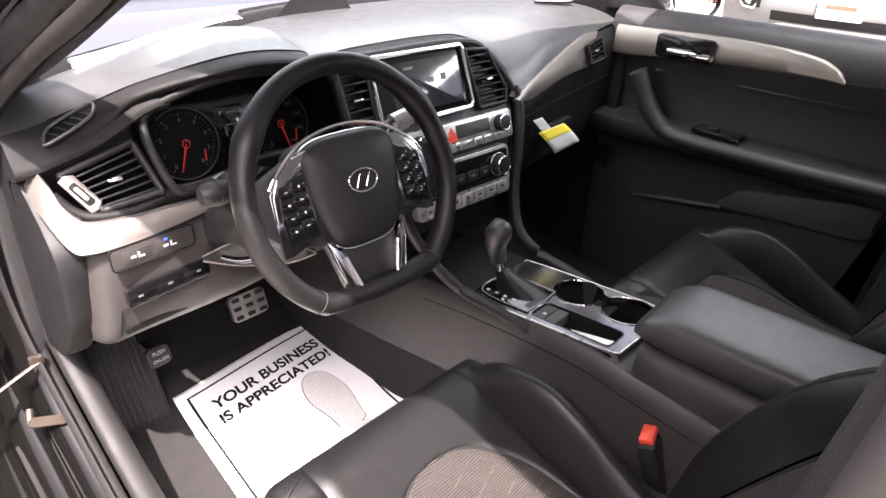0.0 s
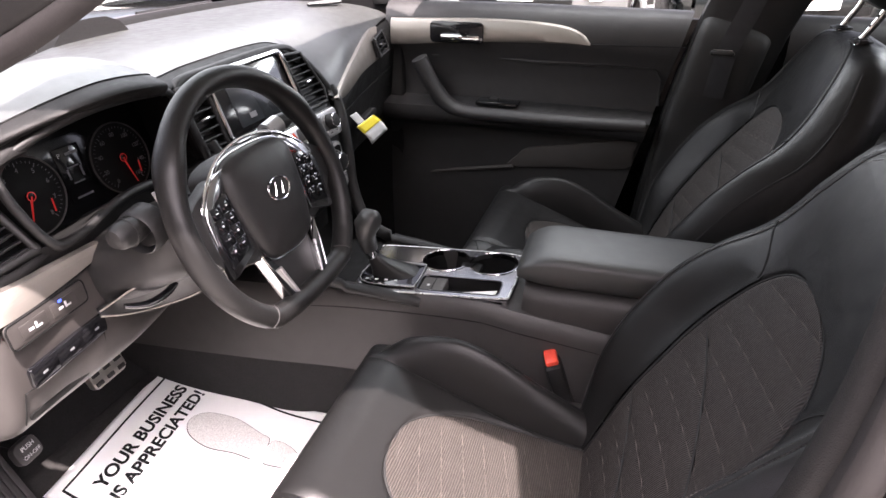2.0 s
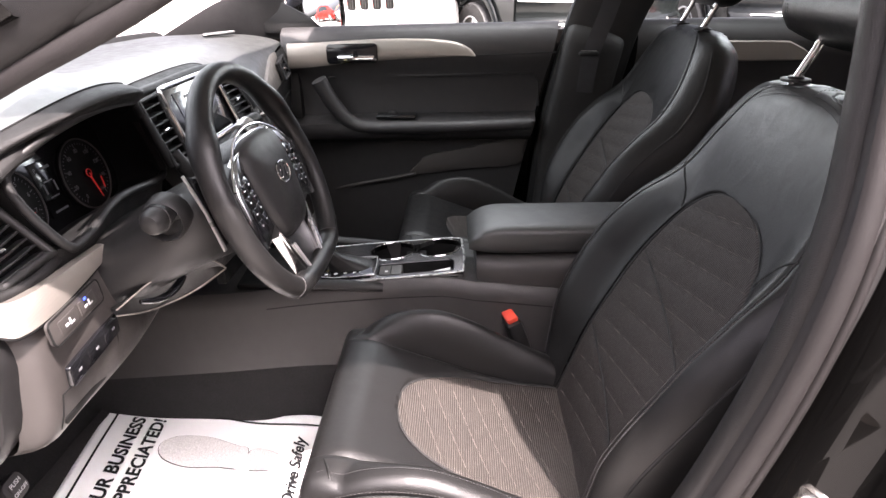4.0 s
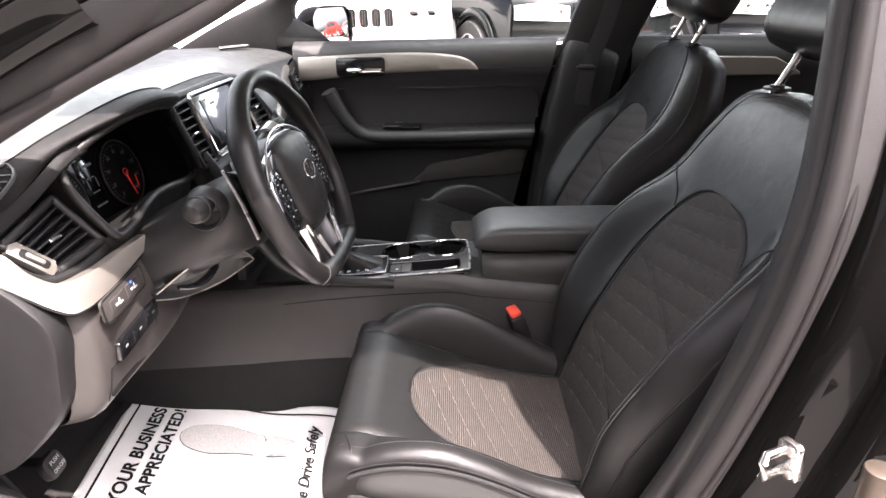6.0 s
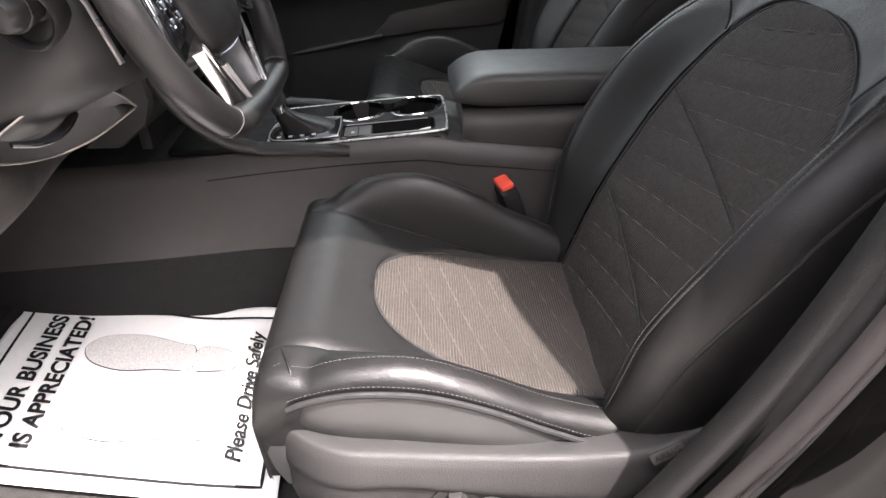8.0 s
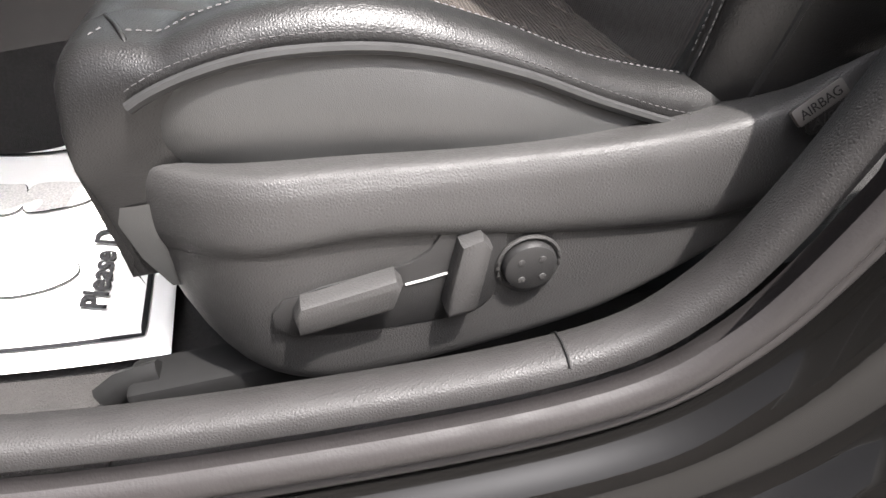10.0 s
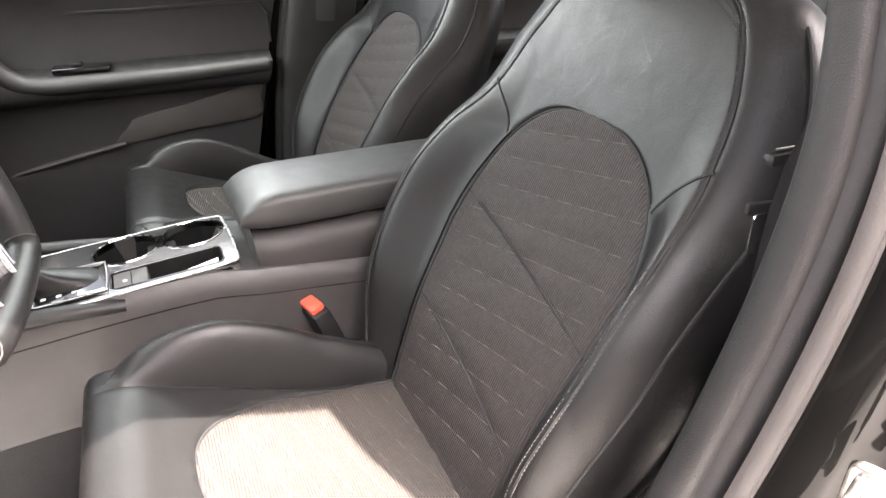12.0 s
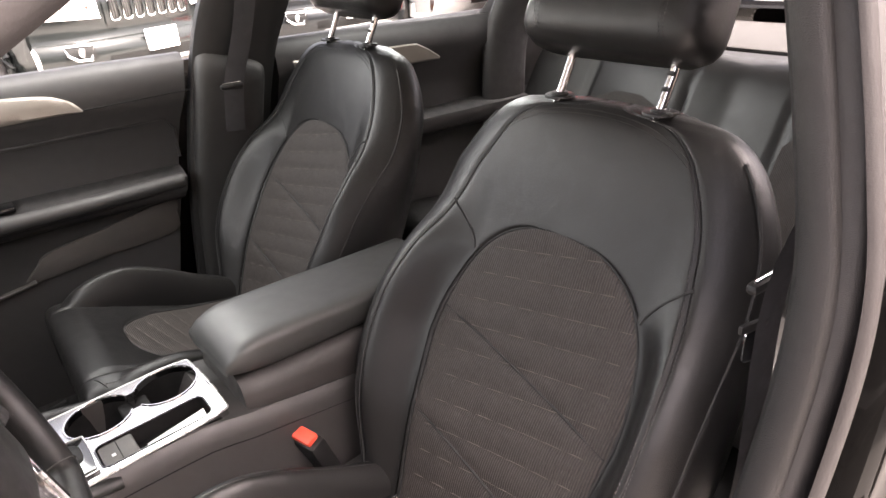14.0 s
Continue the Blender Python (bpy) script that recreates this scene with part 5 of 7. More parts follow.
    for cx in (-0.05, 0.0):
        part("socket_ring", tube(bmesh.new(), [Vector((cx + 0.022 + 0.012 * math.cos(t), 0.645, 0.612 + 0.012 * math.sin(t))) for t in [j * 0.3927 for j in range(16)]], 0.002, 6, True), PLASTIC_GREY, cs)
    return cs


centre_stack()
slat_vent("centre_vent", basis((-0.172, 0.680, 0.885), (1, 0.0, 0), (0, 0.34, 0.94)), [(-0.034, 0.055), (0.026, 0.058), (0.026, -0.055), (-0.028, -0.055)], 7, "black slatted centre air vent with a bright tab")
slat_vent("centre_vent", basis((0.162, 0.680, 0.882), (1, 0.0, 0), (0, 0.34, 0.94)), [(-0.050, 0.055), (0.010, 0.050), (0.046, -0.030), (0.040, -0.056), (-0.036, -0.056)], 7, "black slatted centre air vent with a bright tab")


# ---- passenger side of the dashboard ----
def passenger_dash():
    p = thing("passenger_dash", "black passenger dashboard with glovebox and silver wedge trim", "dash panel")
    rows = []
    for i in range(31):
        x = mix(0.236, 0.735, i / 30)
        top = keyed(((0.236, 0.664, 0.838), (0.40, 0.694, 0.876), (0.56, 0.722, 0.905), (0.735, 0.735, 0.925)), x)
        rows.append(curve([(x, top[0], top[1]), (x, top[0] - 0.012, top[1] - 0.045), (x, top[0] - 0.005, 0.79), (x, top[0] + 0.0, 0.74), (x, top[0] + 0.012, 0.65), (x, top[0] + 0.05, 0.60), (x, top[0] + 0.14, 0.585)], 4))
    part("panel", loft(bmesh.new(), rows), PLASTIC, p, smooth=30)
    wedge = [(0.0, 0.0), (0.30, 0.058), (0.415, 0.052), (0.432, 0.020), (0.405, -0.018), (0.20, -0.012), (0.03, -0.022)]
    m = basis((0.242, 0.654, 0.838), (0.97, 0.17, 0.06), (0, 0.25, 0.96))
    part("wedge_trim", plate(bmesh.new(), [tuple(q)[:2] for q in curve([(*c, 0) for c in wedge], 4, True)], -0.012, 0.006, 0.003, m), TRIM, p, "ribbed satin silver wedge trim")
    part("glovebox_line", tube(bmesh.new(), [(0.25, 0.657, 0.775), (0.45, 0.69, 0.785), (0.70, 0.722, 0.80)], 0.0016, 5), DARK, p)
    bm = bmesh.new()
    box(bm, (0.0, 0, 0), (0.10, 0.016, 0.02), 0.004, basis((0.42, 0.668, 0.735), (0.97, 0.15, 0), (0, 0, 1)))
    part("glovebox_latch", bm, PLASTIC, p)
    return p


passenger_dash()
slat_vent("passenger_vent", basis((0.590, 0.699, 0.880), (0.97, 0.10, 0.09), (0, 0.30, 0.95)), [(-0.030, 0.020), (0.030, 0.026), (0.034, -0.024), (-0.032, -0.024)], 4, "small slatted air vent in silver trim")


def demist_grille(m, label):
    g = thing("demist_grille", label, "air vent", "demist grilles")
    o = [tuple(p)[:2] for p in curve([(-0.050, -0.006, 0), (-0.030, 0.012, 0), (0.040, 0.012, 0), (0.052, 0.004, 0), (0.030, -0.012, 0), (-0.045, -0.014, 0)], 4, True)]
    part("well", plate(bmesh.new(), o, -0.004, 0.0005, 0.0004, m), DARK, g)
    part("frame", tube(bmesh.new(), [m @ Vector((*p, 0.0015)) for p in o], 0.0026, 6, True), DASH, g)
    for i in range(5):
        bm = bmesh.new()
        box(bm, (-0.032 + i * 0.016, 0, 0.001), (0.0022, 0.022, 0.002), 0.0006, m @ Matrix.Translation((-0.032 + i * 0.016, 0, 0)) @ Matrix.Rotation(radians(38), 4, "Z") @ Matrix.Translation((0.032 - i * 0.016, 0, 0)))
        part("slat", bm, DASH, g)
    return g


demist_grille(basis((-0.6195, 0.743, 0.9145), (0.90, -0.11, 0.42), (-0.10, 0.94, 0.40)) @ Matrix.Diagonal((0.78, 0.95, 1.0, 1.0)), "small slatted demister grille in the dashboard top")
demist_grille(basis((0.660, 0.90, 0.968), (0.75, -0.65, 0.0), (0.65, 0.75, 0.02)), "small slatted demister grille in the dashboard top")


# ---- centre console ----
def console():
    c = thing("centre_console", "grey centre console with chrome-edged black top", "console")
    turn = Matrix.Translation((0.035, 0.35, 0)) @ Matrix.Rotation(radians(4), 4, "Z")
    rows, low, seam = [], [], []
    for i in range(41):
        y = mix(-0.62, 0.70, i / 40)
        top = keyed(((-0.62, 0.50), (-0.2, 0.538), (-0.12, 0.550), (0.14, 0.536), (0.25, 0.53), (0.70, 0.53)), y)
        w = keyed(((-0.62, 0.115), (-0.15, 0.113), (0.14, 0.108), (0.36, 0.13), (0.70, 0.15)), y)
        rec = 1 if -0.14 < y < 0.145 else 0
        rows.append([turn @ Vector(q) for q in ((-w - 0.022, y, 0.365), (-w - 0.012, y, 0.44), (-w, y, top - 0.03), (-w + 0.004, y, top - 0.010), (-w + 0.014, y, top), (-w + 0.020, y, top), (-w + 0.021, y, top - 0.085 * rec), (w - 0.021, y, top - 0.085 * rec), (w - 0.020, y, top), (w - 0.014, y, top), (w - 0.004, y, top - 0.010), (w, y, top - 0.03), (w + 0.012, y, 0.44), (w + 0.022, y, 0.365))])
        low.append([turn @ Vector(q) for q in ((-w - 0.020, y, 0.37), (-w - 0.022, y, 0.30), (-w - 0.04, y, 0.20))])
        if -0.45 < y < 0.25:
            seam.append(turn @ Vector((-w - 0.0005, y, top - 0.036)))
    part("body", loft(bmesh.new(), rows), CONSOLE, c, smooth=35)
    part("carpet_side", loft(bmesh.new(), low), CARPET, c, "black carpeted lower side")
    part("seam_line", tube(bmesh.new(), seam, 0.0013, 5), DARK, c)
    bm = bmesh.new()
    box(bm, (0, 0.22, 0.536), (0.19, 0.16, 0.012), 0.004, turn)
    part("cubby_floor", bm, DARK, c)
    # black top plate inside a chrome line
    slope = basis(turn @ Vector((0, -0.006, 0.5445)), turn.to_3x3() @ Vector((1, 0, 0)), turn.to_3x3() @ Vector((0, 1, -0.06))) @ Matrix.Diagonal((1.05, 1.11, 1.0, 1.0))
    o = curve([(-0.085, -0.13, 0), (-0.060, -0.148, 0), (0.060, -0.148, 0), (0.088, -0.13, 0), (0.092, 0.0, 0), (0.090, 0.11, 0), (0.078, 0.135, 0), (0.0, 0.142, 0), (-0.080, 0.135, 0), (-0.093, 0.11, 0), (-0.090, 0.0, 0)], 5, True)
    # one opening for both cups, with a neck between them, and one for the tray
    arc = lambda y, a, b: [(0.042 + 0.0455 * math.cos(t), y + 0.0455 * math.sin(t)) for t in [radians(mix(a, b, j / 23)) for j in range(24)]]
    part("top_plate", pierced(bmesh.new(), [tuple(p)[:2] for p in o], [arc(-0.008, -62, 242) + arc(-0.1005, 118, 422), rounded(0.054, 0.146, 0.010, cx=-0.051, cy=-0.057)], -0.02, 0.004, slope), PLATE, c, "bright metal top plate with cup openings", smooth=30)
    bm = bmesh.new()
    box(bm, (0.042, -0.054, -0.017), (0.052, 0.040, 0.012), 0.003, slope)
    part("cup_bridge", bm, DARK, c)
    part("chrome_edge", tube(bmesh.new(), [slope @ (p + Vector((0, 0, 0.003))) for p in o], 0.0022, 8, True, (1.2, 0.8)), SILVER, c, "chrome edge line", smooth=70)
    return c, slope


centre_console, TOPM = console()


def cup_holders():
    for y in (-0.008, -0.1005):
        h = thing("cup_holder", "round dark cup holder with glossy rim in the console", "cup holder", "cup holders")
        m = TOPM @ Matrix.Translation((0.042, y, 0.0045))
        rows = [[m @ Vector((r * math.cos(t), r * math.sin(t), z)) for t in [j * 0.19635 for j in range(32)]] for r, z in ((0.0452, -0.012), (0.0440, -0.03), (0.0425, -0.068), (0.038, -0.073), (0.001, -0.074))]
        part("cup", loft(bmesh.new(), rows, wrap=True), DARK, h)
        a0, a1 = (-62, 242) if y > -0.05 else (118, 422)
        part("rim", tube(bmesh.new(), [m @ Vector((0.0452 * math.cos(t), 0.0452 * math.sin(t), 0.0)) for t in [radians(mix(a0, a1, j / 30)) for j in range(31)]], 0.0016, 6), CHROME, h, "chrome rim")


cup_holders()


def shifter():
    s = thing("gear_shifter", "gear lever with black leather boot and silver collar", "gear lever")
    m = TOPM
    base = curve([(-0.078, 0.030, 0), (-0.070, 0.120, 0), (0.0, 0.126, 0), (0.012, 0.105, 0), (0.012, 0.030, 0), (0.0, 0.020, 0), (-0.066, 0.020, 0)], 4, True)
    part("gate", plate(bmesh.new(), [tuple(p)[:2] for p in base], 0.003, 0.008, 0.002, m), GLOSS, s)
    part("gate_line", tube(bmesh.new(), [m @ (p + Vector((0, 0, 0.008))) for p in base], 0.0010, 6, True), SILVER, s)
    bm = bmesh.new()
    bars(bm, m @ Matrix.Translation((0, 0, 0.0088)), [(-0.062, 0.112 - i * 0.018, 0.006, 0.006) for i in range(4)])
    part("gear_marks", bm, WHITE_MARK, s, smooth=0)
    rows = []
    for f, z, dy in ((1.0, 0.008, 0), (0.9, 0.014, 0.004), (0.68, 0.023, 0.014), (0.46, 0.033, 0.026), (0.33, 0.042, 0.034), (0.28, 0.050, 0.038)):
        rows.append([m @ Vector((-0.024 - 0.012 * (1 - f) + 0.030 * f * math.copysign(abs(math.cos(t)) ** 0.6, math.cos(t)) * (1 + 0.04 * math.cos(9 * t) * (1 - f)), 0.070 + dy + 0.042 * f * math.copysign(abs(math.sin(t)) ** 0.6, math.sin(t)), z)) for t in [j * 0.19635 for j in range(32)]])
    part("boot", loft(bmesh.new(), rows, wrap=True), LEATHER, s, "black leather boot", smooth=60)
    part("collar", tube(bmesh.new(), [m @ Vector((-0.034, 0.108, 0.044)), m @ Vector((-0.036, 0.110, 0.060))], [0.0125, 0.0138], 20), CHROME, s, "silver collar")
    line = [m @ Vector(p) for p in ((-0.036, 0.110, 0.059), (-0.039, 0.112, 0.078), (-0.043, 0.112, 0.098), (-0.047, 0.108, 0.118), (-0.050, 0.098, 0.132), (-0.052, 0.084, 0.138))]
    part("knob", tube(bmesh.new(), line, [0.0135, 0.0165, 0.0200, 0.0235, 0.0225, 0.013], 20, False, (1, 1.1)), LEATHER_SMOOTH, s, "black leather knob", smooth=70)
    # tray with a small paper in it and the brake switch
    t = thing("console_tray", "open black console tray with parking brake switch", "tray")
    part("tray", loft(bmesh.new(), [[m @ Vector((*p, z)) for p in rounded(0.054 - k, 0.146 - k, 0.010, cx=-0.051, cy=-0.057)] for k, z in ((0.0, 0.0035), (0.003, 0.003), (0.006, -0.022), (0.030, -0.023), (0.0539, -0.023))], wrap=True), DARK, t)
    part("tray_rim", tube(bmesh.new(), [m @ Vector((*p, 0.004)) for p in rounded(0.053, 0.145, 0.010, cx=-0.051, cy=-0.057)], 0.0014, 6, True), GLOSS, t)
    bm = bmesh.new()
    box(bm, (-0.051, -0.009, -0.008), (0.048, 0.044, 0.022), 0.003, m)
    part("brake_switch", bm, PLASTIC_GREY, t, "parking brake switch")
    bm = bmesh.new()
    box(bm, (-0.051, -0.010, 0.0035), (0.044, 0.0012, 0.0016), 0.0003, m)
    part("switch_line", bm, DARK, t)
    part("mark", bars(bmesh.new(), m @ Matrix.Translation((0, 0, 0.0042)), [(-0.059, -0.002, 0.006, 0.005)]), WHITE_MARK, t, smooth=0)
    bm = bmesh.new()
    box(bm, (0, 0, 0), (0.022, 0.082, 0.001), 0, m @ Matrix.Translation((-0.055, -0.082, -0.0125)) @ Matrix.Rotation(radians(-13), 4, "X") @ Matrix.Rotation(radians(-7), 4, "Z"))
    tagged(link("paper_slip", bm, PAPER), "small white paper slip in the console tray", "paper")


shifter()


def armrest():
    a = thing("armrest", "padded black leatherette console armrest", "armrest")
    m = Matrix.Translation((0.062, -0.02, 0)) @ Matrix.Rotation(radians(4), 4, "Z")
    for name, z0, z1, w, mat_ in (("lid", 0.585, 0.645, 0.086, ARMREST), ("bin", 0.40, 0.588, 0.100, CONSOLE)):
        rows = []
        y0, y1 = -0.24, 0.190 if name == "lid" else 0.175
        for i in range(25):
            t = i / 24
            y = mix(y0, y1, t)
            k = max(0, (t - 0.80) / 0.20)
            zt = z1 - 0.030 * k**3 + 0.004 * t if name == "lid" else z1
            zb = z0 + (0.012 * k * k if name == "lid" else 0)
            ww = w * (1 - 0.10 * k**4)
            ring = []
            for j in range(28):
                th = 6.28319 * j / 28
                cx, sz = math.cos(th), math.sin(th)
                ring.append(m @ Vector((ww * math.copysign(abs(cx) ** 0.35, cx), y, (zt + zb) / 2 + (zt - zb) / 2 * math.copysign(abs(sz) ** 0.45, sz))))
            rows.append(ring)
        part(name, loft(bmesh.new(), rows, wrap=True, caps=True), mat_, a, smooth=60)


armrest()


def belt_buckle():
    b = thing("seat_belt_buckle", "black seat belt buckle with red press button", "belt buckle")
    m = basis((-0.078, 0.070, 0.445), (0.94, 0.30, 0), (-0.15, 0.30, 0.95)) @ Matrix.Scale(1.22, 4)
    bm = bmesh.new()
    box(bm, (0, -0.02, 0), (0.026, 0.085, 0.046), 0.006, m @ Matrix.Rotation(radians(90), 4, "Y"))
    part("housing", bm, PLASTIC, b)
    bm = bmesh.new()
    box(bm, (0, 0.026, 0.002), (0.020, 0.010, 0.036), 0.004, m @ Matrix.Rotation(radians(90), 4, "Y"))
    part("button", bm, RED, b, "red press button")
    part("stalk", tube(bmesh.new(), [m @ Vector((0, -0.06, 0)), (-0.09, 0.02, 0.34), (-0.10, 0.0, 0.28)], 0.010, 8), PLASTIC, b)


belt_buckle()

# ---- cabin floor and foot well ----
bm = bmesh.new()
rows = []
for i in range(41):
    x = mix(-0.70, 0.78, i / 40)
    tun = 0.12 * math.exp(-(((x - 0.035) / 0.13) ** 4))
    rows.append([(x, y, z + tun) for y, z in ((-1.25, 0.26), (-0.6, 0.20), (0.0, 0.195), (0.45, 0.205), (0.70, 0.215), (0.88, 0.245), (1.0, 0.32), (1.10, 0.50), (1.12, 0.75), (1.10, 0.88))])
structure("floor", loft(bm, rows), CARPET, "black cabin carpet rising to the firewall", "carpet")


def paper_mat():
    p = thing("paper_floor_mat", "white paper floor mat printed with shoe outlines and thanks", "paper mat")
    W, H = 0.200, 0.258
    near_l, near_r, far_r, far_l = Vector((-0.537, 0.402)), Vector((-0.130, 0.448)), Vector((-0.116, 0.934)), Vector((-0.511, 0.889))

    def on(u, v, lift=0.0):
        a, b = (u + W) / (2 * W), (v + H) / (2 * H)
        q = near_l.lerp(near_r, a).lerp(far_l.lerp(far_r, a), b)
        z = keyed(((0.35, 0.212), (0.60, 0.222), (0.75, 0.236), (0.88, 0.258), (0.98, 0.290), (1.1, 0.38)), q.y)
        wav = 0.0022 * math.sin(u * 14 + v * 5) + 0.0016 * math.sin(v * 19 - u * 6)
        curl = 0.016 * max(0.0, (a - 0.80) / 0.20) ** 2 * (0.6 + 0.4 * math.sin(v * 26 + 0.6))
        return Vector((q.x, q.y, z + 0.016 + wav + curl + lift))

    rows = [[on(mix(-W, W, j / 48), mix(-H, H, i / 60)) for j in range(49)] for i in range(61)]
    bm = loft(bmesh.new(), rows)
    sheet = part("sheet", bm, PAPER, p)
    sheet.modifiers.new("thickness", "SOLIDIFY").thickness = 0.0006

    def ink(name, outline, material, lift=0.0040):
        bm = bmesh.new()
        v = [bm.verts.new(on(a, b, lift)) for a, b in outline]
        bm.faces.new(v)
        bmesh.ops.triangulate(bm, faces=bm.faces)
        part(name, bm, material, p, smooth=0)

    def line(name, pts, w, closed=False):
        part(name, tube(bmesh.new(), [on(a, b, 0.0032) for a, b in pts], w, 4, closed, (1, 0.15)), INK, p, smooth=0)

    a, b = W - 0.025, H - 0.025
    corners = ((-a, -b), (a, -b), (a, b), (-a, b), (-a, -b))
    line("border", [(mix(p[0], q[0], i / 30), mix(p[1], q[1], i / 30)) for p, q in zip(corners, corners[1:]) for i in range(30)], 0.0026, True)
    # two shoe outlines, heel to the back
    for s in (-1, 1):
        sole = [tuple(q)[:2] for q in curve([(s * 0.068 + a * s, b - 0.078, 0) for a, b in ((-0.030, 0.06), (-0.042, 0.12), (-0.030, 0.172), (0.002, 0.190), (0.034, 0.165), (0.048, 0.10), (0.036, 0.03), (0.028, 0.004), (-0.022, 0.004))], 6, True)]
        heel = [tuple(q)[:2] for q in curve([(s * 0.068 + a * s, b - 0.078, 0) for a, b in ((-0.022, -0.004), (0.028, -0.004), (0.030, -0.045), (0.012, -0.078), (-0.012, -0.076), (-0.024, -0.04))], 6, True)]
        for o_ in (sole, heel):
            ink("shoe_tread", o_, INK_GREY)
            line("shoe_outline", o_, 0.0014, True)
    for word, v in (("YOUR BUSINESS", 0.168), ("IS APPRECIATED!", 0.124)):
        cu = bpy.data.curves.new("lettering", "FONT")
        cu.body, cu.size, cu.align_x, cu.offset = word, 0.0385, "CENTER", 0.0013
        tmp = bpy.data.objects.new("tmp", cu)
        scene.collection.objects.link(tmp)
        me = bpy.data.meshes.new_from_object(tmp.evaluated_get(bpy.context.evaluated_depsgraph_get()))
        bpy.data.objects.remove(tmp)
        for q in me.vertices:
            q.co = on(q.co.x, q.co.y + v, 0.0048)
        me.materials.clear()
        me.materials.append(INK)
        new("lettering", me).parent = p
    cu = bpy.data.curves.new("lettering", "FONT")
    cu.body, cu.size, cu.align_x, cu.offset, cu.shear = "Please Drive Safely", 0.036, "CENTER", 0.0010, 0.3
    tmp = bpy.data.objects.new("tmp", cu)
    scene.collection.objects.link(tmp)
    me = bpy.data.meshes.new_from_object(tmp.evaluated_get(bpy.context.evaluated_depsgraph_get()))
    bpy.data.objects.remove(tmp)
    for q in me.vertices:
        q.co = on(q.co.x, q.co.y - 0.195, 0.0048)
    me.materials.clear()
    me.materials.append(INK)
    new("lettering", me).parent = p


paper_mat()


def pedal(name, label, m, w, h, slots, material):
    p = thing(name, label, "pedal")
    part("plate", plate(bmesh.new(), rounded(w, h, 0.012), -0.008, 0.006, 0.003, m), material, p)
    bm = bmesh.new()
    for i in range(slots[0]):
        for j in range(slots[1]):
            box(bm, (mix(-w / 2, w / 2, (i + 0.5) / slots[0]), mix(-h / 2, h / 2, (j + 0.5) / slots[1]), 0.006), (w / slots[0] * 0.62, h / slots[1] * 0.45, 0.006), 0.002, m)
    part("rubber_pad", bm, RUBBER, p)
    part("arm", tube(bmesh.new(), [m @ Vector((0, h * 0.3, -0.01)), m @ Vector((0, h * 0.8, -0.05)), m @ Vector((0, h + 0.12, -0.06))], 0.008, 8), DARK, p)


pedal("brake_pedal", "brushed metal brake pedal with rubber pads", basis((-0.315, 0.90, 0.415), (1, 0.05, 0), (0, 0.35, 0.93)), 0.085, 0.058, (3, 3), STEEL)
pedal("accelerator_pedal", "tall metal accelerator pedal with rubber pads", basis((-0.150, 0.955, 0.345), (1, 0.0, 0), (0, 0.35, 0.93)), 0.050, 0.16, (2, 6), STEEL)
foot_m = basis((-0.535, 0.845, 0.42), (1, 0.1, 0), (0, 0.4, 0.9))
pedal("parking_brake_pedal", "black rubber foot brake pedal with white words", foot_m, 0.046, 0.038, (1, 1), RUBBER)
ob = bpy.data.objects["parking_brake_pedal"]
text("PUSH", 0.0105, foot_m @ Matrix.Translation((0, 0.004, 0.0095)), WHITE_MARK, ob, "lettering")
text("ON-OFF", 0.0088, foot_m @ Matrix.Translation((0, -0.010, 0.0095)), WHITE_MARK, ob, "lettering")
# foot rest with ribs
fr = thing("foot_rest", "ribbed black rubber foot rest", "foot rest")
m = basis((-0.575, 0.90, 0.31), (1, 0.0, 0), (0, 0.50, 0.86))
part("pad", plate(bmesh.new(), rounded(0.105, 0.25, 0.012), -0.01, 0.0, 0.003, m), RUBBER, fr)
for i in range(8):
    bm = bmesh.new()
    box(bm, (-0.042 + i * 0.012, 0, 0.001), (0.006, 0.23, 0.006), 0.002, m)
    part("rib", bm, RUBBER, fr)


# ---- hanging tag on the glovebox ----
tg = thing("hang_tag", "small yellow and white card tag on the glovebox", "tag")
tl, tr, br, bl = Vector((0.317, 0.650, 0.735)), Vector((0.413, 0.650, 0.740)), Vector((0.477, 0.640, 0.685)), Vector((0.379, 0.640, 0.674))


def tag_piece(name, material, u0, u1, v0, v1, lift):
    """A slightly bowed piece of the card, u across and v down it."""
    rows = [[tl.lerp(tr, u).lerp(bl.lerp(br, u), mix(v0, v1, k / 6)) + Vector((0, lift - 0.006 * math.sin(3.1416 * max(0.0, mix(v0, v1, k / 6))), 0)) for u in [mix(u0, u1, j / 6) for j in range(7)]] for k in range(7)]
    ob = part(name, loft(bmesh.new(), rows), material, tg)
    ob.modifiers.new("thickness", "SOLIDIFY").thickness = 0.0008


tag_piece("card", PAPER, 0.0, 1.0, 0.0, 1.0, 0.0)
tag_piece("yellow_head", YELLOW, 0.0, 1.0, 0.0, 0.36, -0.0014)
tag_piece("loop", PAPER, 0.16, 0.52, -0.50, 0.02, 0.002)

# carpet mat under the paper
cm = thing("carpet_floor_mat", "grey-brown carpet mat under the paper mat", "floor mat")
rows = []
for i in range(25):
    y = mix(0.44, 0.94, i / 24)
    z = keyed(((0.35, 0.207), (0.60, 0.217), (0.75, 0.230), (0.88, 0.256), (0.98, 0.300)), y)
    rows.append([(x, y, z + 0.001 * math.sin(x * 40)) for x in [mix(-0.625, -0.12, j / 20) for j in range(21)]])
ob = part("carpet", loft(bmesh.new(), rows), CARPET_MAT, cm)
ob.modifiers.new("thickness", "SOLIDIFY").thickness = 0.006


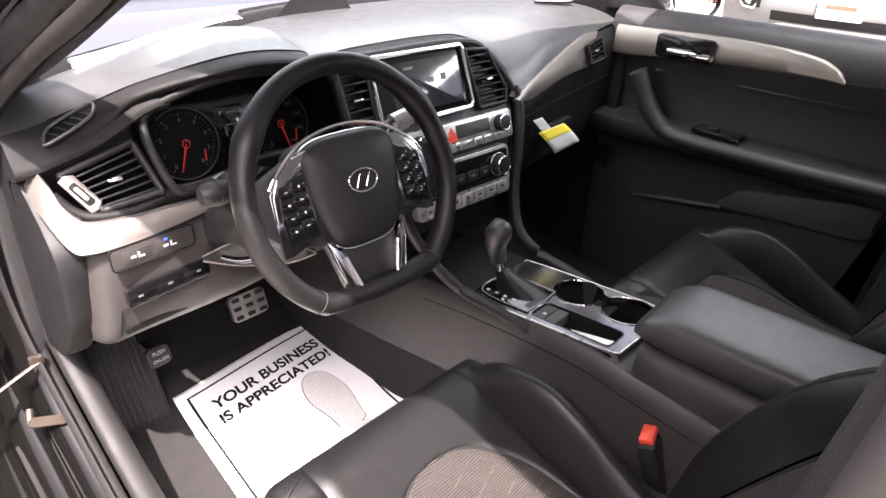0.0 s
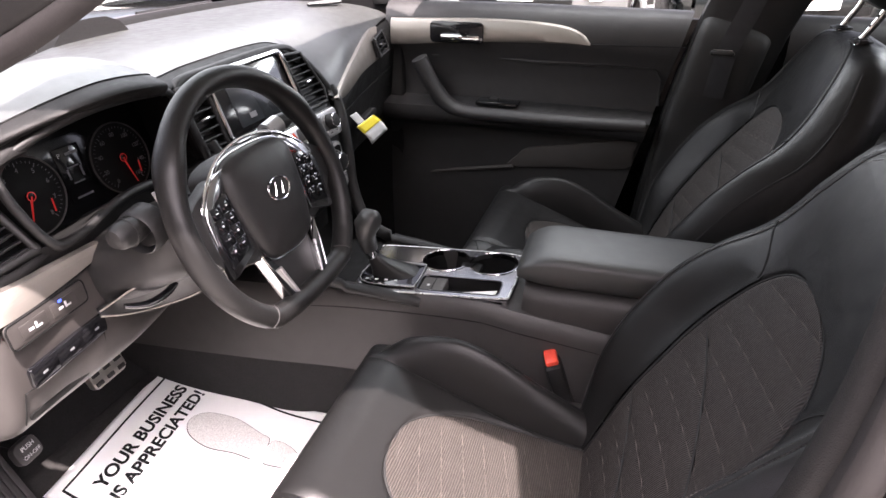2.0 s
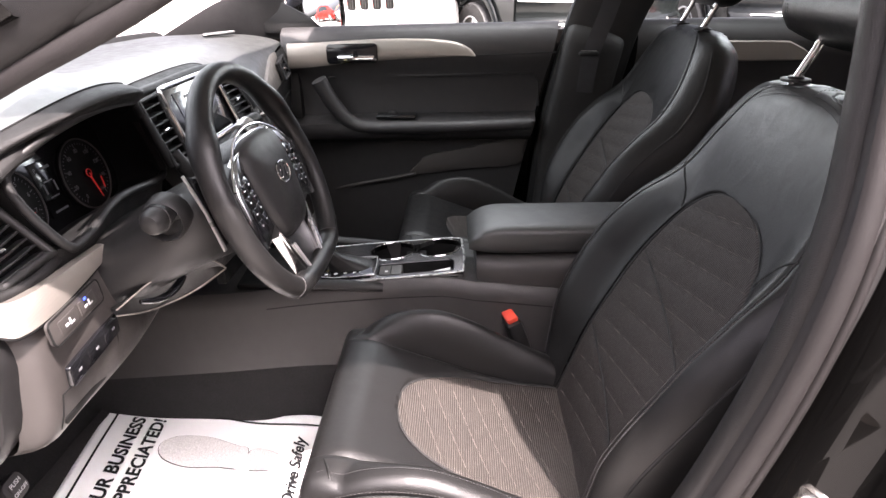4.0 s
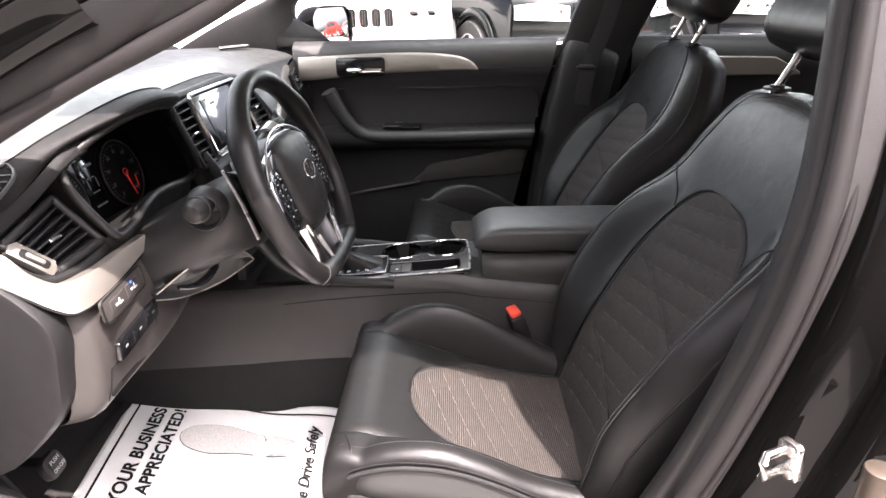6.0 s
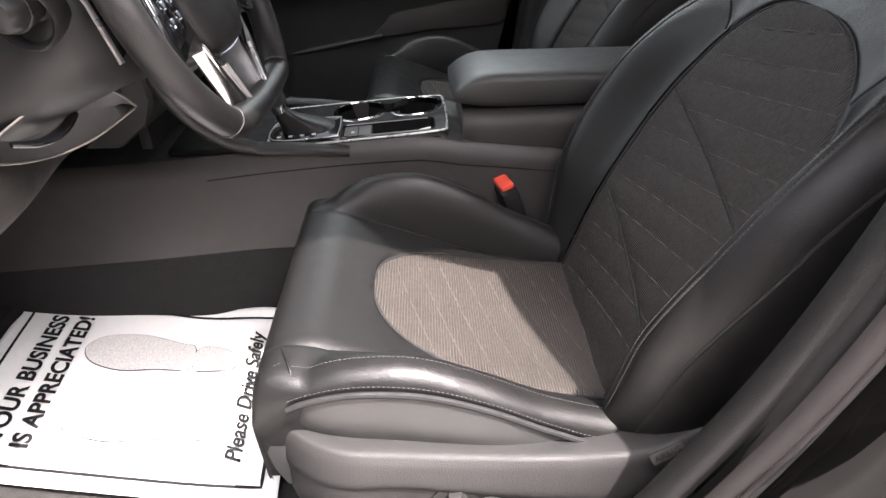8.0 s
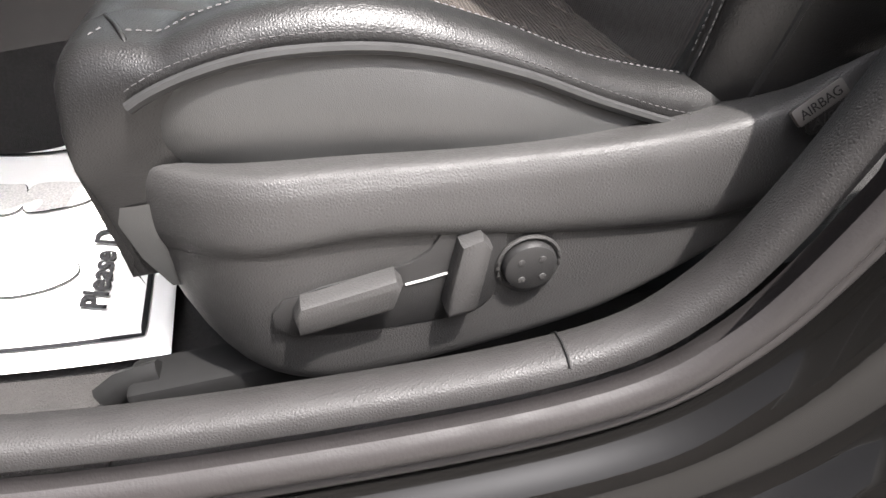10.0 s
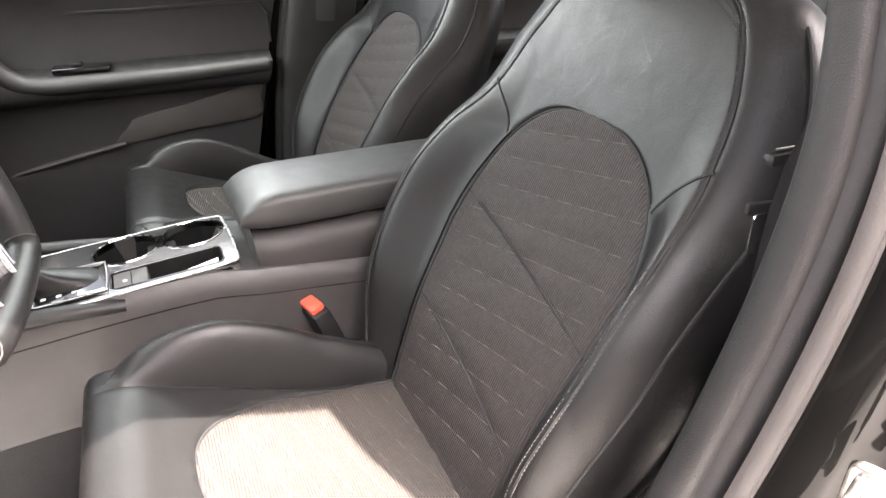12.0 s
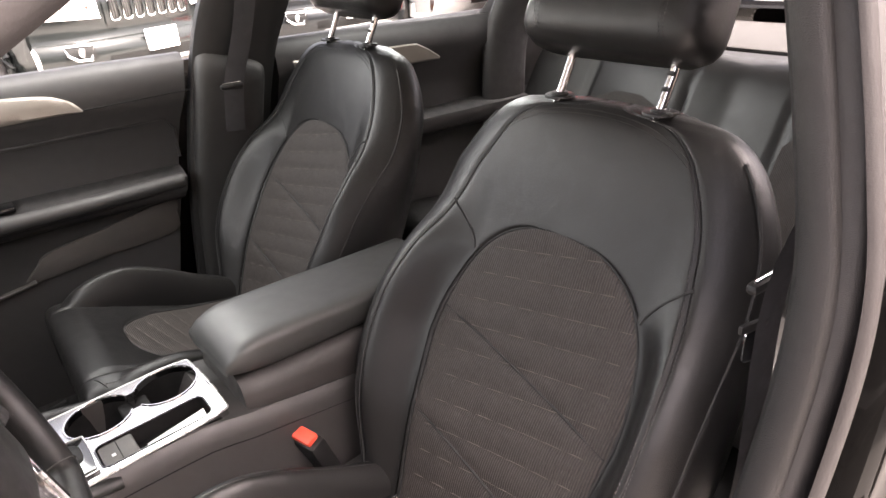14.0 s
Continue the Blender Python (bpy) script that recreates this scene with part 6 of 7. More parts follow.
# ---- passenger side: door, pillars, windows ----
def door_skin(x_shift, y0, y1, name, label):
    d = thing(name, label, "car door")
    rows = []
    for i in range(41):
        y = mix(y0, y1, i / 40)
        f = keyed(((-0.2, 0.0), (0.35, 0.0), (0.60, 0.5), (0.74, 1.0)), y)
        prof = ((0.86, 0.955), (0.815, 0.972), (0.775, 0.972), (0.752, 0.955), (0.742, 0.925), (0.738, 0.885), (0.752, 0.860), (0.775, 0.82), (0.785, 0.76), (0.780, 0.712), (0.745, 0.706), (0.705, 0.698), (0.700, 0.672), (0.715, 0.648), (0.755, 0.632), (0.762, 0.58), (0.756, 0.50), (0.752, 0.42), (0.76, 0.12))
        t = 1 - i / 40
        rows.append([(x + x_shift - 0.03 * f, y + 0.24 * t * t * max(0.0, 0.97 - z) * (1 if z > 0.4 else 0.5), z) for x, z in prof])
    part("skin", loft(bmesh.new(), rows), DOOR, d, smooth=50)
    return d


front_door = door_skin(0.0, -0.075, 0.74, "passenger_front_door", "black passenger door panel with ribbed silver trim and armrest")
bm = bmesh.new()
rows = []
for i in range(41):
    y = mix(0.168, 0.72, i / 40)
    zt = keyed(((0.168, 0.888), (0.178, 0.902), (0.195, 0.914), (0.225, 0.926), (0.30, 0.935), (0.45, 0.938), (0.72, 0.932)), y)
    zb = keyed(((0.168, 0.884), (0.30, 0.882), (0.5, 0.874), (0.72, 0.860)), y)
    f = keyed(((0.35, 0.0), (0.60, 0.5), (0.74, 1.0)), y) * 0.03
    rows.append([(0.732 - f + dx, y, mix(zb, zt, t)) for t, dx in ((0, 0.012), (0.02, 0.0), (0.12, -0.004), (0.5, -0.003), (0.88, 0.001), (0.98, 0.006), (1.0, 0.016))])
part("trim_strip", loft(bm, rows), TRIM, front_door, "ribbed satin silver trim strip")
m = basis((0.7160, 0.53, 0.900), (0.08, -1, 0), (0.0, 0, 1))
hd = part("handle_cup", plate(bmesh.new(), rounded(0.150, 0.056, 0.012), -0.004, 0.0035, 0.002, m), GLOSS, front_door, "dark handle recess")
bm = bmesh.new()
box(bm, (0.012, -0.012, 0.009), (0.110, 0.017, 0.012), 0.005, m)
part("handle", bm, CHROME, hd, "satin chrome door handle")
# armrest front that climbs to the dashboard, switch, pocket, line
part("pull", tube(bmesh.new(), curve([(0.688, 0.630, 0.83), (0.700, 0.600, 0.765), (0.708, 0.555, 0.705), (0.712, 0.50, 0.684), (0.712, 0.36, 0.682), (0.712, 0.18, 0.684), (0.714, 0.0, 0.690)], 6), [0.030 - 0.0002 * i for i in range(37)], 12, False, (1.0, 0.8)), DOOR, front_door, "padded black armrest", smooth=70)
bm = bmesh.new()
box(bm, (0.735, 0.41, 0.712), (0.05, 0.12, 0.012), 0.003)
sw = part("switch_plate", bm, GLOSS, front_door)
bm = bmesh.new()
box(bm, (0.730, 0.42, 0.722), (0.016, 0.026, 0.010), 0.003)
part("window_switch", bm, PLASTIC, sw)
part("character_line", tube(bmesh.new(), [(0.752, 0.615, 0.826), (0.772, 0.56, 0.830), (0.772, 0.30, 0.826), (0.772, 0.0, 0.832), (0.776, -0.02, 0.80), (0.782, -0.02, 0.73)], 0.0040, 8), DOOR, front_door)
part("shoulder_seam", tube(bmesh.new(), [(0.7375, 0.18, 0.886), (0.7375, 0.06, 0.889), (0.7375, -0.07, 0.893)], 0.0016, 5), DARK, front_door)
lowp = [(0.372, 0.520), (0.350, 0.556), (0.318, 0.582), (0.20, 0.604), (0.030, 0.636), (0.024, 0.600), (0.040, 0.552), (0.20, 0.538)]
part("lower_insert", plate(bmesh.new(), [tuple(q)[:2] for q in curve([(-a, b, 0) for a, b in lowp], 3, True)], -0.01, 0.006, 0.003, basis((0.757, 0, 0), (0, -1, 0), (0, 0, 1))), CHARCOAL, front_door, "charcoal lower insert")
part("pocket_edge", tube(bmesh.new(), [(0.748, 0.71, 0.448), (0.744, 0.634, 0.474), (0.745, 0.50, 0.499), (0.747, 0.36, 0.524)], 0.006, 8), CHARCOAL, front_door)
rear_door = door_skin(0.015, -1.35, -0.30, "passenger_rear_door", "black rear door panel with silver trim piece")
bm = bmesh.new()
rows = []
for i in range(13):
    y = mix(-0.80, -0.34, i / 12)
    zt = keyed(((-0.80, 0.868), (-0.74, 0.908), (-0.68, 0.914), (-0.34, 0.918)), y)
    rows.append([(0.747, y, 0.858), (0.742, y, 0.862), (0.742, y, zt - 0.004), (0.747, y, zt)])
part("trim_strip", loft(bm, rows), TRIM, rear_door, "ribbed satin silver trim strip")


def sweep(name, pts, section, material, label, category="pillar", up=(1, 0, 0), n=8):
    """A pillar: a section (across, out) drawn along a line."""
    line = curve(pts, n)
    rows = []
    for i, p in enumerate(line):
        t = (line[min(i + 1, len(line) - 1)] - line[max(i - 1, 0)]).normalized()
        s = Vector(up)
        a = t.cross(s).normalized()
        s = a.cross(t).normalized()
        rows.append([p + a * q[0] + s * q[1] for q in section])
    return structure(name, loft(bmesh.new(), rows, wrap=True, caps=True), material, label, category)


def oval(w, h, n=16, e=0.8):
    return [(w * math.copysign(abs(math.cos(t)) ** e, math.cos(t)), h * math.copysign(abs(math.sin(t)) ** e, math.sin(t))) for t in [j * 6.28319 / n for j in range(n)]]


# pillars and roof
glass_side = curve([(0.80, 1.147, 0.945), (0.77, 0.977, 1.028), (0.74, 0.805, 1.10), (0.69, 0.58, 1.205), (0.62, 0.32, 1.345)], 5)
door_side = curve([(0.79, 0.753, 0.940), (0.775, 0.736, 1.016), (0.76, 0.715, 1.098), (0.725, 0.50, 1.215), (0.655, 0.28, 1.350)], 5)
structure("a_pillar_right", loft(bmesh.new(), [[p + Vector((0.035, 0.01, 0)), p] + [p.lerp(q, t) + Vector((-0.022 * math.sin(t * 3.1416), 0, 0)) for t in (0.08, 0.2, 0.4, 0.6, 0.8, 0.92)] + [q, q + Vector((0.035, 0.004, 0))] for p, q in zip(glass_side, door_side)], wrap=True, caps=True), PILLAR, "dark grey windscreen pillar on the passenger side", "pillar", smooth=60)
sweep("a_pillar_trim_left", [(-0.715, 1.00, 0.868), (-0.698, 0.925, 0.935), (-0.668, 0.791, 1.004), (-0.650, 0.644, 1.068), (-0.635, 0.45, 1.156), (-0.610, 0.30, 1.232), (-0.570, 0.05, 1.355)], oval(0.046, 0.034, 20, 0.7), END_CAP, "dark grey inner trim of the windscreen pillar")
sweep("a_pillar_left", [(-0.715, 1.05, 0.88), (-0.690, 0.86, 0.97), (-0.670, 0.62, 1.075), (-0.640, 0.45, 1.165), (-0.600, 0.25, 1.275), (-0.55, 0.02, 1.39)], oval(0.042, 0.030), END_CAP, "grey windscreen pillar beside the open door")
sweep("b_pillar_right", [(0.775, -0.07, 0.12), (0.775, -0.12, 0.60), (0.765, -0.195, 0.95), (0.73, -0.27, 1.15), (0.66, -0.31, 1.36)], oval(0.105, 0.022, e=0.5), PLASTIC, "black door pillar trim with seat belt")
sweep("b_pillar_lower_right", [(0.768, -0.07, 0.12), (0.766, -0.115, 0.60), (0.758, -0.150, 0.80), (0.756, -0.172, 0.905), (0.768, -0.178, 0.93)], oval(0.086, 0.034, 20, 0.5), PLASTIC_SKIRT, "black lower pillar trim on the passenger side")
sweep("b_pillar_left", [(-0.680, -0.12, 0.22), (-0.690, -0.16, 0.50), (-0.690, -0.235, 0.75), (-0.682, -0.272, 0.90), (-0.650, -0.295, 1.05), (-0.605, -0.310, 1.20), (-0.535, -0.325, 1.38)], oval(0.080, 0.030, 20, 0.45), PILLAR, "grey door pillar trim beside the driver seat")
sweep("c_pillar_right", [(0.765, -1.06, 0.55), (0.755, -1.08, 0.92), (0.69, -1.24, 1.12), (0.60, -1.40, 1.36)], oval(0.085, 0.03), PILLAR, "grey rear pillar", n=6)
sweep("c_pillar_left", [(-0.70, -1.05, 0.90), (-0.62, -1.28, 1.12), (-0.54, -1.42, 1.32)], oval(0.09, 0.025), PILLAR, "grey rear pillar", n=6)
bm = bmesh.new()
rows = []
for i in range(21):
    y = mix(-1.42, 0.52, i / 20)
    z = keyed(((-1.42, 1.34), (-0.9, 1.41), (-0.3, 1.44), (0.1, 1.42), (0.36, 1.365), (0.52, 1.31)), y)
    rows.append([(x, y, z - 0.055 * (abs((x - 0.035)) / 0.63) ** 4) for x in [mix(-0.595, 0.665, j / 12) for j in range(13)]])
roof = structure("roof", loft(bm, rows), HEADLINER, "black roof with grey headliner", "car roof")
sweep("roof_rail_left", [(-0.655, 0.60, 1.115), (-0.618, 0.45, 1.215), (-0.592, 0.25, 1.315), (-0.572, 0.0, 1.385), (-0.565, -0.5, 1.405), (-0.555, -1.1, 1.385)], oval(0.038, 0.030), PAINT, "glossy black roof rail over the open door", "roof rail")
roof.modifiers.new("thickness", "SOLIDIFY").thickness = 0.05


# weather strips round the driver opening, sill, striker
# (y, z) run of the driver's door opening, from the roof down the rear pillar, along the sill and up the front
OPENING = [(-0.245, 1.36), (-0.228, 1.20), (-0.218, 1.09), (-0.210, 1.02), (-0.197, 0.93), (-0.175, 0.83), (-0.148, 0.73), (-0.105, 0.60), (-0.055, 0.475), (-0.018, 0.395), (0.030, 0.330), (0.10, 0.296), (0.25, 0.290), (0.45, 0.305), (0.60, 0.350), (0.72, 0.41), (0.83, 0.50), (0.892, 0.62), (0.872, 0.76), (0.835, 0.86), (0.72, 0.955), (0.58, 1.035), (0.44, 1.10), (0.30, 1.18), (0.16, 1.26), (0.02, 1.32), (-0.08, 1.36)]


def side_x(z):
    """How far out the body side stands at height z."""
    return keyed(((0.2, -0.700), (0.4, -0.705), (0.6, -0.718), (0.8, -0.718), (0.9, -0.708), (1.0, -0.682), (1.09, -0.655), (1.2, -0.622), (1.34, -0.575)), z)


run = [Vector(p) for p in curve([(0, *q) for q in OPENING], 6)]
centre = Vector((0, 0.34, 0.75))


def ring_strip(name, section, material, label, category, first=0, last=None):
    """A strip round the opening. section: (out of the opening, outboard) offsets."""
    rows = []
    pts = run[first:last]
    for i, p in enumerate(pts):
        t = (pts[min(i + 1, len(pts) - 1)] - pts[max(i - 1, 0)]).normalized()
        n = Vector((0, -t.z, t.y))
        if n.dot(p - centre) < 0:
            n = -n
        x = side_x(p.z)
        rows.append([p + n * a + Vector((x - b, 0, 0)) for a, b in section])
    return structure(name, loft(bmesh.new(), rows), material, label, category, smooth=60)


def arc(cx, cy, r, a0, a1, n=10):
    return [(cx + r * math.cos(radians(mix(a0, a1, i / n))), cy + r * math.sin(radians(mix(a0, a1, i / n)))) for i in range(n + 1)]


ring_strip("door_seal", arc(0.008, 0.002, 0.0125, -110, 160, 14), SEAL, "grey rubber door seal round the opening", "door seal")
ring_strip("door_seal_lip", arc(0.026, 0.004, 0.005, -80, 170, 10), SEAL, "outer lip of the rubber door seal", "door seal")
ring_strip("opening_trim", [(0.03, -0.060), (0.002, -0.055), (-0.008, -0.046), (-0.011, -0.034), (-0.010, -0.022), (-0.006, -0.016), (0.004, -0.014)], SILL, "grey grained plastic trim round the door opening", "door trim", 6, 112)
ring_strip("opening_paint", [(0.028, -0.012), (0.040, 0.012), (0.044, 0.030), (0.058, 0.036), (0.085, 0.040), (0.094, 0.052), (0.096, 0.070), (0.108, 0.078), (0.150, 0.084), (0.162, 0.096), (0.166, 0.125), (0.20, 0.150), (0.26, 0.155)], PAINT, "glossy black painted door frame", "door frame", 8, 130)
ring_strip("roof_opening_paint", [(0.026, -0.012), (0.036, 0.010), (0.048, 0.020), (0.066, 0.022), (0.074, 0.012), (0.090, 0.008), (0.12, -0.01)], PAINT, "glossy black painted roof edge over the door", "door frame", 118)
ring_strip("roof_opening_gutter", arc(0.070, 0.020, 0.006, -90, 180, 8), PAINT, "raised black flange over the door opening", "door frame", 118)
bm = bmesh.new()
tube(bm, [(side_x(0.3) + b, 0.118, 0.2935 + a + 0.0006) for a, b in ((-0.002, 0.055), (0.008, 0.046), (0.011, 0.034), (0.010, 0.022), (0.006, 0.016))], 0.0009, 5)
structure("trim_joint", bm, DARK, "joint line across the sill trim", "door trim")
# check strap and rubber grommet on the hinge side
ck = thing("door_check", "steel door check strap with bracket and black grommet", "door check")
part("strap", tube(bmesh.new(), [(-0.722, 0.838, 0.508), (-0.783, 0.832, 0.487), (-0.850, 0.835, 0.462), (-0.93, 0.845, 0.440)], 0.0042, 8, False, (1.0, 0.6)), BRASS, ck, "steel strap", smooth=60)
bm = bmesh.new()
box(bm, (-0.724, 0.842, 0.508), (0.022, 0.012, 0.020), 0.003)
part("bracket", bm, BRASS, ck)
part("bolt", cyl(bmesh.new(), (-0.728, 0.834, 0.514), 0.0065, 0.006, "Y", 12, 0.001), BRASS, ck)
part("grommet", cyl(bmesh.new(), (-0.800, 0.874, 0.560), 0.032, 0.016, "Y", 24, 0.006), RUBBER, ck, "black rubber grommet")
st = thing("door_striker", "shiny steel door striker loop on the jamb", "striker")
m = basis((-0.782, -0.176, 0.672), (-0.89, -0.45, 0), (0.0, 0.1, 1)) @ Matrix.Scale(0.92, 4)
part("base", plate(bmesh.new(), rounded(0.030, 0.052, 0.008), -0.004, 0.004, 0.002, m), BROWN_STRAP, st)
part("loop", tube(bmesh.new(), [m @ Vector(p) for p in ((-0.004, 0.014, 0), (-0.006, 0.014, 0.030), (-0.002, 0.010, 0.038), (-0.002, -0.010, 0.038), (-0.006, -0.014, 0.030), (-0.004, -0.014, 0))], 0.005, 10), BROWN_STRAP, st)

for z in (0.016, -0.016):
    part("bolt", cyl(bmesh.new(), (0.004, z, 0.003), 0.006, 0.004, "Z", 12, 0.001, m=m), STEEL, st)
lb = thing("tyre_label", "yellow and white tyre label stuck on the door jamb", "sticker")
m = basis((-0.7835, -0.176, 0.490), (0.0, -0.50, 0.86), (-0.25, 0.80, 0.46))
part("sheet", plate(bmesh.new(), rounded(0.085, 0.045, 0.003), 0.0, 0.0006, 0, m), PAPER, lb)
part("yellow_band", plate(bmesh.new(), rounded(0.083, 0.018, 0.002, cy=0.012), 0.0004, 0.0010, 0, m), YELLOW, lb)
for i in range(3):
    part("print_line", bars(bmesh.new(), m @ Matrix.Translation((0, 0, 0.001)), [(0, -0.004 - i * 0.007, 0.066, 0.0026)]), INK, lb, smooth=0)

# glass
def pane(name, pts, material, label):
    bm = bmesh.new()
    bm.faces.new([bm.verts.new(p) for p in pts])
    ob = structure(name, bm, material, label, "window", smooth=0)
    ob.visible_shadow = False
    return ob


pane("window_1", [(0.79, 0.78, 0.96), (0.79, -0.10, 0.965), (0.70, -0.20, 1.33), (0.64, 0.30, 1.36)], GLASS, "clear passenger door window")
pane("window_2", [(0.80, -0.30, 0.965), (0.78, -1.05, 0.95), (0.66, -1.25, 1.28), (0.68, -0.30, 1.35)], GLASS_DARK, "tinted rear door window")
pane("windscreen", [(-0.70, 1.20, 0.975), (0.75, 1.20, 0.975), (0.60, 0.52, 1.315), (-0.53, 0.52, 1.315)], GLASS, "clear windscreen")
pane("rear_window", [(-0.56, -1.95, 0.90), (0.64, -1.95, 0.90), (0.56, -1.42, 1.34), (-0.50, -1.42, 1.34)], GLASS_DARK, "rear window")

# ---- rear bench ----
rb = thing("rear_bench", "black leather rear bench with quilted inserts", "rear seat")
rows = []
for i in range(121):
    x = mix(-0.66, 0.74, i / 120)
    b = 0.02 * abs(math.sin((x - 0.035) / 0.70 * 3.1416 * 1.5))
    seam = sum(math.exp(-(((x - c) / 0.008) ** 2)) for c in (-0.46, -0.13, 0.16, 0.50)) * 0.012
    b -= seam
    rows.append(curve([(x, -0.62, 0.28), (x, -0.60, 0.40 + b), (x, -0.75, 0.42 + b), (x, -0.98, 0.39), (x, -1.05 + b, 0.50), (x, -1.14 + b, 0.68), (x, -1.215 + b, 0.81), (x, -1.26, 0.850 + b * 0.6), (x, -1.32, 0.855), (x, -1.45, 0.84)], 4))
part("bench", loft(bmesh.new(), rows), LEATHER, rb, smooth=60)
for cx in (-0.295, 0.33):
    rows = []
    for i in range(15):
        t = i / 14
        hw = 0.15 * (1 - max(0, (t - 0.75) / 0.25) ** 2 * 0.7)
        rows.append([(cx + mix(-hw, hw, j / 12), mix(-1.055, -1.185, t) + 0.034, mix(0.50, 0.755, t) + 0.001 * math.sin(j * 3)) for j in range(13)])
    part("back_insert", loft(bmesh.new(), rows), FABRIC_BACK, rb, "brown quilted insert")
for cx in (-0.25, 0.32):
    h = thing("rear_headrest", "black leather rear headrest", "headrest", "rear headrests")
    rows = []
    for i in range(11):
        a = mix(-1, 1, i / 10)
        rows.append([(cx + 0.13 * (1 - abs(a) ** 5 * 0.3) * math.copysign(abs(math.cos(t)) ** 0.5, math.cos(t)), -1.34 + 0.055 * (1 - abs(a) ** 4 * 0.5) * math.sin(t), 0.925 + a * 0.075) for t in [j * 0.2618 for j in range(24)]])
    part("cushion", loft(bmesh.new(), rows, wrap=True, caps=True), LEATHER, h, smooth=70)
bm = bmesh.new()
box(bm, (0.035, -1.68, 0.84), (1.35, 0.50, 0.03), 0.01)
structure("parcel_shelf", bm, CARPET, "dark rear parcel shelf", "shelf")


# ---- seat belts ----
def belt(name, label, pts, guide):
    b = thing(name, label, "seat belt")
    line = curve(pts, 6)
    part("webbing", tube(bmesh.new(), line, 0.024, 8, False, (1.0, 0.05), (1, 0, 0)), WEBBING, b)
    m = basis(guide, (0, -1, 0), (0, 0, 1))
    bm = bmesh.new()
    box(bm, (0, 0, 0), (0.056, 0.013, 0.014), 0.006, m)
    guide_part = part("guide", bm, PLASTIC, b, "black belt guide")
    part("guide_edge", tube(bmesh.new(), [m @ Vector((x, 0.008, 0.001)) for x in (-0.022, 0.0, 0.022)], 0.0016, 8), CHROME, guide_part, "bright guide edge")


belt("passenger_belt", "black seat belt on the passenger door pillar", [(0.640, -0.255, 1.27), (0.680, -0.205, 1.03), (0.700, -0.165, 0.90), (0.712, -0.150, 0.78)], (0.685, -0.152, 0.893))
def belt_tongue(parent, m):
    part("tongue", plate(bmesh.new(), rounded(0.022, 0.036, 0.005), -0.0012, 0.0012, 0.0005, m), CHROME, parent, "chrome latch tongue")
    bm = bmesh.new()
    box(bm, (0, 0.024, 0), (0.040, 0.011, 0.006), 0.003, m)
    part("tongue_grip", bm, PLASTIC, parent)


belt("driver_belt", "black seat belt beside the driver seat", [(-0.57, -0.36, 1.25), (-0.62, -0.33, 1.0), (-0.615, -0.25, 0.84), (-0.625, -0.23, 0.60), (-0.625, -0.16, 0.40)], (-0.605, -0.245, 0.848))
belt_tongue(bpy.data.objects["driver_belt"], basis((-0.612, -0.222, 0.785), (0.15, 1, 0), (0, -0.05, 1)))

# ---- paper on the dashboard ----
bm = bmesh.new()
rows = []
for j in range(13):
    x = mix(-0.570, -0.235, j / 12)
    edge_y, edge_z = keyed(SCREEN_BASE, x)
    near = keyed(((-0.570, 0.845), (-0.510, 0.812), (-0.40, 0.862), (-0.235, 0.945)), x)
    low = keyed(((-0.570, 0.957), (-0.510, 0.972), (-0.40, 0.984), (-0.235, 0.986)), x) + 0.006
    rows.append([(x, mix(near, edge_y - 0.014, t), mix(low, edge_z + 0.014, t) + 0.010 * math.sin(t * 3.14)) for t in (0, 0.25, 0.5, 0.75, 1.0)])
loft(bm, rows)
sheet = tagged(link("dash_paper", bm, PAPER), "white paper sheet lying on the dashboard", "paper")
sheet.modifiers.new("thickness", "SOLIDIFY").thickness = 0.0008

# kick panels that close the foot wells
for name, x, y0 in (("kick_panel_right", 0.745, 0.70), ("kick_panel_left", -0.70, 0.86)):
    bm = bmesh.new()
    box(bm, (x, (y0 + 1.2) / 2, 0.535), (0.03, 1.2 - y0, 0.68), 0.006)
    structure(name, bm, CARPET, "black kick panel beside the foot well", "panel")
bm = bmesh.new()
loft(bm, [[(-0.72, 1.17, 0.20), (0.78, 1.17, 0.20)], [(-0.72, 1.18, 0.90), (0.78, 1.18, 0.90)]])
structure("firewall", bm, CARPET, "dark carpeted firewall", "panel")
bm = bmesh.new()
loft(bm, [[(x, y, z) for x in (-0.74, -0.3, 0.1, 0.5, 0.80)] for y, z in ((-1.9, 0.12), (1.2, 0.12))])
structure("underbody", bm, PAINT, "dark underbody", "panel")
bm = bmesh.new()
loft(bm, [[(-0.70, -1.30, 0.2), (0.78, -1.30, 0.2)], [(-0.70, -1.46, 0.83), (0.78, -1.46, 0.83)]])
structure("rear_bulkhead", bm, PLASTIC, "dark bulkhead behind the rear bench", "panel")
# left rear door, closed
bm = bmesh.new()
loft(bm, [[(-0.70, y, 0.15), (-0.72, y, 0.60), (-0.70, y, 0.95), (-0.76, y, 0.965), (-0.86, y, 0.93), (-0.90, y, 0.60), (-0.87, y, 0.15)] for y in (-0.36, -0.7, -1.15)])
rear_left = structure("rear_door_left", bm, PAINT, "closed black rear door on the driver side", "car door")
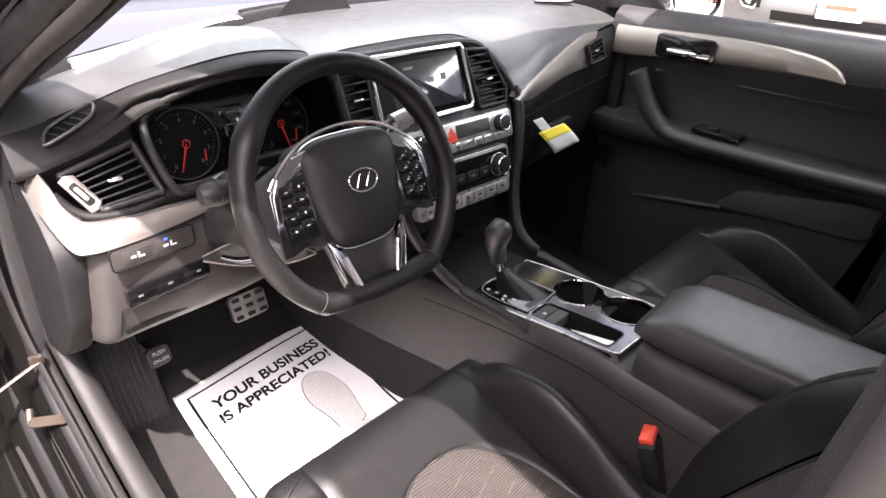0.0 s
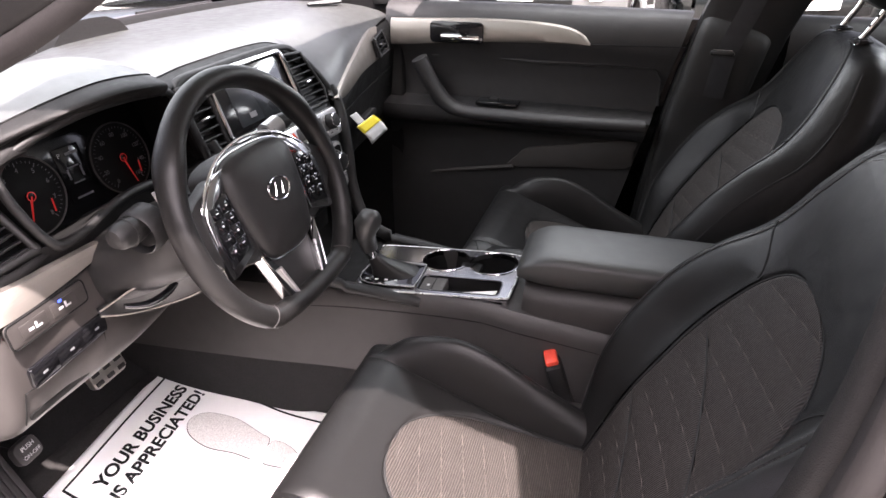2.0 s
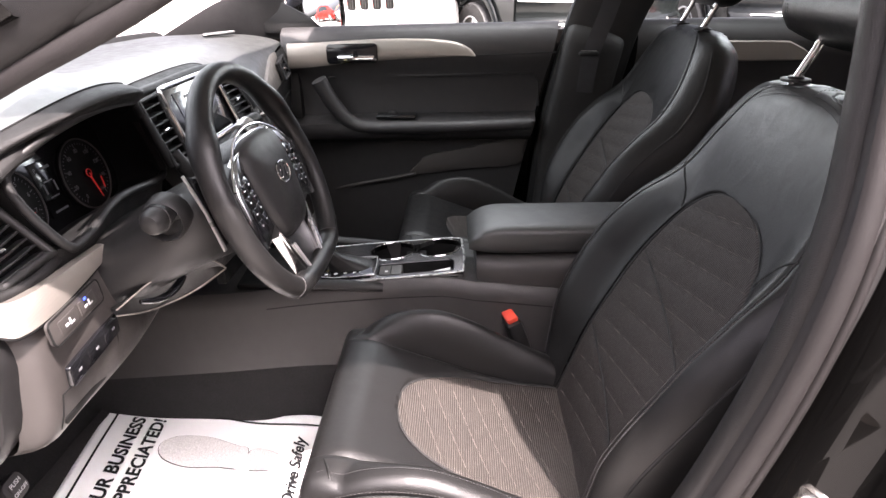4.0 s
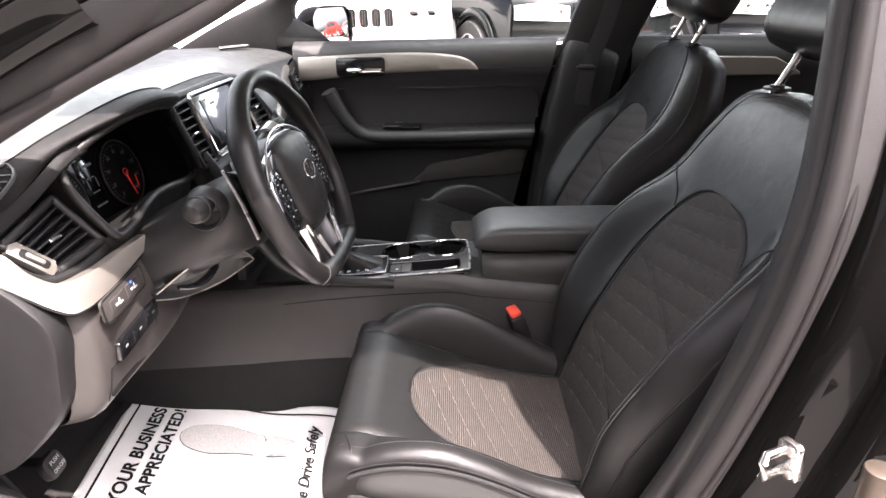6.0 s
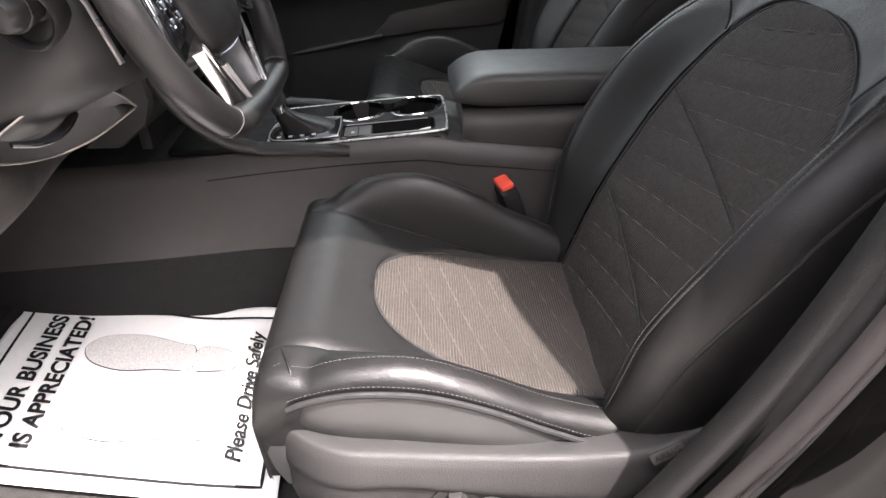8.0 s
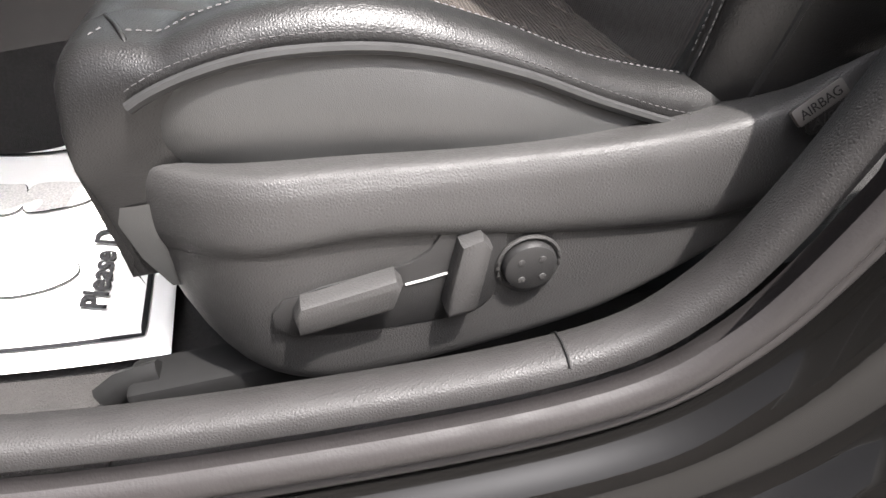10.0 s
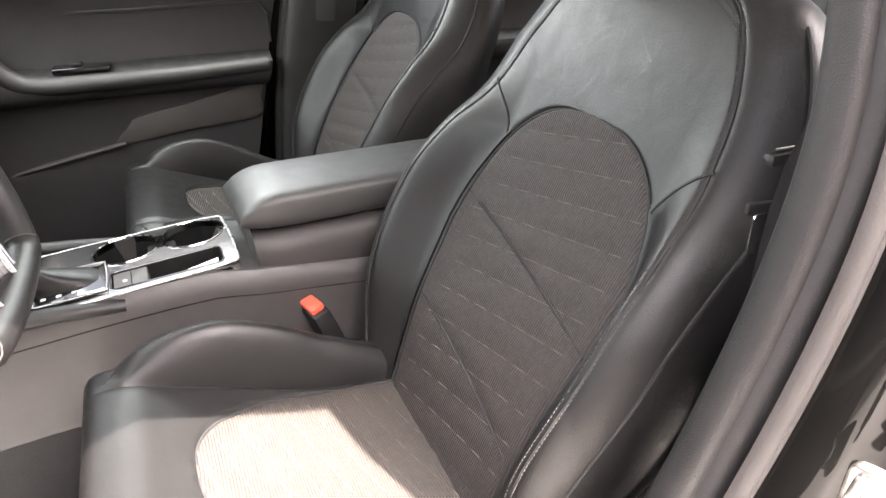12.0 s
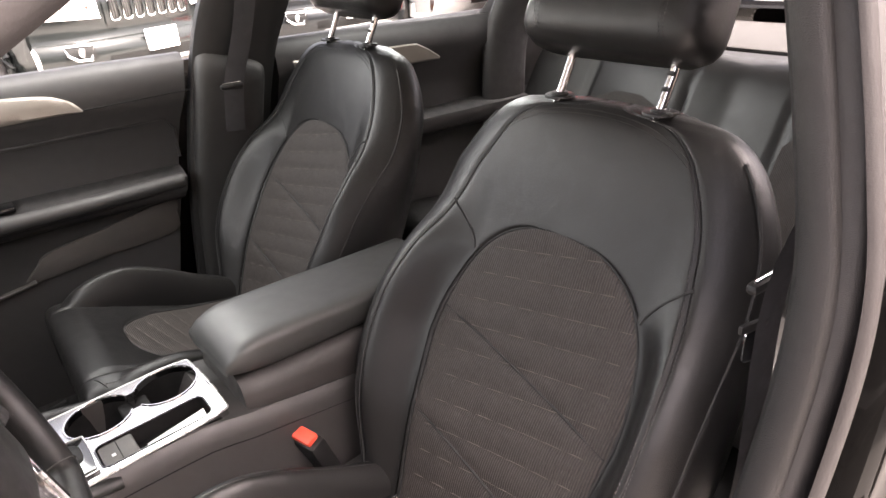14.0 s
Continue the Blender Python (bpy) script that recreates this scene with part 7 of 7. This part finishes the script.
# hinge of the rear door, worn bare at its barrel
hm = basis((-0.850, -0.222, 0.690), (-0.9, -0.44, 0), (0, 0, 1))
hg = part("hinge", cyl(bmesh.new(), (0, -0.03, 0), 0.015, 0.060, "Y", 20, 0.003, m=hm), BRASS, rear_left, "worn brown metal hinge")
part("pin", cyl(bmesh.new(), (0, -0.05, 0), 0.008, 0.026, "Y", 16, 0.002, m=hm), BRASS, hg)
bm = bmesh.new()
box(bm, (0.018, 0, -0.008), (0.040, 0.050, 0.008), 0.002, hm)
part("leaf", bm, BRASS, hg)
part("leaf_bolt", cyl(bmesh.new(), (0.028, 0.0, -0.004), 0.008, 0.007, "Z", 6, 0.001, m=hm), STEEL, hg)
# body sides that close the cabin behind the trim
for name, x, y0, y1 in (("body_side_right", 0.872, -1.15, 1.05),):
    bm = bmesh.new()
    box(bm, (x, (y0 + y1) / 2, 0.55), (0.02, y1 - y0, 0.79), 0.004)
    structure(name, bm, PAINT, "black painted body side", "car body")
sweep("rear_door_frame_left", [(-0.735, -0.40, 0.93), (-0.70, -0.41, 1.06), (-0.65, -0.42, 1.20), (-0.575, -0.43, 1.38)], oval(0.075, 0.018), PAINT, "black frame of the closed rear door", "door frame")
# chrome strips below the passenger windows, standing for the doors' sunlit outer edges
for name, y0, y1 in (("sunlit_edge_front", -0.06, 0.72), ("sunlit_edge_rear", -1.10, -0.30)):
    bm = bmesh.new()
    box(bm, (0.845, (y0 + y1) / 2, 0.956), (0.022, y1 - y0, 0.016), 0.005)
    structure(name, bm, CHROME, "bright strip below the window, standing for the door's sunlit outer edge", "window strip")
# open driver door, swung out past the hinges
dr = thing("driver_door", "black open driver door with dark inner panel", "car door")
dm = Matrix.Translation((-0.835, 0.985, 0)) @ Matrix.Rotation(radians(-76), 4, "Z")
rows = [[dm @ Vector((x, -y, z)) for x, z in ((-0.05, 0.30), (-0.07, 0.60), (-0.04, 0.94), (0.0, 0.965), (0.035, 0.95), (0.05, 0.90), (0.02, 0.80), (0.03, 0.70), (0.09, 0.67), (0.09, 0.62), (0.04, 0.58), (0.05, 0.40), (0.04, 0.30))] for y in [0.03 + i * 0.10 for i in range(11)]]
part("panel", loft(bmesh.new(), rows, wrap=True, caps=True), PLASTIC, dr, "dark inner door panel")
hm = basis((-0.742, 0.790, 0.424), (-0.93, 0.05, 0.36), (-0.2, 0.62, 0.75))
hinge = part("hinge", plate(bmesh.new(), rounded(0.056, 0.016, 0.006), -0.006, 0.005, 0.003, hm), BRASS, dr, "worn brown metal hinge")
part("pin", cyl(bmesh.new(), (0.024, 0, 0.004), 0.006, 0.024, "Y", 14, 0.0015, m=hm), BRASS, hinge)
for cx in (-0.016, 0.002):
    part("bolt", cyl(bmesh.new(), (cx, 0, 0.005), 0.005, 0.004, "Z", 6, 0.001, m=hm), BRASS, hinge)
part("hinge_edge", tube(bmesh.new(), [dm @ Vector((0.0, -0.02, 0.34)), dm @ Vector((0.0, -0.015, 0.62)), dm @ Vector((0.0, -0.02, 0.90))], 0.022, 10), PAINT, dr)
# outer shell: roof skin, bonnet, wings, boot
bm = bmesh.new()
rows = []
for i in range(25):
    y = mix(-1.44, 0.53, i / 24)
    z = keyed(((-1.44, 1.345), (-0.9, 1.425), (-0.3, 1.455), (0.1, 1.435), (0.36, 1.380), (0.53, 1.322)), y)
    rows.append([(x, y, z + 0.008 - 0.060 * (abs((x - 0.035)) / 0.64) ** 4) for x in [mix(-0.612, 0.682, j / 16) for j in range(17)]])
structure("roof_skin", loft(bm, rows), PAINT, "glossy black roof panel", "car roof")
bm = bmesh.new()
rows = []
for x in [mix(-0.80, 0.86, j / 32) for j in range(33)]:
    y0 = keyed(SCREEN_BASE, max(-0.74, min(0.80, x)))[0] + 0.04
    drop = 0.05 * abs(x - 0.02) ** 3
    rows.append([(x, y0, 0.925)] + [(x, y, z - drop) for y, z in ((max(1.30, y0 + 0.06), 0.935), (1.45, 0.945), (1.8, 0.93), (2.2, 0.86), (2.35, 0.75), (2.42, 0.60), (2.42, 0.30))])
loft(bm, rows)
structure("bonnet", bm, BONNET_SKY_SHEEN, "glossy black bonnet, lightened to stand for reflected sky", "car body")
bm = bmesh.new()
loft(bm, [[(x, y, z - 0.04 * abs(x - 0.035) ** 3) for x in [mix(-0.76, 0.83, j / 12) for j in range(13)]] for y, z in ((-1.93, 0.90), (-2.05, 0.985), (-2.30, 0.975), (-2.42, 0.90), (-2.46, 0.70), (-2.42, 0.30))])
structure("boot_lid", bm, PAINT, "glossy black boot lid", "car body")


def wing(name, s, y0, y1, wheel_y, label):
    """Body side over a wheel, with a round cut for it."""
    rows = []
    for i in range(41):
        y = mix(y0, y1, i / 40)
        d = abs(y - wheel_y)
        low = 0.33 + math.sqrt(0.37**2 - d * d) if d < 0.37 else 0.22
        top = keyed(((-2.46, 0.86), (-1.9, 0.93), (-1.1, 0.945), (0.9, 0.93), (1.3, 0.945), (1.9, 0.90), (2.42, 0.68)), y)
        tuck = 0.16 * max(0.0, (abs(y - 0.0) - 2.0) / 0.45) ** 2
        rows.append([(0.03 + s * (w - tuck), y, mix(low, top, t)) for t, w in ((0.0, 0.86), (0.1, 0.885), (0.45, 0.90), (0.75, 0.885), (0.92, 0.86), (1.0, 0.82))])
    structure(name, loft(bmesh.new(), rows), PAINT, label, "car body")


wing("wing_front_left", -1, 1.02, 2.42, 1.62, "glossy black front wing")
wing("wing_front_right", 1, 1.02, 2.42, 1.62, "glossy black front wing")
wing("quarter_left", -1, -2.46, -1.12, -1.30, "glossy black rear quarter panel")
wing("quarter_right", 1, -2.46, -1.12, -1.30, "glossy black rear quarter panel")
for s in (-1, 1):
    for wy in (1.62, -1.30):
        wh = thing("road_wheel", "black tyre on a silver alloy rim", "wheel", "car wheels")
        wm = basis((0.03 + s * 0.76, wy, 0.33), (0, 1, 0), (0, 0, 1)) @ Matrix.Rotation(0 if s > 0 else math.pi, 4, "Y")
        part("tyre", loft(bmesh.new(), [[wm @ Vector((r * math.cos(t), r * math.sin(t), z)) for t in [j * 0.1963 for j in range(32)]] for r, z in ((0.22, -0.10), (0.315, -0.10), (0.33, -0.06), (0.33, 0.06), (0.315, 0.09), (0.23, 0.095), (0.225, 0.06))], wrap=True, caps=True), RUBBER, wh, "black tyre")
        rim = part("rim", cyl(bmesh.new(), (0, 0, 0.04), 0.225, 0.03, "Z", 32, 0.01, m=wm), PLASTIC_GREY, wh)
        for k in range(5):
            bm = bmesh.new()
            box(bm, (0.13, 0, 0.078), (0.18, 0.045, 0.02), 0.006, wm @ Matrix.Rotation(k * 1.2566, 4, "Z"))
            part("spoke", bm, SILVER, rim)
bm = bmesh.new()
loft(bm, [[(x, keyed(SCREEN_BASE, x)[0] + dy, keyed(SCREEN_BASE, x)[1] + dz) for x in [mix(-0.74, 0.80, j / 40) for j in range(41)]] for dy, dz in ((-0.012, -0.004), (0.0, 0.006), (0.022, 0.012), (0.045, 0.004), (0.060, -0.030))])
structure("screen_band", bm, DARK, "black lower band of the windscreen", "windscreen band")
bm = bmesh.new()
loft(bm, [[(mix(-w, w + 0.03, j / 8), y, z - 0.02 * (2 * j / 8 - 1) ** 2) for j in range(9)] for y, z, w in ((0.47, 1.330, 0.55), (0.52, 1.312, 0.56), (0.58, 1.284, 0.575), (0.635, 1.255, 0.59))])
structure("screen_header", bm, DARK, "black band along the top of the windscreen", "windscreen band")
for x0, x1 in ((-0.30, 0.22), (0.20, 0.66)):
    wp = thing("windscreen_wiper", "black wiper arm and blade at the windscreen foot", "wiper", "wipers")
    line = [(x, keyed(SCREEN_BASE, x)[0] + 0.085, keyed(SCREEN_BASE, x)[1] - 0.004) for x in [mix(x0, x1, j / 10) for j in range(11)]]
    part("blade", tube(bmesh.new(), line, 0.007, 6), RUBBER, wp)
    part("arm", tube(bmesh.new(), [Vector(p) + Vector((0, 0.03, 0.002)) for p in line[4:]], 0.006, 6), PLASTIC, wp)
# side mirror on the passenger door
mr = thing("side_mirror", "black side mirror with clear glass on the passenger door", "mirror")
mm = basis((0.955, 0.660, 1.000), (0.90, -0.43, 0), (0, 0.05, 1))
rows = []
for d, f in ((0.000, 1.0), (0.004, 1.06), (-0.03, 1.10), (-0.06, 1.02), (-0.085, 0.85), (-0.10, 0.55), (-0.104, 0.2)):
    rows.append([mm @ Vector((p[0] * f, p[1] * f, d)) for p in rounded(0.196, 0.132, 0.045, 6)])
part("housing", loft(bmesh.new(), rows, wrap=True), PAINT, mr, smooth=70)
part("glass", plate(bmesh.new(), rounded(0.194, 0.130, 0.044, 6), -0.006, -0.002, 0.001, mm), MIRROR, mr, "mirror glass")
part("foot", tube(bmesh.new(), [(0.80, 0.70, 0.97), (0.86, 0.71, 0.975), (0.92, 0.71, 0.985)], 0.022, 10), PLASTIC, mr)
part("sail", plate(bmesh.new(), [(-0.80, 0.955), (-0.62, 0.96), (-0.66, 1.00), (-0.80, 1.075)], -0.005, 0.006, 0.003, basis((0.775, 0, 0), (0, -1, 0), (0, 0, 1))), PLASTIC, mr, "black corner cover")

# ---- ground ----
ASPHALT = mat("asphalt", (0.36, 0.345, 0.325), 0.9, bump=("noise", 60, 0.004), vary=0.2, vary_scale=1.5)
bm = bmesh.new()
loft(bm, [[(x, y, z) for x, z in ((-400, 0), (2.2, 0), (5.0, 0.02), (9.0, 0.02), (400, 0.02))] for y in (-400, 400)])
structure("ground", bm, ASPHALT, "sunlit grey asphalt of a car lot", "asphalt")


# unseen plain wall added behind the camera: blocks driver-side sky, browns the reflections
WALL = mat("unseen_wall_brown", (0.17, 0.14, 0.115), 0.8, bump=("noise", 40, 0.003), vary=0.2, vary_scale=2.0)
bm = bmesh.new()
box(bm, (-5.2, 0.0, 1.9), (0.3, 30.0, 3.8), 0.02)
structure("unseen_wall_west", bm, WALL, "plain brown wall, unseen, added to block sky light on the driver side", "wall")


# ---- parked cars ----
HEADLAMP = mat("headlamp_glass", (0.72, 0.73, 0.74), 0.12, metal=0.3, coat=0.6, vary=0.1, vary_scale=12)
SKID = mat("skid_trim", (0.30, 0.30, 0.30), 0.45, metal=0.3)


def vehicle(name, label, body_color, m, wide=0.94, bumper=None):
    """A parked off-roader seen from its nose; nose at its origin, pointing along -x."""
    v = thing(name, label, "parked car", "parked cars")
    paint = mat(name + "_paint", body_color, 0.16, coat=0.4 if body_color[0] > 0.1 else 0.0, spec=0.5 if body_color[0] > 0.1 else 0.3, vary=0.05, rough_vary=0.03)
    front = ((0.24, 0.08), (0.30, -0.01), (0.42, -0.07), (0.50, -0.08), (0.56, -0.065), (0.595, -0.03), (0.62, 0.0), (0.70, -0.012), (0.80, -0.016), (0.90, -0.006), (0.955, 0.03), (0.985, 0.10), (1.02, 0.30))

    def face(y, z, lift=0.0):
        return m @ Vector((keyed(front, z) + 0.24 * (abs(y) / wide) ** 3 - lift, y, z))

    def patch(part_name, y0, y1, low, high, material, parent, note="", lift=0.006, n=10):
        """A piece that lies on the nose between two lines; low and high give z at 0 to 1 across."""
        rows = []
        for i in range(n + 1):
            t = i / n
            y, a, b = mix(y0, y1, t), low(t), high(t)
            rows.append([face(y, a + 0.004, -0.01)] + [face(y, mix(a, b, k / 4), lift) for k in range(5)] + [face(y, b - 0.004, -0.01)])
        return part(part_name, loft(bmesh.new(), rows), material, parent, note, smooth=60)

    rows = []
    for x, z, f in ((0.26, 0.62, 0.98), (0.28, 0.95, 0.95), (0.34, 1.025, 0.92), (0.7, 1.07, 0.92), (1.15, 1.12, 0.92), (1.30, 1.16, 0.92), (1.80, 1.66, 0.76), (2.2, 1.78, 0.72), (4.0, 1.76, 0.70), (4.5, 1.3, 0.80), (4.6, 0.7, 0.85)):
        w = wide * f
        rows.append([m @ Vector(q) for q in ((x, -wide * 0.97, min(z, 0.32)), (x, -wide, min(z - 0.05, 0.62)), (x, -wide * 0.985, min(z - 0.04, 0.92)), (x, -w, z - 0.03), (x, -w * 0.9, z), (x, 0, z + 0.02), (x, w * 0.9, z), (x, w, z - 0.03), (x, wide * 0.985, min(z - 0.04, 0.92)), (x, wide, min(z - 0.05, 0.62)), (x, wide * 0.97, min(z, 0.32)))])
    part("body", loft(bmesh.new(), rows), paint, v, smooth=35)
    part("nose", loft(bmesh.new(), [[face(mix(-wide, wide, j / 24), z) for j in range(25)] for z in (0.60, 0.64, 0.70, 0.76, 0.82, 0.88, 0.92, 0.95, 0.975, 1.0, 1.02)]), paint, v, smooth=60)
    part("bumper", loft(bmesh.new(), [[face(mix(-wide, wide, j / 24) * 1.01, z, 0.004) for j in range(25)] for z in (0.24, 0.27, 0.30, 0.36, 0.42, 0.46, 0.50, 0.54, 0.57, 0.595, 0.605)]), bumper or paint, v, "car bumper", smooth=60)
    patch("lower_intake", -0.50, 0.50, lambda t: 0.40, lambda t: 0.475, DARK, v, "black lower air intake", 0.010)
    patch("skid_trim", -0.66, 0.66, lambda t: 0.285 + 0.07 * min(1.0, 5 * min(t, 1 - t)), lambda t: 0.33 + 0.06 * min(1.0, 5 * min(t, 1 - t)), SKID, v, "grey skid trim", 0.016, 20)
    patch("grille_band", -0.43, 0.43, lambda t: 0.705, lambda t: 0.915, paint, v, "", 0.010, 16)
    for i in range(7):
        cx = (i - 3) * 0.115
        patch("grille_slot", cx - 0.034, cx + 0.034, lambda t: 0.735 - 0.008 * math.sin(t * 3.14), lambda t: 0.89 + 0.008 * math.sin(t * 3.14), DARK, v, "black grille slot", 0.013, 6)
        ring = [face(cx + p[0], 0.8125 + p[1], 0.016) for p in rounded(0.074, 0.172, 0.024, 3)]
        part("slot_frame", tube(bmesh.new(), ring, 0.006, 6, True), CHROME, v)
        for k in (-1, 1):
            part("slot_bar", tube(bmesh.new(), [face(cx + k * 0.011, z, 0.014) for z in (0.745, 0.81, 0.88)], 0.003, 5), PLASTIC_GREY, v)
    for s in (-1, 1):
        hl = patch("headlight", s * 0.47, s * 0.935, lambda t: 0.765 + 0.02 * t, lambda t: 0.885 + 0.045 * min(1.0, 2 * t) - 0.03 * t * t, HEADLAMP, v, "clear headlight", 0.010, 12)
        part("lamp_frame", tube(bmesh.new(), [face(s * mix(0.47, 0.935, t), 0.762 + 0.02 * t, 0.012) for t in [j / 10 for j in range(11)]], 0.007, 6), CHROME, hl)
        for cy in (0.58, 0.74):
            lamp = basis(face(s * cy, 0.835, 0.012), m.to_3x3() @ Vector((0.1 * s, -1, 0)), (0, 0, 1))
            part("lamp", cyl(bmesh.new(), (0, 0, 0), 0.045, 0.012, "Z", 20, 0.004, m=lamp), CHROME, hl)
        fg = patch("fog_light", s * 0.60, s * 0.80, lambda t: 0.475 + 0.02 * t, lambda t: 0.575, DARK, v, "fog lamp recess", 0.010, 6)
        part("fog_frame", tube(bmesh.new(), [face(s * y, z, 0.016) for y, z in ((0.60, 0.575), (0.80, 0.580), (0.795, 0.52), (0.74, 0.475), (0.65, 0.470))], 0.011, 6, True), CHROME, fg)
        lamp = basis(face(s * 0.70, 0.528, 0.010), m.to_3x3() @ Vector((0.2 * s, -1, 0)), (0, 0, 1))
        part("lamp", cyl(bmesh.new(), (0, 0.0, 0), 0.034, 0.010, "Z", 20, 0.004, m=lamp), SILVER, fg)
        for wx in (1.0, 3.8):
            wm = m @ basis((wx, s * (wide - 0.035), 0.37), (1, 0, 0), (0, 0, 1)) @ Matrix.Rotation(0 if s < 0 else math.pi, 4, "Y")
            part("wheel_well", cyl(bmesh.new(), (0, 0, 0.0), 0.45, 0.040, "Z", 40, 0.002, m=wm), DARK, v)
            wh = part("wheel", loft(bmesh.new(), [[wm @ Vector((r * math.cos(t), r * math.sin(t), z)) for t in [j * 0.2244 for j in range(28)]] for r, z in ((0.24, -0.10), (0.36, -0.10), (0.375, -0.06), (0.375, 0.08), (0.36, 0.11), (0.25, 0.115), (0.245, 0.08))], wrap=True, caps=True), RUBBER, v, "black tyre", smooth=50)
            part("rim", cyl(bmesh.new(), (0, 0, 0.06), 0.245, 0.035, "Z", 32, 0.01, m=wm), PLASTIC_GREY, wh, "alloy wheel rim")
            part("rim_lip", tube(bmesh.new(), [wm @ Vector((0.242 * math.cos(t), 0.242 * math.sin(t), 0.110)) for t in [j * 0.2094 for j in range(30)]], 0.010, 6, True), HEADLAMP, wh)
            for k in range(5):
                for d in (-0.14, 0.14):
                    bm = bmesh.new()
                    box(bm, (0.13, 0, 0.104), (0.20, 0.030, 0.022), 0.006, wm @ Matrix.Rotation(k * 1.2566 + d, 4, "Z"))
                    part("spoke", bm, HEADLAMP, wh)
            part("hub_cap", cyl(bmesh.new(), (0, 0, 0.09), 0.05, 0.03, "Z", 20, 0.006, m=wm), HEADLAMP, wh)
            arch = [m @ Vector((wx + 0.455 * math.cos(t), s * (wide + 0.012), 0.37 + 0.455 * math.sin(t))) for t in [mix(-0.2, 3.34, j / 20) for j in range(21)]]
            part("wheel_arch", tube(bmesh.new(), arch, 0.034, 8, False, (1.0, 1.4)), bumper or paint, v, smooth=70)
        part("door_line", tube(bmesh.new(), [m @ Vector((x, s * wide * 0.999, z)) for x, z in ((1.60, 0.42), (1.60, 0.90), (2.7, 0.92), (2.7, 0.42))], 0.004, 5), DARK, v)
        part("side_window", loft(bmesh.new(), [[m @ Vector((x, s * (wide * f + 0.006), z)) for x, f, z in ((1.75, 0.93, 1.16), (2.3, 0.92, 1.16), (3.9, 0.90, 1.15))], [m @ Vector((x, s * (wide * f + 0.006), z)) for x, f, z in ((1.95, 0.775, 1.60), (2.4, 0.745, 1.66), (3.8, 0.73, 1.66))]]), GLOSS, v, "dark side window")
    nm = m @ basis((-0.075, 0, 0), (0, -1, 0), (0, 0, 1))
    part("plate", plate(bmesh.new(), rounded(0.32, 0.17, 0.01, 3, cy=0.545), 0.0, 0.030, 0.003, nm), PAPER, v, "white dealer plate")
    part("plate_bar", bars(bmesh.new(), nm @ Matrix.Translation((0, 0, 0.0305)), [(0, 0.55, 0.22, 0.035)]), RED, v, smooth=0)
    part("windshield", loft(bmesh.new(), [[m @ Vector((1.31, y * 0.80, 1.19)) for y in (-1, 0, 1)], [m @ Vector((1.79, y * 0.68, 1.665)) for y in (-1, 0, 1)]]), GLOSS, v, "dark windscreen")
    return v


def at_lot(x, y, turn):
    return Matrix.Translation((x, y, 0.02)) @ Matrix.Rotation(radians(turn), 4, "Z")


DARK_BUMPER = mat("bumper_grey", (0.10, 0.10, 0.10), 0.6)
vehicle("white_offroader", "white parked off-roader with seven-slot grille and grey bumper", (0.75, 0.75, 0.74), at_lot(5.05, 1.40, 6), bumper=DARK_BUMPER)
vehicle("black_offroader", "dark blue-black parked off-roader with chrome-edged grille", (0.010, 0.0115, 0.0115), at_lot(5.30, -1.03, 28))
vehicle("black_offroader", "dark parked off-roader behind the rear window", (0.009, 0.010, 0.011), at_lot(5.7, -3.15, 12))
vehicle("grey_offroader", "light grey parked off-roader with alloy wheels", (0.42, 0.42, 0.42), at_lot(6.2, -5.5, 12))
vehicle("orange_car", "orange parked car in the lot", (0.70, 0.12, 0.02), at_lot(7.6, -8.0, 14))
vehicle("red_car", "red parked car in the lot", (0.60, 0.03, 0.02), at_lot(3.9, -9.2, 60))
